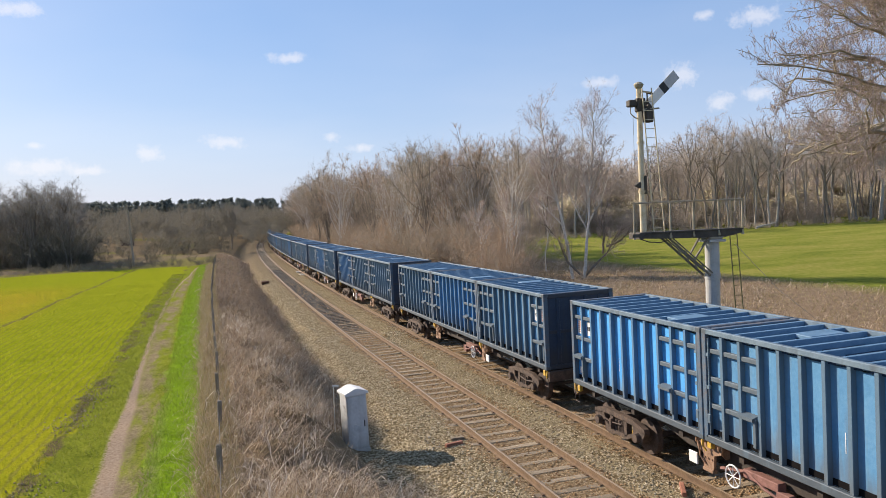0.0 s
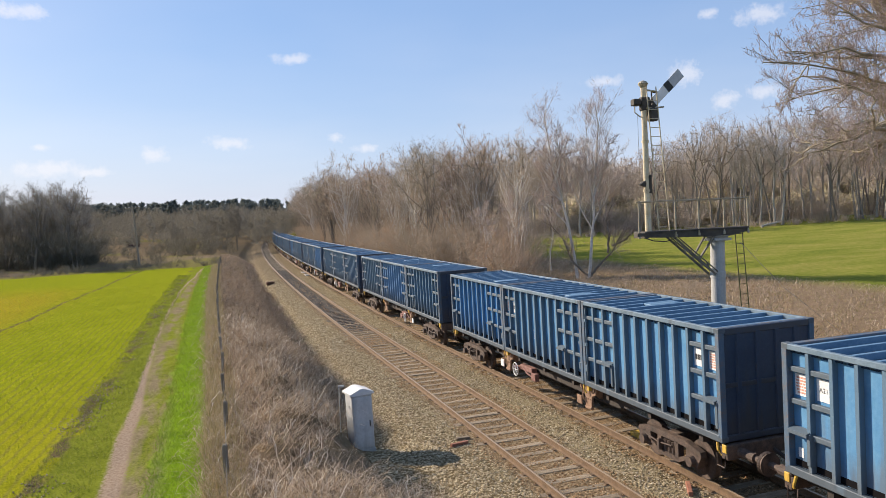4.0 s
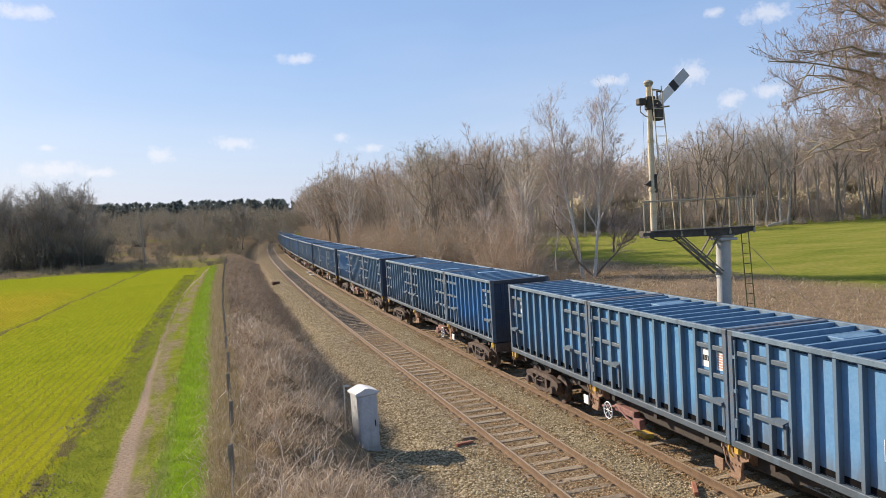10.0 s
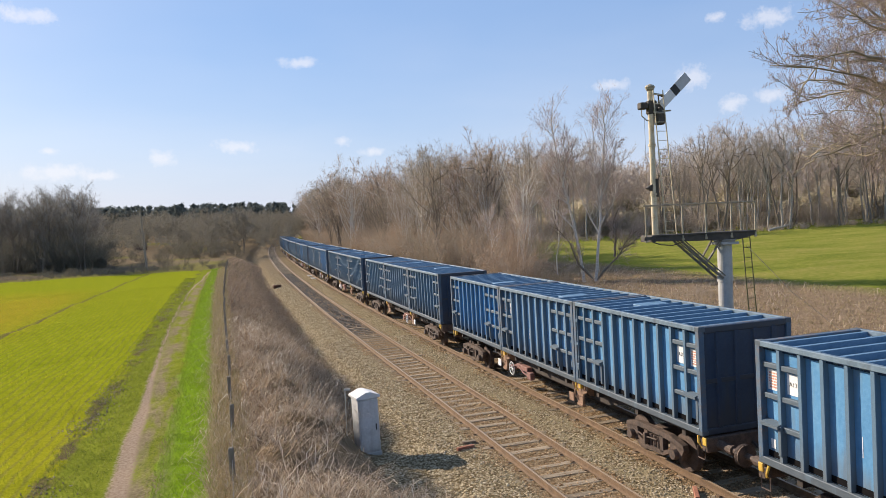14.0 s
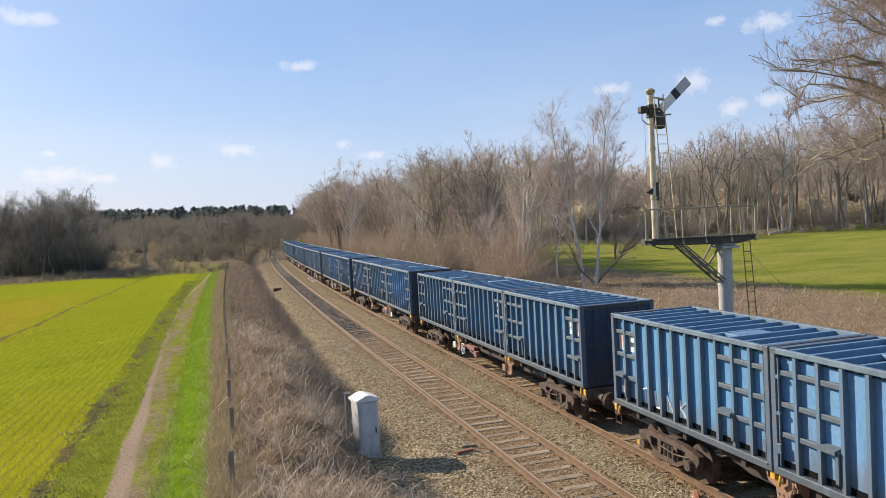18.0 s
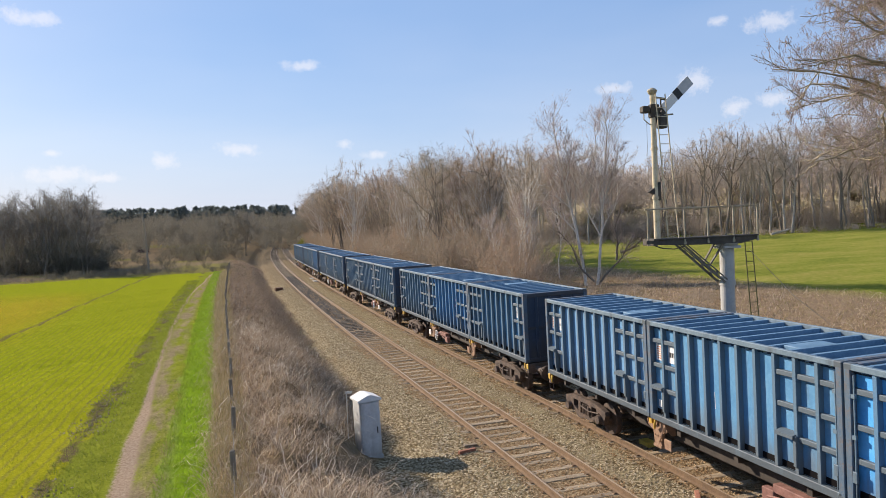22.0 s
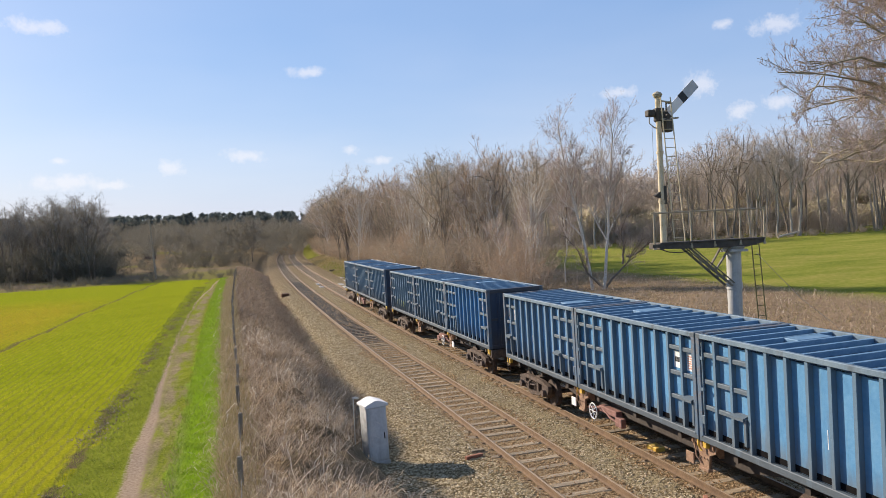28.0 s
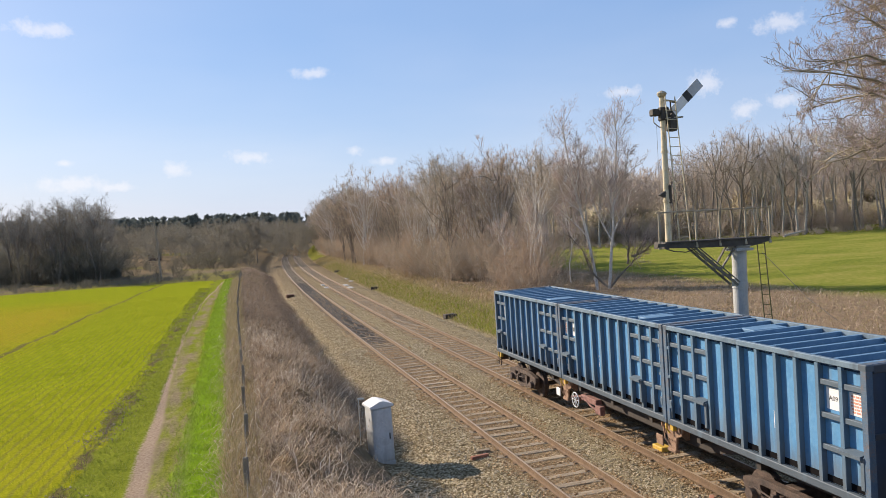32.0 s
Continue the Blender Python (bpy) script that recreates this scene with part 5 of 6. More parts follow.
class Sprigs:
    """Thin tapering three-sided stems, many at once: polylines of equal length, a radius at the foot and at the tip."""

    def __init__(self):
        self.v, self.t, self.n = [], [], 0

    def stems(self, lines, r0, r1, sides=3):
        lines = np.asarray(lines, float)  # m, k, 3
        m, k, _ = lines.shape
        r0, r1 = np.broadcast_to(r0, (m,)), np.broadcast_to(r1, (m,))
        d = unit(np.gradient(lines, axis=1))
        ref = np.where(np.abs(d[..., 2:3]) < 0.8, np.array([0.1, 0.2, 1.0]), np.array([1.0, 0.2, 0.1]))
        a = unit(np.cross(d, ref))
        b = np.cross(d, a)
        r = (r0[:, None] + (r1 - r0)[:, None] * np.linspace(0, 1, k)[None])[..., None]
        if sides == 2:
            rings = np.stack([lines + a * r, lines - a * r], 2)
        else:
            rings = np.stack([lines + (a * math.cos(w) + b * math.sin(w)) * r for w in np.arange(sides) * 2 * math.pi / sides], 2)
        base = self.n + (np.arange(m) * k * sides)[:, None, None]
        i = (np.arange(k - 1) * sides)[None, :, None]
        js = range(1) if sides == 2 else range(sides)
        for j in js:
            q = (j + 1) % sides
            p0, p1, p2, p3 = base + i + j, base + i + q, base + i + sides + q, base + i + sides + j
            self.t.append(np.concatenate([p0, p1, p2], -1).reshape(-1, 3))
            self.t.append(np.concatenate([p0, p2, p3], -1).reshape(-1, 3))
        self.v.append(rings.reshape(-1, 3))
        self.n += m * k * sides

    def spikes(self, p, d, length, width, rng):
        """Single slim triangles."""
        m = len(p)
        side = unit(np.cross(d, unit(rng.normal(size=(m, 3))))) * np.broadcast_to(width, (m,))[:, None]
        v = np.stack([p - side, p + side, p + d * np.broadcast_to(length, (m,))[:, None]], 1)
        self.v.append(v.reshape(-1, 3))
        self.t.append(self.n + np.arange(3 * m).reshape(-1, 3))
        self.n += 3 * m

    def mesh(self, name, mat):
        return fast_mesh(name, np.concatenate(self.v), np.concatenate(self.t), mat)


def grow(rng, parents, tips, per, lo, hi, length, spread, rise, k, bend):
    """Children along polylines: places between lo and hi of each, growing outwards and up."""
    m, kk, _ = parents.shape
    idx = np.repeat(np.arange(m), per)
    u = rng.uniform(lo, hi, len(idx)) * (kk - 1)
    i = np.minimum(u.astype(int), kk - 2)
    fr = (u - i)[:, None]
    p = parents[idx, i] * (1 - fr) + parents[idx, i + 1] * fr
    d0 = unit(parents[idx, i + 1] - parents[idx, i])
    d = unit(d0 + spread * unit(rng.normal(size=d0.shape)) + np.array([0, 0, rise]))
    plen = np.linalg.norm(parents[idx, -1] - parents[idx, 0], axis=1)
    L = length * plen * rng.uniform(0.6, 1.15, len(idx)) * (1.15 - 0.6 * u / (kk - 1))
    steps_ = np.linspace(0, 1, k)[None, :, None]
    sag = unit(rng.normal(size=d.shape)) * bend
    lines = p[:, None] + d[:, None] * L[:, None, None] * steps_ + (sag + np.array([0, 0, rise * 0.3]))[:, None] * (L[:, None, None] * steps_ ** 2)
    return lines


def bare_tree(seed, height, trunk_r, limbs, crown_at, spread, bark, twig_mat, fine=1.0, wide=0.017, stems=1, rise=0.35, reach=0.42, forks=6):
    """Meshes of a leafless tree: trunk with limbs, and a crown of twigs."""
    rng = np.random.default_rng(seed)
    wood, twigs = Sprigs(), Sprigs()
    k = 9
    tr = []
    for q in range(stems):
        foot = np.array([0.0, 0, -0.4]) + (rng.normal(size=3) * np.array([0.25, 0.25, 0]) if stems > 1 else 0)
        lean = rng.normal(size=3) * np.array([0.05, 0.05, 0]) * height * (1.0 if stems == 1 else 2.2)
        z = np.linspace(0, 1, k)[:, None]
        wig = np.cumsum(rng.normal(size=(k, 3)) * np.array([1, 1, 0]), 0) * 0.012 * height
        tr.append(foot + np.array([0, 0, height * 0.93 * (1 if q == 0 else rng.uniform(0.7, 0.98))]) * z + lean * z ** 1.5 + wig)
    tr = np.array(tr)
    wood.stems(tr, trunk_r, trunk_r * 0.12, 7)
    lim = grow(rng, tr, None, limbs, crown_at, 0.97, reach, spread, rise, 6, 0.14)
    wood.stems(lim, trunk_r * 0.36, trunk_r * 0.07, 5)
    sub = grow(rng, lim, None, forks, 0.2, 1.0, 0.5, 1.0, 0.18, 3, 0.14)
    wood.stems(sub, trunk_r * 0.12, trunk_r * 0.035, 3)
    tw = grow(rng, np.concatenate([sub, lim[:, 3:]]), None, max(2, int(9 * fine)), 0.3, 1.0, 0.5, 1.1, 0.1, 2, 0.18)
    twigs.stems(tw, wide * 0.8, wide * 0.3, 2)
    p = tw
    per = max(1, int(4 * fine))
    idx = np.repeat(np.arange(len(p)), per)
    u = rng.uniform(0.2, 1, len(idx))[:, None]
    foot = p[idx, 0] * (1 - u) + p[idx, 1] * u
    d = unit(unit(p[idx, 1] - p[idx, 0]) + 1.1 * unit(rng.normal(size=(len(idx), 3))) + np.array([0, 0, 0.05]))
    twigs.spikes(foot, d, rng.uniform(0.25, 0.7, len(idx)) * height / 13, wide * 0.45, rng)
    return wood.mesh("trunk", bark), twigs.mesh("crown", twig_mat)


def crown_tree(seed, height, trunk_r, bark, twig_mat, fork_at=0.3, width=0.3, limbs=11, stems=1, wide=0.02, fine=1.0, droop=0.0):
    """A leafless broad tree: the trunk forks into rising limbs that end in a domed crown of fine twigs."""
    rng = np.random.default_rng(seed)
    wood, twigs = Sprigs(), Sprigs()
    k = 8
    v = np.linspace(0, 1, k)[:, None]
    trunks = []
    for q in range(stems):
        foot = np.array([0.0, 0, -0.4]) + (rng.normal(size=3) * np.array([0.3, 0.3, 0]) if stems > 1 else 0)
        lean = rng.normal(size=3) * np.array([1, 1, 0]) * height * (0.04 if stems == 1 else 0.09)
        wig = np.cumsum(rng.normal(size=(k, 3)) * np.array([1, 1, 0]), 0) * 0.009 * height
        trunks.append(foot + np.array([0, 0, height * 0.86 * (1 if q == 0 else rng.uniform(0.75, 0.97))]) * v + lean * v ** 1.4 + wig)
    trunks = np.array(trunks)
    wood.stems(trunks, trunk_r, trunk_r * 0.14, 7)
    n = limbs * stems
    which = np.arange(n) % stems
    u = rng.uniform(fork_at, 0.86, n)
    at = u * (k - 1)
    i = np.minimum(at.astype(int), k - 2)
    fr = (at - i)[:, None]
    p0 = trunks[which, i] * (1 - fr) + trunks[which, i + 1] * fr
    a = rng.uniform(0, 2 * math.pi, n)
    tilt = rng.uniform(0.15, 1.0, n) ** 0.7
    high = 1 - tilt ** 2.2
    out = np.stack([np.cos(a) * tilt * width * height, np.sin(a) * tilt * width * height, np.zeros(n)], -1)
    top = np.maximum(p0[:, 2] + 0.12 * height, height * (0.62 + 0.38 * high) * rng.uniform(0.9, 1.0, n))
    p2 = np.stack([trunks[which, -1, 0] * 0.6, trunks[which, -1, 1] * 0.6, top], -1) + out
    p1 = p0 * 0.5 + p2 * 0.5 + out * 0.12 - np.array([0, 0, 1.0]) * (0.02 * height)
    w = np.linspace(0, 1, 7)[None, :, None]
    lim = p0[:, None] * (1 - w) ** 2 + 2 * p1[:, None] * w * (1 - w) + p2[:, None] * w ** 2
    lim[:, 1:] += np.cumsum(rng.normal(size=(n, 6, 3)) * 0.011 * height, 1)
    wood.stems(lim, trunk_r * 0.42, trunk_r * 0.07, 5)
    sub = grow(rng, lim, None, 8, 0.22, 1.0, 0.40, 1.35, 0.22 - droop, 4, 0.2)
    wood.stems(sub, trunk_r * 0.13, trunk_r * 0.035, 3)
    tw = grow(rng, np.concatenate([sub[:, :3], lim[:, 4:]]), None, max(2, int(8 * fine)), 0.2, 1.0, 0.62, 1.4, 0.08 - droop, 3, 0.25)
    twigs.stems(tw, wide * 0.7, wide * 0.25, 2)
    idx = np.repeat(np.arange(len(tw)), max(1, int(5 * fine)))
    g = rng.uniform(0.1, 1, len(idx))[:, None]
    foot = tw[idx, 0] * (1 - g) + tw[idx, 2] * g
    d = unit(unit(tw[idx, 2] - tw[idx, 0]) + 1.2 * unit(rng.normal(size=(len(idx), 3))) + np.array([0, 0, 0.08 - droop]))
    twigs.spikes(foot, d, rng.uniform(0.25, 0.75, len(idx)) * height / 13, wide * 0.4, rng)
    return wood.mesh("trunk", bark), twigs.mesh("crown", twig_mat)


def old_birch(seed):
    """The birch clump at the meadow's edge: white stems from one foot, and a dark low limb."""
    rng = np.random.default_rng(seed)
    white, dark, twigs = Sprigs(), Sprigs(), Sprigs()

    def path(*pts):
        p = np.array([(x, 0.0, z) for x, z in pts], float)
        t = np.linspace(0, len(p) - 1, 12)
        line = np.stack([np.interp(t, np.arange(len(p)), p[:, c]) for c in range(3)], -1)
        line[1:] += np.cumsum(rng.normal(size=(11, 3)) * np.array([0.05, 0.16, 0.02]), 0)
        return line

    tall = np.array([path((-0.58, -0.4), (-0.87, 2.2), (-1.35, 4.9), (-1.75, 6.7), (-2.1, 8.3), (-2.4, 10.4), (-2.65, 12.3), (-2.8, 13.6)),
                     path((0.26, -0.4), (0.66, 2.2), (0.92, 4.4), (0.97, 6.7), (1.2, 10.2), (1.4, 12.6), (1.3, 13.8))])
    forks = np.array([path((0.9, 3.6), (-0.2, 5.6), (-0.9, 7.6), (-1.1, 9.6)), path((0.95, 6.2), (0.4, 9.0), (0.2, 12.9)), path((-1.75, 6.5), (-2.7, 7.5), (-3.6, 9.4)),
                      path((1.0, 6.9), (2.1, 9.0), (2.7, 11.4)), path((-2.1, 7.9), (-1.7, 10.0), (-2.0, 12.2)), path((-1.2, 4.2), (-2.4, 6.0), (-3.1, 6.9)), path((0.9, 4.6), (1.9, 6.4), (2.4, 8.2))])
    low = np.array([path((0.1, -0.4), (1.2, 1.2), (2.1, 2.2), (2.6, 3.3), (3.5, 4.2)), path((1.9, 2.0), (2.0, 3.4), (1.7, 4.8), (2.4, 6.0)), path((0.2, 0.2), (-0.9, 1.4), (-1.6, 3.4), (-2.6, 4.6)), path((2.3, 2.6), (3.4, 3.0), (4.1, 3.9))])
    white.stems(tall, 0.14, 0.03, 8)
    white.stems(forks, 0.065, 0.018, 6)
    dark.stems(low, 0.11, 0.025, 6)
    br = np.concatenate([grow(rng, tall, None, 52, 0.36, 1.0, 0.23, 1.3, 0.55, 5, 0.15), grow(rng, forks, None, 18, 0.2, 1.0, 0.4, 1.2, 0.45, 5, 0.2)])
    white.stems(br, 0.024, 0.009, 3)
    br2 = grow(rng, low, None, 20, 0.2, 1.0, 0.35, 0.9, 0.3, 5, 0.2)
    dark.stems(br2, 0.026, 0.009, 3)
    tw = grow(rng, np.concatenate([br, br2]), None, 10, 0.25, 1.0, 0.5, 1.0, 0.05, 3, 0.25)
    twigs.stems(tw, 0.010, 0.006, 2)
    tips = grow(rng, tw, None, 6, 0.2, 1.0, 0.7, 0.9, 0.0, 2, 0.2)
    twigs.stems(tips, 0.008, 0.006, 2)
    return white.mesh("trunk", BIRCHBARK), dark.mesh("limb", BARK), twigs.mesh("crown", TW_PURPLE)


def shrub(seed, height, stems, twig_mat, wide=0.014, fine=1.0):
    rng = np.random.default_rng(seed)
    a = rng.uniform(0, 2 * math.pi, stems)
    lean = rng.uniform(0.15, 1.25, stems)
    k = 5
    u = np.linspace(0, 1, k)[None, :, None]
    foot = np.stack([np.cos(a) * lean * height * 0.2, np.sin(a) * lean * height * 0.2, np.full(stems, -0.2)], -1)
    H = height * rng.uniform(0.7, 1.0, stems) * np.sqrt(np.maximum(0.15, 1 - (lean / 1.4) ** 2))
    out = np.stack([np.cos(a) * lean * height * 0.55, np.sin(a) * lean * height * 0.55, np.zeros(stems)], -1)
    ln = foot[:, None] + np.array([0, 0, 1.0]) * (H[:, None, None] * u) + out[:, None] * u ** 1.4 + np.cumsum(rng.normal(size=(stems, k, 3)) * 0.035 * height, 1)
    sp = Sprigs()
    sp.stems(ln, wide * 1.3, wide * 0.4, 3)
    br = grow(rng, ln, None, int(9 * fine), 0.08, 1.0, 0.42, 1.5, 0.12, 2, 0.2)
    sp.stems(br, wide * 0.7, wide * 0.3, 2)
    idx = np.repeat(np.arange(len(br)), int(5 * fine))
    w = rng.uniform(0.15, 1, len(idx))[:, None]
    p = br[idx, 0] * (1 - w) + br[idx, 1] * w
    d = unit(unit(br[idx, 1] - br[idx, 0]) + 1.6 * unit(rng.normal(size=(len(idx), 3))) + np.array([0, 0, 0.1]))
    sp.spikes(p, d, rng.uniform(0.2, 0.6, len(idx)) * height / 5, wide * 0.5, rng)
    return sp.mesh("stems", twig_mat)


def conifer(seed, height, mat):
    """A dark pine: a bare stem below, tufted boughs above."""
    rng = np.random.default_rng(seed)
    sp = Sprigs()
    sp.stems(np.array([[[0, 0, -0.5], [0.1, 0, height * 0.5], [0, 0.1, height * 0.95]]]), height * 0.016, 0.03, 5)
    n = 30
    z = rng.uniform(0.03, 0.98, n) * height
    a = rng.uniform(0, 2 * math.pi, n)
    reach = (1.02 - z / height) * height * 0.33 + 0.5
    d = np.stack([np.cos(a), np.sin(a), rng.uniform(-0.05, 0.35, n)], -1)
    p0 = np.stack([np.zeros(n), np.zeros(n), z], -1)
    u = np.linspace(0, 1, 3)[None, :, None]
    br = p0[:, None] + d[:, None] * reach[:, None, None] * u
    sp.stems(br, 0.05, 0.02, 3)
    idx = np.repeat(np.arange(n), 44)
    w = rng.uniform(0.2, 1.05, len(idx))[:, None]
    p = p0[idx] + d[idx] * reach[idx][:, None] * w + rng.normal(size=(len(idx), 3)) * 0.35
    sp.spikes(p, unit(rng.normal(size=(len(idx), 3)) + np.array([0, 0, 0.5])), rng.uniform(0.5, 1.1, len(idx)), 0.24, rng)
    return sp.mesh("boughs", mat)


TW_BROWN = leafy("brown_twigs", [(0.297, 0.235, 0.173), (0.413, 0.336, 0.254), (0.480, 0.404, 0.317), (0.355, 0.293, 0.230)], 0.7, 0.3)
TW_RED = leafy("reddish_twigs", [(0.348, 0.238, 0.159), (0.447, 0.323, 0.224), (0.477, 0.373, 0.278), (0.348, 0.274, 0.204)], 0.7, 0.3)
TW_PURPLE = leafy("birch_twigs", [(0.34, 0.265, 0.235), (0.45, 0.37, 0.33), (0.53, 0.45, 0.41)], 0.7, 0.3)
TW_GREY = leafy("grey_twigs", [(0.250, 0.212, 0.158), (0.355, 0.308, 0.235), (0.422, 0.375, 0.297)], 0.7, 0.3)
# distance haze is mixed into the grey of these twigs
TW_FAR = leafy("hazed_distant_twigs", [(0.19, 0.17, 0.14), (0.26, 0.235, 0.195), (0.24, 0.22, 0.175), (0.22, 0.215, 0.15)], 0.9, 0.35)
TW_OAK = leafy("oak_twigs", [(0.34, 0.27, 0.255), (0.46, 0.38, 0.36), (0.54, 0.46, 0.435)], 0.8, 0.2)
# lighter copy of the brown twigs, with the sunlight on the wood in its colour
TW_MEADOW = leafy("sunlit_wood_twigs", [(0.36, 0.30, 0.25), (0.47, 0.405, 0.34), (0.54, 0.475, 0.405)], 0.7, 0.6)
# needles paled and greyed: the haze over the ridge is in this colour
PINE = leafy("hazed_pine_needles", [(0.145, 0.165, 0.15), (0.18, 0.20, 0.18), (0.215, 0.235, 0.205)], 0.95, 0.3)
TW_LEFT = leafy("olive_grey_twigs", [(0.18, 0.172, 0.15), (0.255, 0.245, 0.22), (0.315, 0.30, 0.275)], 0.8, 0.3)
BRAMBLE = leafy("dry_bramble_stems", [(0.17, 0.115, 0.075), (0.44, 0.33, 0.225), (0.57, 0.45, 0.315), (0.29, 0.20, 0.13), (0.70, 0.59, 0.46), (0.22, 0.15, 0.095)], 0.8, 0.35)
BRAMBLE_MID = leafy("brown_bramble_stems", [(0.15, 0.10, 0.065), (0.36, 0.265, 0.18), (0.47, 0.365, 0.26), (0.24, 0.165, 0.105), (0.58, 0.49, 0.38)], 0.8, 0.3)
BRAMBLE_FAR = leafy("old_bramble_stems", [(0.20, 0.145, 0.10), (0.36, 0.275, 0.20), (0.46, 0.36, 0.27)], 0.8, 0.3)
PALE = leafy("pale_dry_stems", [(0.50, 0.40, 0.28), (0.68, 0.57, 0.43), (0.78, 0.68, 0.55)], 0.7, 0.3)
STRAW = leafy("dry_grass", [(0.26, 0.20, 0.10), (0.38, 0.30, 0.16), (0.47, 0.39, 0.24), (0.22, 0.19, 0.07)], 0.8, 0.25)
GRASS = leafy("lush_grass", [(0.145, 0.22, 0.018), (0.22, 0.32, 0.03), (0.305, 0.40, 0.05), (0.18, 0.265, 0.022)], 0.6, 0.35)
CORN = leafy("young_corn", [(0.18, 0.215, 0.012), (0.275, 0.31, 0.018), (0.36, 0.385, 0.024), (0.42, 0.35, 0.03)], 0.6, 0.35)
VERGE = leafy("worn_grass", [(0.14, 0.175, 0.02), (0.21, 0.25, 0.03), (0.31, 0.29, 0.08)], 0.7, 0.3)


def plant_tree(kind, meshes, x, y, turn, size, label, group, drop=0.1):
    t = thing(kind, label, "tree", group, at=pose(x, y, ground_at(x, y) - drop, 0, 0, turn) @ Matrix.Diagonal((size, size, size, 1)))
    t.scale = (size, size, size)
    for name, me in zip(("trunk", "crown"), meshes):
        part(name, me, None, t)
    return t


prng = random.Random(41)
WOOD = [crown_tree(100 + i, 12.8, 0.13, BARK if i % 3 else BIRCHBARK, (TW_BROWN, TW_RED, TW_GREY, TW_BROWN, TW_PURPLE)[i % 5], 0.16, 0.29, 9 if i % 2 else 15, 1 + i % 2, 0.021, 0.85) for i in range(8)]
THICKET = [shrub(200 + i, 5.0, 12, (TW_RED, TW_BROWN, TW_GREY, TW_BROWN)[i % 4], 0.016, 1.7) for i in range(5)]
# the wood along the far side of the line
for i in range(120):
    s = 60 + 250 * (i / 120) ** 1.15 + prng.uniform(-2, 2)
    lat = 9.5 + abs(prng.gauss(0, 1)) * 7 + (2.5 if s < 75 else 0) - (2 if s > 120 else 0)
    x, y = (float(v) for v in spot(s, lat))
    if x > 0.115 * y and s < 110:
        continue
    big = prng.uniform(0.78, 1.17) * (0.78 if s < 72 else 1.0 if s < 105 else 1.12)
    plant_tree("bare_tree", WOOD[i % 8], x, y, prng.uniform(0, 360), big, "bare brown woodland tree on the railway bank", "trees along the line")
for i in range(250):
    s = 56 + 250 * (i / 250) ** 1.1 + prng.uniform(-1.5, 1.5)
    lat = 7.6 + abs(prng.gauss(0, 1)) * 4 + (2.2 if s < 70 else 0)
    x, y = (float(v) for v in spot(s, lat))
    k = prng.uniform(0.6, 1.25)
    if x > 0.12 * y:
        continue
    sh = new("thicket", THICKET[prng.randrange(5)])
    sh.matrix_basis = pose(x, y, ground_at(x, y) - 0.1, 0, 0, prng.uniform(0, 360))
    sh.scale = (k, k, k)
    tagged(sh, "tangled leafless reddish-brown thicket on the bank", "shrub", "thickets along the line")
# the two birches in the gap, and thin ones beside them
BIRCH = [crown_tree(300 + i, 9.0, 0.07, BIRCHBARK, TW_PURPLE, 0.35, 0.16, 10, 1, 0.015, 0.8) for i in range(2)]
clump = thing("birch_tree", "old white-stemmed birch clump with a dark low limb beside the meadow", "tree", "birches", at=pose(11.4, 57.0, ground_at(11.4, 57.0), 0, 0, -11) @ Matrix.Diagonal((0.93, 0.93, 0.93, 1)))
for name, me in zip(("trunk", "limb", "crown"), old_birch(310)):
    part(name, me, None, clump)
for (x, y, a, k, m) in ((8.36, 72.2, 20, 0.96, 0), (9.8, 63.7, 200, 0.95, 1), (5.9, 60.5, 90, 0.9, 0), (4.4, 62.5, 290, 0.8, 1), (7.6, 66.0, 150, 0.75, 1)):
    plant_tree("birch_tree", BIRCH[m], x, y, a, k, "slender bare white-barked birch beside the field", "birches")
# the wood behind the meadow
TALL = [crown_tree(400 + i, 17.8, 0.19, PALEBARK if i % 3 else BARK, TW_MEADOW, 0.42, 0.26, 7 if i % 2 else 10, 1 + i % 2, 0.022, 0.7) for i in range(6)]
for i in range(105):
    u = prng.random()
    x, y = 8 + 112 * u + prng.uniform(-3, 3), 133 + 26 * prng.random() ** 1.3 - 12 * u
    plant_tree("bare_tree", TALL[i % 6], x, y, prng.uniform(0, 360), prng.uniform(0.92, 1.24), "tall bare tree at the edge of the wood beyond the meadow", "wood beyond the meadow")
MEADOW_SCRUB = []
for i in range(120):
    u = prng.random()
    MEADOW_SCRUB.append((8 + 112 * u, 136 + 20 * prng.random() - 12 * u, prng.uniform(0.55, 1.25), prng.uniform(0, 6.28), prng.randrange(2)))
for i in range(240):
    u = prng.random()
    MEADOW_SCRUB.append((10 + 114 * u, 127.5 + 5 * prng.random() - 12 * u, prng.uniform(0.12, 0.34), prng.uniform(0, 6.28), prng.randrange(2)))
lx, ly = 55.5, 126.5 - 12 * 0.4
log = Shape().rod([(-1.9, 0, 0.25), (-0.6, 0.1, 0.55), (0.7, 0.0, 0.75), (1.9, -0.1, 1.15)], [0.2, 0.18, 0.14, 0.07], 9).rod([(0.7, 0, 0.75), (1.3, 0.2, 1.3), (1.5, 0.2, 1.6)], [0.07, 0.05, 0.02], 6)
whole("fallen_trunk", log, [PALEBARK], "pale fallen tree trunk at the meadow edge", "tree trunk", at=pose(lx, ly, ground_at(lx, ly) - 0.05, 0, 0, 8))
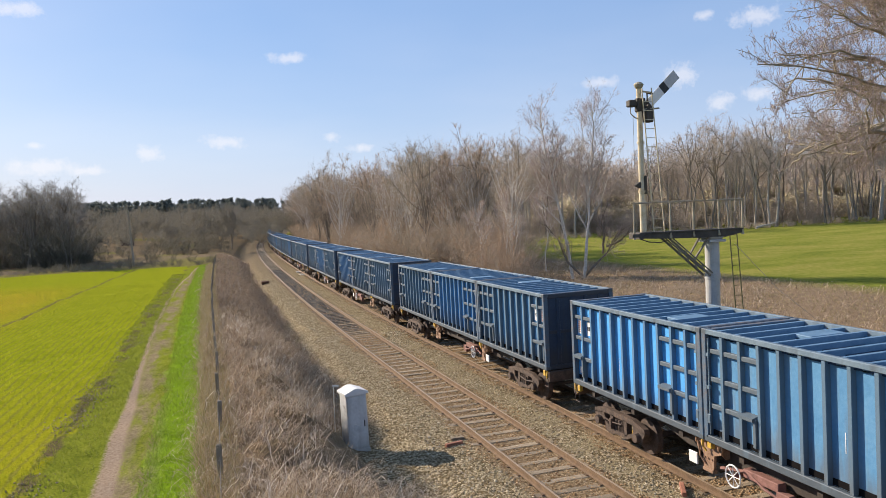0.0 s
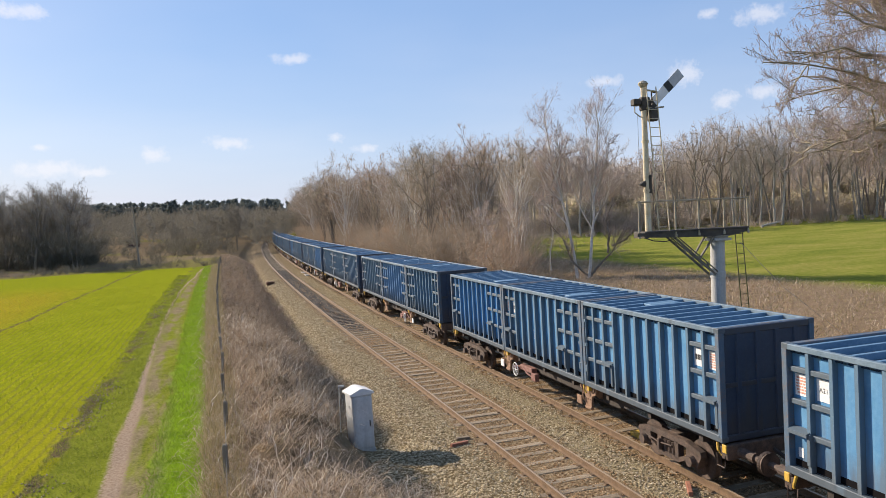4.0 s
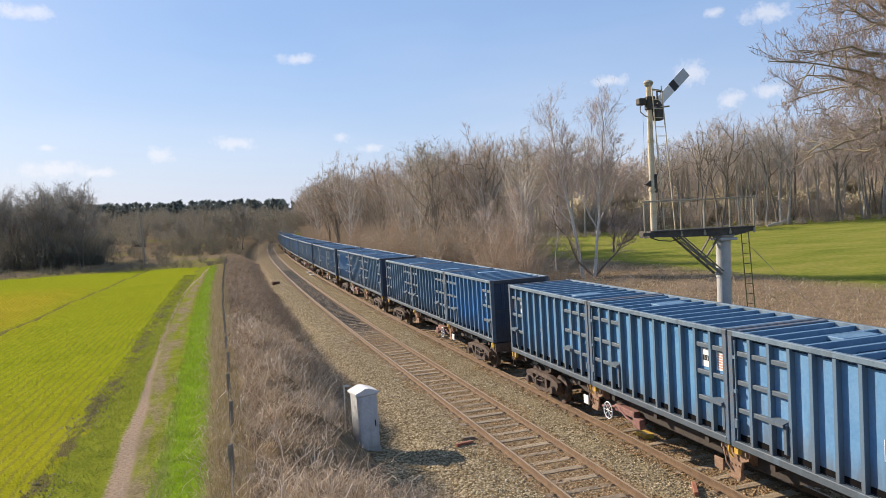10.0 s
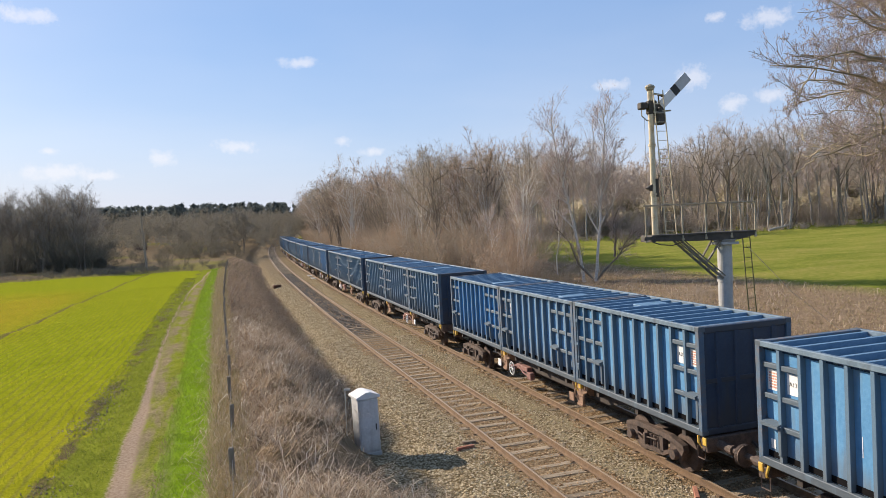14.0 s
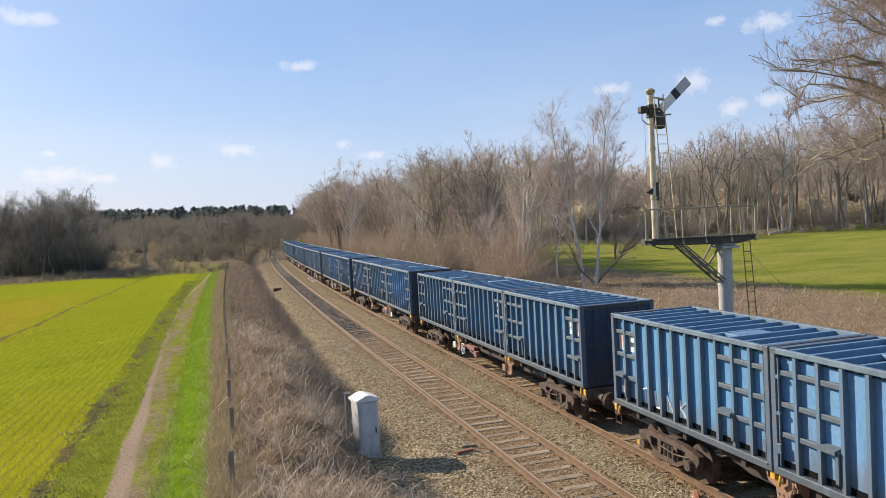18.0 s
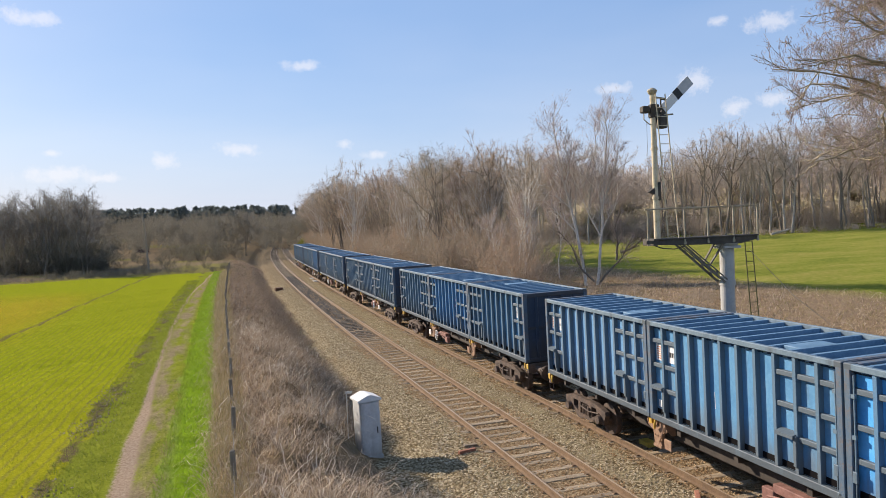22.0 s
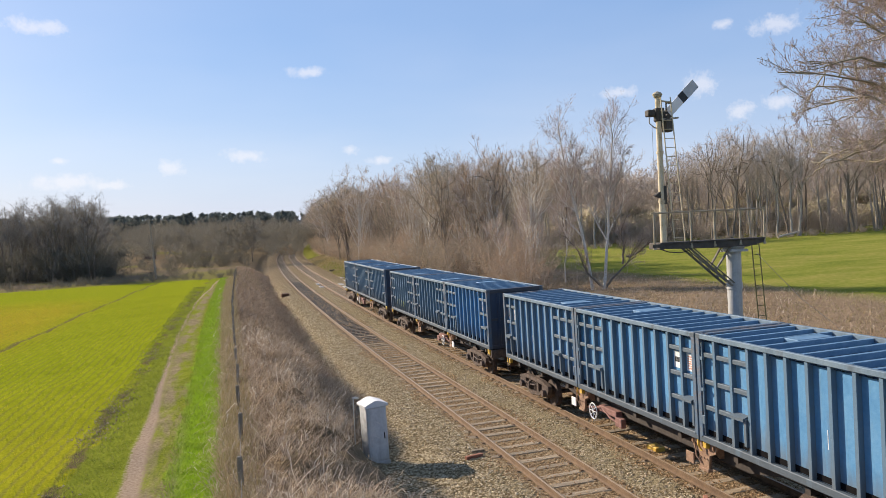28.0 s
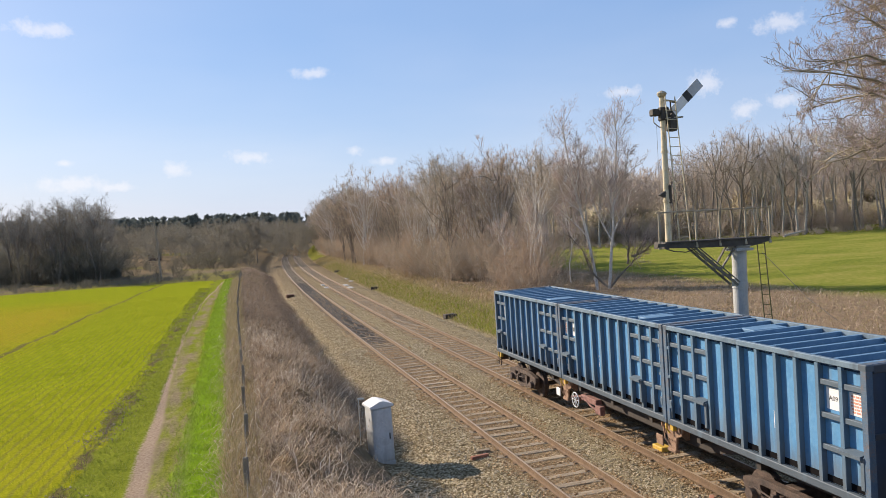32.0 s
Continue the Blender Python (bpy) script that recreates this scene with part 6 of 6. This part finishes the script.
# the great oak whose boughs hang in from the side
def oak(seed):
    """A broad oak: heavy curved boughs that fork again and again into an open net of twigs."""
    rng = np.random.default_rng(seed)
    wood, twigs = Sprigs(), Sprigs()
    z = np.linspace(0, 1, 8)[:, None]
    tr = np.array([[0, 0, -0.5]]) + np.array([0.3, -0.3, 13.5]) * z + np.cumsum(rng.normal(size=(8, 3)) * np.array([0.12, 0.12, 0]), 0)
    wood.stems(tr[None], 0.52, 0.16, 9)
    n, k = 58, 9
    a = np.arange(n) * 2.39996 + rng.normal(size=n) * 0.2
    u = np.linspace(0.59, 1.0, n)
    foot = np.stack([np.interp(u, z[:, 0], tr[:, i]) for i in range(3)], -1)
    slope = -0.12 + 1.4 * (u - 0.59) / 0.41 + rng.normal(size=n) * 0.16
    way = unit(np.stack([np.cos(a), np.sin(a), slope], -1))
    reach = rng.uniform(4.6, 5.8, n)
    v = np.linspace(0, 1, k)[None, :, None]
    bow = np.array([0, 0, 1.0]) * rng.uniform(-1.3, 1.3, n)[:, None] + np.stack([-np.sin(a), np.cos(a), 0 * a], -1) * rng.normal(size=n)[:, None] * 1.1
    lim = foot[:, None] + way[:, None] * reach[:, None, None] * v + bow[:, None] * (v * (1 - v) * 2.2) + np.cumsum(rng.normal(size=(n, k, 3)) * 0.1, 1)
    wood.stems(lim, rng.uniform(0.06, 0.115, n), 0.018, 6)

    def fork(parents, per, lo, length, spread, k, kink, bend):
        kids = grow(rng, parents, None, per, lo, 1.0, length, spread, 0.06, k, bend)
        kids[:, 1:] += np.cumsum(rng.normal(size=kids[:, 1:].shape) * kink, 1)
        return kids

    bough = fork(lim, 9, 0.2, 0.46, 0.95, 7, 0.06, 0.4)
    wood.stems(bough, 0.028, 0.009, 4)
    branch = fork(bough, 8, 0.2, 0.50, 1.0, 5, 0.035, 0.35)
    wood.stems(branch, 0.0115, 0.006, 3)
    twig = fork(branch, 8, 0.2, 0.55, 1.1, 4, 0.02, 0.3)
    twigs.stems(twig, 0.0068, 0.0042, 2)
    tip = fork(twig, 4, 0.3, 0.55, 1.1, 2, 0.01, 0.2)
    twigs.stems(tip, 0.0046, 0.0034, 2)
    return wood.mesh("trunk", OAKBARK), twigs.mesh("crown", TW_OAK)


OAK = oak(501)
plant_tree("oak_tree", OAK, 18.3, 27.5, 35, 1.0, "spreading bare oak with lichened boughs beside the meadow", "")
# trees and scrub beyond the corn field
LEFTW = [crown_tree(600 + i, 12.2, 0.15, BARK, TW_LEFT, 0.35, 0.27, 8 if i % 2 else 12, 1 + i % 2, 0.016, 0.9) for i in range(4)]
for i in range(56):
    u = prng.random()
    y = 92 + 34 * prng.random()
    x = -(0.47 + 0.36 * u) * y
    plant_tree("bare_tree", LEFTW[i % 4], x, y, prng.uniform(0, 360), prng.uniform(0.8, 1.12), "bare grey tree beyond the corn field", "trees beyond the field")
FIELD_SCRUB = []
for i in range(330):
    u = prng.random()
    x, y = -24 - 95 * u, 96 + 10 * u + 100 * prng.random() ** 1.3
    if -31 < x and y < 118 or along(x, y)[1] > -9.5:
        continue
    FIELD_SCRUB.append((x, y, prng.uniform(0.45, 1.0) * (1.0 if x < -0.62 * y else 0.85 if y > 128 and not 0.37 < -x / y < 0.44 else 0.38), prng.uniform(0, 6.28), prng.randrange(2)))
for i in range(110):
    u = prng.random()
    y = 93 + 30 * prng.random()
    FIELD_SCRUB.append((-(0.47 + 0.38 * u) * y, y, prng.uniform(0.8, 1.35), prng.uniform(0, 6.28), prng.randrange(2)))


def far_wood(name, protos, places, label):
    """Many far trees as one object."""
    V, T, n = [], [], 0
    for (x, y, k, a, m) in places:
        me = protos[m]
        co = np.empty(len(me.vertices) * 3, np.float32)
        me.vertices.foreach_get("co", co)
        tr = np.empty(len(me.loops), np.int32)
        me.loops.foreach_get("vertex_index", tr)
        co = co.reshape(-1, 3) * k
        c, s = math.cos(a), math.sin(a)
        co = np.stack([co[:, 0] * c - co[:, 1] * s + x, co[:, 0] * s + co[:, 1] * c + y, co[:, 2] + ground_at(x, y)], -1)
        V.append(co)
        T.append(tr.reshape(-1, 3) + n)
        n += len(co)
    me = fast_mesh(name, np.concatenate(V), np.concatenate(T), protos[0].materials[0])
    tagged(new(name, me), label, "wood", kind="stuff")


def arc_places(n, d0, d1, a0, a1, k0, k1, kinds):
    out = []
    for i in range(n):
        d, a = prng.uniform(d0, d1), radians(prng.uniform(a0, a1))
        out.append((-d * math.sin(a), d * math.cos(a), prng.uniform(k0, k1), prng.uniform(0, 6.28), prng.randrange(kinds)))
    return out


plant_tree("bare_tree", LEFTW[1], -45.2, 167.5, 40, 0.95, "dark lone bare tree beside the far bend of the line", "trees beyond the field")
TW_LOW = leafy("dark_olive_scrub_twigs", [(0.115, 0.105, 0.08), (0.17, 0.155, 0.12), (0.22, 0.20, 0.16), (0.15, 0.15, 0.10)], 0.9, 0.3)
LOW = [shrub(220 + i, 5.0, 13, TW_LOW, 0.026, 1.5) for i in range(2)]
for i in range(230):
    lat = -9.5 - 75 * prng.random()
    x, y = (float(v) for v in spot(97.5 + 0.2 * lat + 1.5 + 7.0 * prng.random() ** 2, lat))
    FIELD_SCRUB.append((x, y, prng.uniform(0.07, 0.26), prng.uniform(0, 6.28), prng.randrange(2)))
far_wood("field_scrub", LOW, FIELD_SCRUB, "low leafless olive-grey scrub beyond the corn field")
BANK_SCRUB = []
for i in range(150):
    s, lat = 50 + 110 * prng.random() ** 1.1, prng.uniform(9.5, 24)
    BANK_SCRUB.append((*map(float, spot(s, lat)), prng.uniform(0.8, 1.5) * (0.7 if s < 62 else 1.0), prng.uniform(0, 6.28), prng.randrange(2)))
BANK_SCRUB = [b for b in BANK_SCRUB if b[0] < 0.135 * b[1]]
for i in range(70):
    BANK_SCRUB.append((*map(float, spot(prng.uniform(38, 64), prng.uniform(8, 20))), prng.uniform(0.1, 0.24), prng.uniform(0, 6.28), prng.randrange(2)))
far_wood("bank_scrub", [shrub(240 + i, 5.0, 13, TW_BROWN, 0.02, 1.15) for i in range(2)], BANK_SCRUB, "dense leafless brown scrub under the trees on the bank")
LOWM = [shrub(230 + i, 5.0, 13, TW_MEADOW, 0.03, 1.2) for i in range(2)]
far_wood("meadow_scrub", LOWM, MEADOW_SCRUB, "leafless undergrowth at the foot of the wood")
PINES = [conifer(700 + i, 15.0, PINE) for i in range(3)]
far_wood("pine_wood", PINES, arc_places(480, 425, 475, 8.5, 46, 0.95, 1.07, 3), "dark pine wood on the far ridge")
FAR = [crown_tree(800 + i, 13.0, 0.2, TW_FAR, TW_FAR, 0.05, 0.34, 12, 1, 0.09, 0.7)[1] for i in range(2)]
far_wood("far_bare_wood", FAR, arc_places(160, 165, 440, 11.5, 18.5, 0.4, 0.8, 2) + arc_places(330, 150, 420, 17, 44, 0.3, 0.6, 2) + arc_places(260, 240, 415, 9, 30, 0.65, 0.95, 2), "distant bare brown wood below the ridge")
FARR = [bare_tree(820 + i, 13.0, 0.2, 14, 0.06, 1.3, TW_BROWN, TW_BROWN, 0.6, 0.11)[1] for i in range(2)]
far_wood("far_bank_wood", FARR, [(*map(float, spot(s, prng.uniform(9, 26))), prng.uniform(0.8, 1.2), prng.uniform(0, 6.28), prng.randrange(2)) for s in np.linspace(300, 620, 70)] + [(*map(float, spot(s, -prng.uniform(13, 30))), prng.uniform(0.4, 0.8), prng.uniform(0, 6.28), prng.randrange(2)) for s in np.linspace(260, 600, 30)], "distant bare trees on both sides of the line")
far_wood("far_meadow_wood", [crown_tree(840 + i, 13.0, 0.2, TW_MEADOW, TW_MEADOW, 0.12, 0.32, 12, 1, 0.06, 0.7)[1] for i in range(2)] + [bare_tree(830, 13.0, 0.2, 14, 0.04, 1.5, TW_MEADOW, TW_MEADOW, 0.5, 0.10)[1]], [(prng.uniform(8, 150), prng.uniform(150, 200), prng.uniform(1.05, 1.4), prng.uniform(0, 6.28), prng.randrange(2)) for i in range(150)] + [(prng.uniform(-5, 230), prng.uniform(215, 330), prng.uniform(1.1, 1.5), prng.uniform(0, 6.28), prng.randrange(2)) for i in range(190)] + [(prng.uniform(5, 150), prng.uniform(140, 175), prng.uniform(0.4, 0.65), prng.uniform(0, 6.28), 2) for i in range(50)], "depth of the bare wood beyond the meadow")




def bush(seed, mat):
    """A dense low evergreen mass: many broad leaves in an uneven dome."""
    rng = np.random.default_rng(seed)
    n = 2600
    d = unit(rng.normal(size=(n, 3)))
    d[:, 2] = np.abs(d[:, 2])
    lump = 0.75 + 0.25 * np.sin(3 * d[:, 0] + seed) * np.cos(4 * d[:, 1] + 2 * seed)
    p = d * np.array([2.6, 2.6, 3.6]) * (lump * rng.uniform(0.35, 1.0, n) ** 0.5)[:, None]
    sp = Sprigs()
    sp.spikes(p, unit(rng.normal(size=(n, 3)) + np.array([0, 0, 0.3])), rng.uniform(0.3, 0.8, n), 0.075, rng)
    return sp.mesh("bush", mat)


DEEP = leafy("brown_green_undergrowth", [(0.42, 0.36, 0.26), (0.52, 0.45, 0.34), (0.45, 0.42, 0.26), (0.57, 0.49, 0.38)], 0.8, 0.7)
far_wood("wood_undergrowth", [bush(900 + i, DEEP) for i in range(3)], [(prng.uniform(-8, 160), 142 + 70 * prng.random() ** 1.5, prng.uniform(0.7, 1.9), prng.uniform(0, 6.28), prng.randrange(3)) for i in range(230)] + [(prng.uniform(-20, 210), prng.uniform(195, 250), prng.uniform(2.6, 4.2), prng.uniform(0, 6.28), prng.randrange(3)) for i in range(120)], "dense brown-green undergrowth deep in the wood")


LEFTGREEN = leafy("olive_grey_undergrowth", [(0.085, 0.09, 0.062), (0.125, 0.125, 0.09), (0.15, 0.145, 0.11), (0.11, 0.12, 0.075)], 0.8, 0.35)
far_wood("field_undergrowth", [bush(910 + i, LEFTGREEN) for i in range(2)], [(-(0.47 + 0.4 * prng.random()) * y, y, prng.uniform(0.5, 1.15), prng.uniform(0, 6.28), prng.randrange(2)) for y in np.linspace(99, 132, 90)], "dark olive-grey undergrowth below the trees beyond the field")


# ---- low growth ----
def scatter(rng, n, s0, s1, l0, l1, bias=1.0):
    s = s0 + (s1 - s0) * rng.random(n) ** bias
    lat = rng.uniform(l0, l1, n)
    return s, lat


def blades(name, seed, n, s0, s1, l0, l1, h0, h1, width, mat, label, cat, lean=0.5, bias=1.5, keep=None, grow_far=0.02):
    rng = np.random.default_rng(seed)
    s, lat = scatter(rng, n, s0, s1, l0, l1, bias)
    if keep is not None:
        ok = keep(s, lat, rng)
        s, lat = s[ok], lat[ok]
    x, y = spot(s, lat)
    p = np.stack([x, y, ground_z(s, lat) - 0.01], -1)
    d = unit(np.stack([rng.normal(size=len(s)) * lean, rng.normal(size=len(s)) * lean, np.ones(len(s))], -1))
    sp = Sprigs()
    sp.spikes(p, d, rng.uniform(h0, h1, len(s)), width * (1 + grow_far * np.maximum(s - 12, 0)), rng)
    tagged(new(name, sp.mesh(name, mat)), label, cat, kind="stuff")


def arcs(name, seed, n, s0, s1, l0, l1, h0, h1, reach, r, k, mat, label, bias=1.6, keep=None, sides=2):
    """Arching stems that rise and fall over again."""
    rng = np.random.default_rng(seed)
    s, lat = scatter(rng, n, s0, s1, l0, l1, bias)
    if keep is not None:
        ok = keep(s, lat, rng)
        s, lat = s[ok], lat[ok]
    m = len(s)
    x, y = spot(s, lat)
    a = rng.uniform(0, 2 * math.pi, m)
    L, Hh = reach * rng.uniform(0.4, 1.2, m), rng.uniform(h0, h1, m)
    u = np.linspace(0, 1, k)[None, :]
    px = x[:, None] + np.cos(a)[:, None] * L[:, None] * u + np.cumsum(rng.normal(size=(m, k)), 1) * 0.075
    py = y[:, None] + np.sin(a)[:, None] * L[:, None] * u + np.cumsum(rng.normal(size=(m, k)), 1) * 0.075
    end = rng.uniform(0.62, 1.0, m)[:, None]
    pz = ground_z(s, lat)[:, None] - 0.03 + Hh[:, None] * np.sin(u * math.pi * end) ** 0.8 + rng.normal(size=(m, k)) * 0.03
    sp = Sprigs()
    sp.stems(np.stack([px, py, pz], -1), r * (1 + 0.02 * np.maximum(s - 12, 0)), r * 0.4 * (1 + 0.02 * np.maximum(s - 12, 0)), sides)
    tagged(new(name, sp.mesh(name, mat)), label, "brambles", kind="stuff")


clear = lambda s, lat, rng: ~((s > 17.5) & (s < 26) & (np.abs(lat + 7.55 + (24.65 - s) * 0.165) < 0.75)) & ~((s > 20.6) & (s < 25.6) & (lat > -8.5 + 0.1 * np.abs(s - 24))) & (lat < -7.1 - 0.25 * np.sin(s * 0.9) - 0.3 * rng.random(len(s)) + 0.012 * np.minimum(s, 70) + 0.75 * (1 - smooth(s, 15, 21.5)))
arcs("bramble_thicket", 11, 27000, 7, 38, -11.65, -5.7, 0.08, 0.45, 0.8, 0.0065, 6, BRAMBLE, "tangle of dry arching bramble stems on the bank", 1.5, clear)
arcs("bramble_thicket_middle", 24, 11000, 28, 75, -11.65, -6.5, 0.1, 0.45, 0.8, 0.009, 5, BRAMBLE_MID, "brown brambles along the middle of the bank", 1.2, clear)
arcs("bramble_thicket_far", 12, 9000, 50, 130, -11.2, -6.6, 0.08, 0.34, 0.8, 0.010, 4, BRAMBLE_FAR, "dry brambles on the far stretch of the bank", 1.2, clear)
arcs("bank_foot_bramble", 26, 6500, 26.5, 80, -8.9, -7.0, 0.04, 0.3, 0.7, 0.009, 5, BRAMBLE_MID, "low brown brambles at the foot of the bank", 1.3)
arcs("bramble_stems", 21, 1300, 7, 42, -11.0, -6.6, 0.2, 0.7, 1.1, 0.008, 9, PALE, "long pale arching bramble stems", 1.5, clear)
blades("dead_stalks", 25, 150, 24.2, 27.2, -9.1, -8.2, 0.5, 1.05, 0.006, PALE, "pale upright dead stalks beside the cabinet", "weeds", 0.22, 1.0)
blades("dry_bank_grass", 13, 7000, 7, 100, -11.7, -6.8, 0.12, 0.42, 0.006, STRAW, "dry straw-coloured grass among the brambles", "grass", 0.8, 1.6, clear)
blades("fence_foot_grass", 23, 15000, 8, 90, -11.75, -10.95, 0.3, 0.72, 0.007, STRAW, "dry tussocks round the fence posts", "grass", 0.45, 1.6)
blades("lush_grass", 14, 42000, 8, 95, -12.75, -11.6, 0.05, 0.16, 0.006, GRASS, "lush bright green grass strip beside the fence", "grass", 0.7, 1.7)
blades("path_side_grass", 15, 34000, 8, 80, -14.9, -12.5, 0.03, 0.13, 0.007, VERGE, "short worn grass beside the path", "grass", 0.7, 1.6, lambda s, l, r: (np.abs(l + 13.3) > 0.38) & ~((np.abs(l + 12.8) < 0.4) & (r.random(len(s)) < 0.6)))
blades("young_corn", 16, 60000, 8, 70, -34, -14.8, 0.05, 0.13, 0.006, CORN, "young green corn in drilled rows", "crop", 0.5, 1.7, lambda s, l, r: -np.cos(22.0 * (l - 0.037 * s)) < 0.45)
blades("bank_foot_grass", 17, 26000, 28, 190, 3.4, 9.0, 0.12, 0.5, 0.012, STRAW, "tussocky yellow-green grass at the foot of the bank", "grass", 0.6, 1.3)
blades("bank_foot_green", 19, 9000, 28, 150, 3.6, 6.0, 0.08, 0.28, 0.014, VERGE, "greener tufts at the foot of the bank", "grass", 0.6, 1.2)
blades("rough_dry_grass", 18, 40000, 8, 70, 5.0, 25.0, 0.04, 0.17, 0.014, STRAW, "rough dry grass and stalks between the line and the meadow", "grass", 0.5, 1.1)
arcs("dry_weeds", 20, 6000, 8, 70, 6.0, 24.0, 0.08, 0.4, 0.8, 0.010, 4, BRAMBLE, "dry brambles between the line and the meadow", 1.1)


def ballast(seed, n, s0, s1, l0, l1, size, bias):
    rng = np.random.default_rng(seed)
    s, lat = scatter(rng, n, s0, s1, l0, l1, bias)
    edge = -7.0 - 0.25 * np.sin(s * 0.9) + 0.012 * np.minimum(s, 70) + 0.5 * (1 - smooth(s, 15, 21.5))
    ok = (lat > edge - 0.4 * rng.random(n)) & (np.abs(np.abs(lat) - 0.7525) > 0.08) & (np.abs(np.abs(lat + SIX) - 0.7525) > 0.08)
    s, lat = s[ok], lat[ok]
    n = len(s)
    x, y = spot(s, lat)
    base = np.array([[1, 0, 0], [-1, 0, 0], [0, 1, 0], [0, -1, 0], [0, 0, 1], [0, 0, -1]], float)
    v = base[None] * rng.uniform(0.55, 1.2, (n, 6, 1)) + rng.normal(size=(n, 6, 3)) * 0.22
    w = rng.uniform(0, 6.28, n)
    c, q = np.cos(w)[:, None], np.sin(w)[:, None]
    v = np.stack([v[..., 0] * c - v[..., 1] * q, v[..., 0] * q + v[..., 1] * c, v[..., 2] * 0.75], -1) * (size * rng.uniform(0.6, 1.25, n))[:, None, None]
    v += np.stack([x, y, ground_z(s, lat) + rng.uniform(-0.015, 0.015, n)], -1)[:, None]
    f = np.array([[4, 0, 2], [4, 2, 1], [4, 1, 3], [4, 3, 0], [5, 2, 0], [5, 1, 2], [5, 3, 1], [5, 0, 3]])
    t = (np.arange(n) * 6)[:, None, None] + f[None]
    return v.reshape(-1, 3), t.reshape(-1, 3)


def keep_stones(v, t, near):
    """Stones whose middle lies where near(lat) holds, renumbered."""
    c = v.reshape(-1, 6, 3).mean(1)
    i = np.clip(np.searchsorted(LINE_Y, c[:, 1]), 1, len(LINE_Y) - 1)
    lat = (c[:, 0] - LINE_X[i]) * np.cos(_h[i]) + (c[:, 1] - LINE_Y[i]) * np.sin(_h[i])
    i = np.clip(np.searchsorted(LINE_Y, c[:, 1] - lat * np.sin(_h[i])), 1, len(LINE_Y) - 1)
    lat = (c[:, 0] - LINE_X[i]) * np.cos(_h[i]) + (c[:, 1] - LINE_Y[i]) * np.sin(_h[i])
    ok = near(lat + 0.25 * np.sin(c[:, 1] * 0.7) + 0.15 * np.sin(c[:, 1] * 2.3))
    return v.reshape(-1, 6, 3)[ok].reshape(-1, 3), t[:8 * int(ok.sum())]


v1, t1 = ballast(31, 62000, 8, 44, -7.4, 3.3, 0.034, 1.4)
v2, t2 = ballast(32, 9000, 40, 90, -7.4, 3.3, 0.05, 1.2)
v1, t1 = np.concatenate([v1, v2]), np.concatenate([t1, t2 + len(v1)])
rail_gap = lambda lat: np.minimum(np.abs(lat), np.abs(lat + SIX))
for name, near, mt, label in (("rusty_ballast_stones", lambda l: rail_gap(l) < 1.15, STONE_RUST, "rust-stained ballast stones between and beside the rails"),
                              ("mossy_ballast_stones", lambda l: (rail_gap(l) >= 1.15) & (l > -4.6), STONE_MOSS, "yellowish mossy ballast stones between the lines"),
                              ("ballast_stones", lambda l: (rail_gap(l) >= 1.15) & (l <= -4.6), STONE, "loose pale brown and grey ballast stones on the shoulder")):
    tagged(new(name, fast_mesh(name, *keep_stones(v1, t1, near), mt)), label, "ballast", kind="stuff")


def clods(seed, n):
    """Lumps of turned soil along the edge of the field."""
    rng = np.random.default_rng(seed)
    s = 10 + 70 * rng.random(n) ** 1.9
    lat = -14.85 + 0.012 * (s - 14) + rng.normal(size=n) * 0.24
    ok = np.sin(s * 0.55) + 0.6 * np.sin(s * 1.37 + 1) + 0.5 * rng.normal(size=n) > 0.1
    s, lat = s[ok], lat[ok]
    n = len(s)
    x, y = spot(s, lat)
    v = np.array([[1, 0, 0], [-1, 0, 0], [0, 1, 0], [0, -1, 0], [0, 0, 1], [0, 0, -1]], float)[None] * rng.uniform(0.5, 1.2, (n, 6, 1)) + rng.normal(size=(n, 6, 3)) * 0.25
    v = v * (rng.uniform(0.008, 0.03, n))[:, None, None] + np.stack([x, y, ground_z(s, lat) + 0.012], -1)[:, None]
    f = np.array([[4, 0, 2], [4, 2, 1], [4, 1, 3], [4, 3, 0], [5, 2, 0], [5, 1, 2], [5, 3, 1], [5, 0, 3]])
    return v.reshape(-1, 3), ((np.arange(n) * 6)[:, None, None] + f[None]).reshape(-1, 3)


SOIL = leafy("turned_soil", [(0.17, 0.135, 0.085), (0.27, 0.22, 0.145), (0.37, 0.31, 0.215)], 0.95, 0)
tagged(new("soil_clods", fast_mesh("soil_clods", *clods(61, 7000), SOIL)), "dark turned clods of soil along the field edge", "soil", kind="stuff")


def motions():
    """The train draws past, gaining speed."""
    times = [min(32.0, i * 1.0) for i in range(33)]
    spin = [min(32.0, i * 0.0666667) for i in range(481)]
    turn = [(t, math.degrees(travelled(t) / 0.46)) for t in spin]
    for n, w, load in TRAIN:
        rows = [(t, track_pose(24.594 + 9.15 + WAGON_PITCH * n - travelled(t), 6.9)) for t in times]
        walk(w, [(t, p @ pose(0, 0, 0, 0, 0, 180 * (n % 2))) for t, p in rows])
        for c, m in load:
            walk(c, [(t, p @ m) for t, p in rows])
        for b in w.children:
            for ws in b.children:
                if ws.name.startswith("wheelset"):
                    home = ws.matrix_basis.to_translation()
                    walk(ws, [(t, pose(*home, (a if n % 2 == 0 else -a) % 360)) for t, a in turn])


motions()
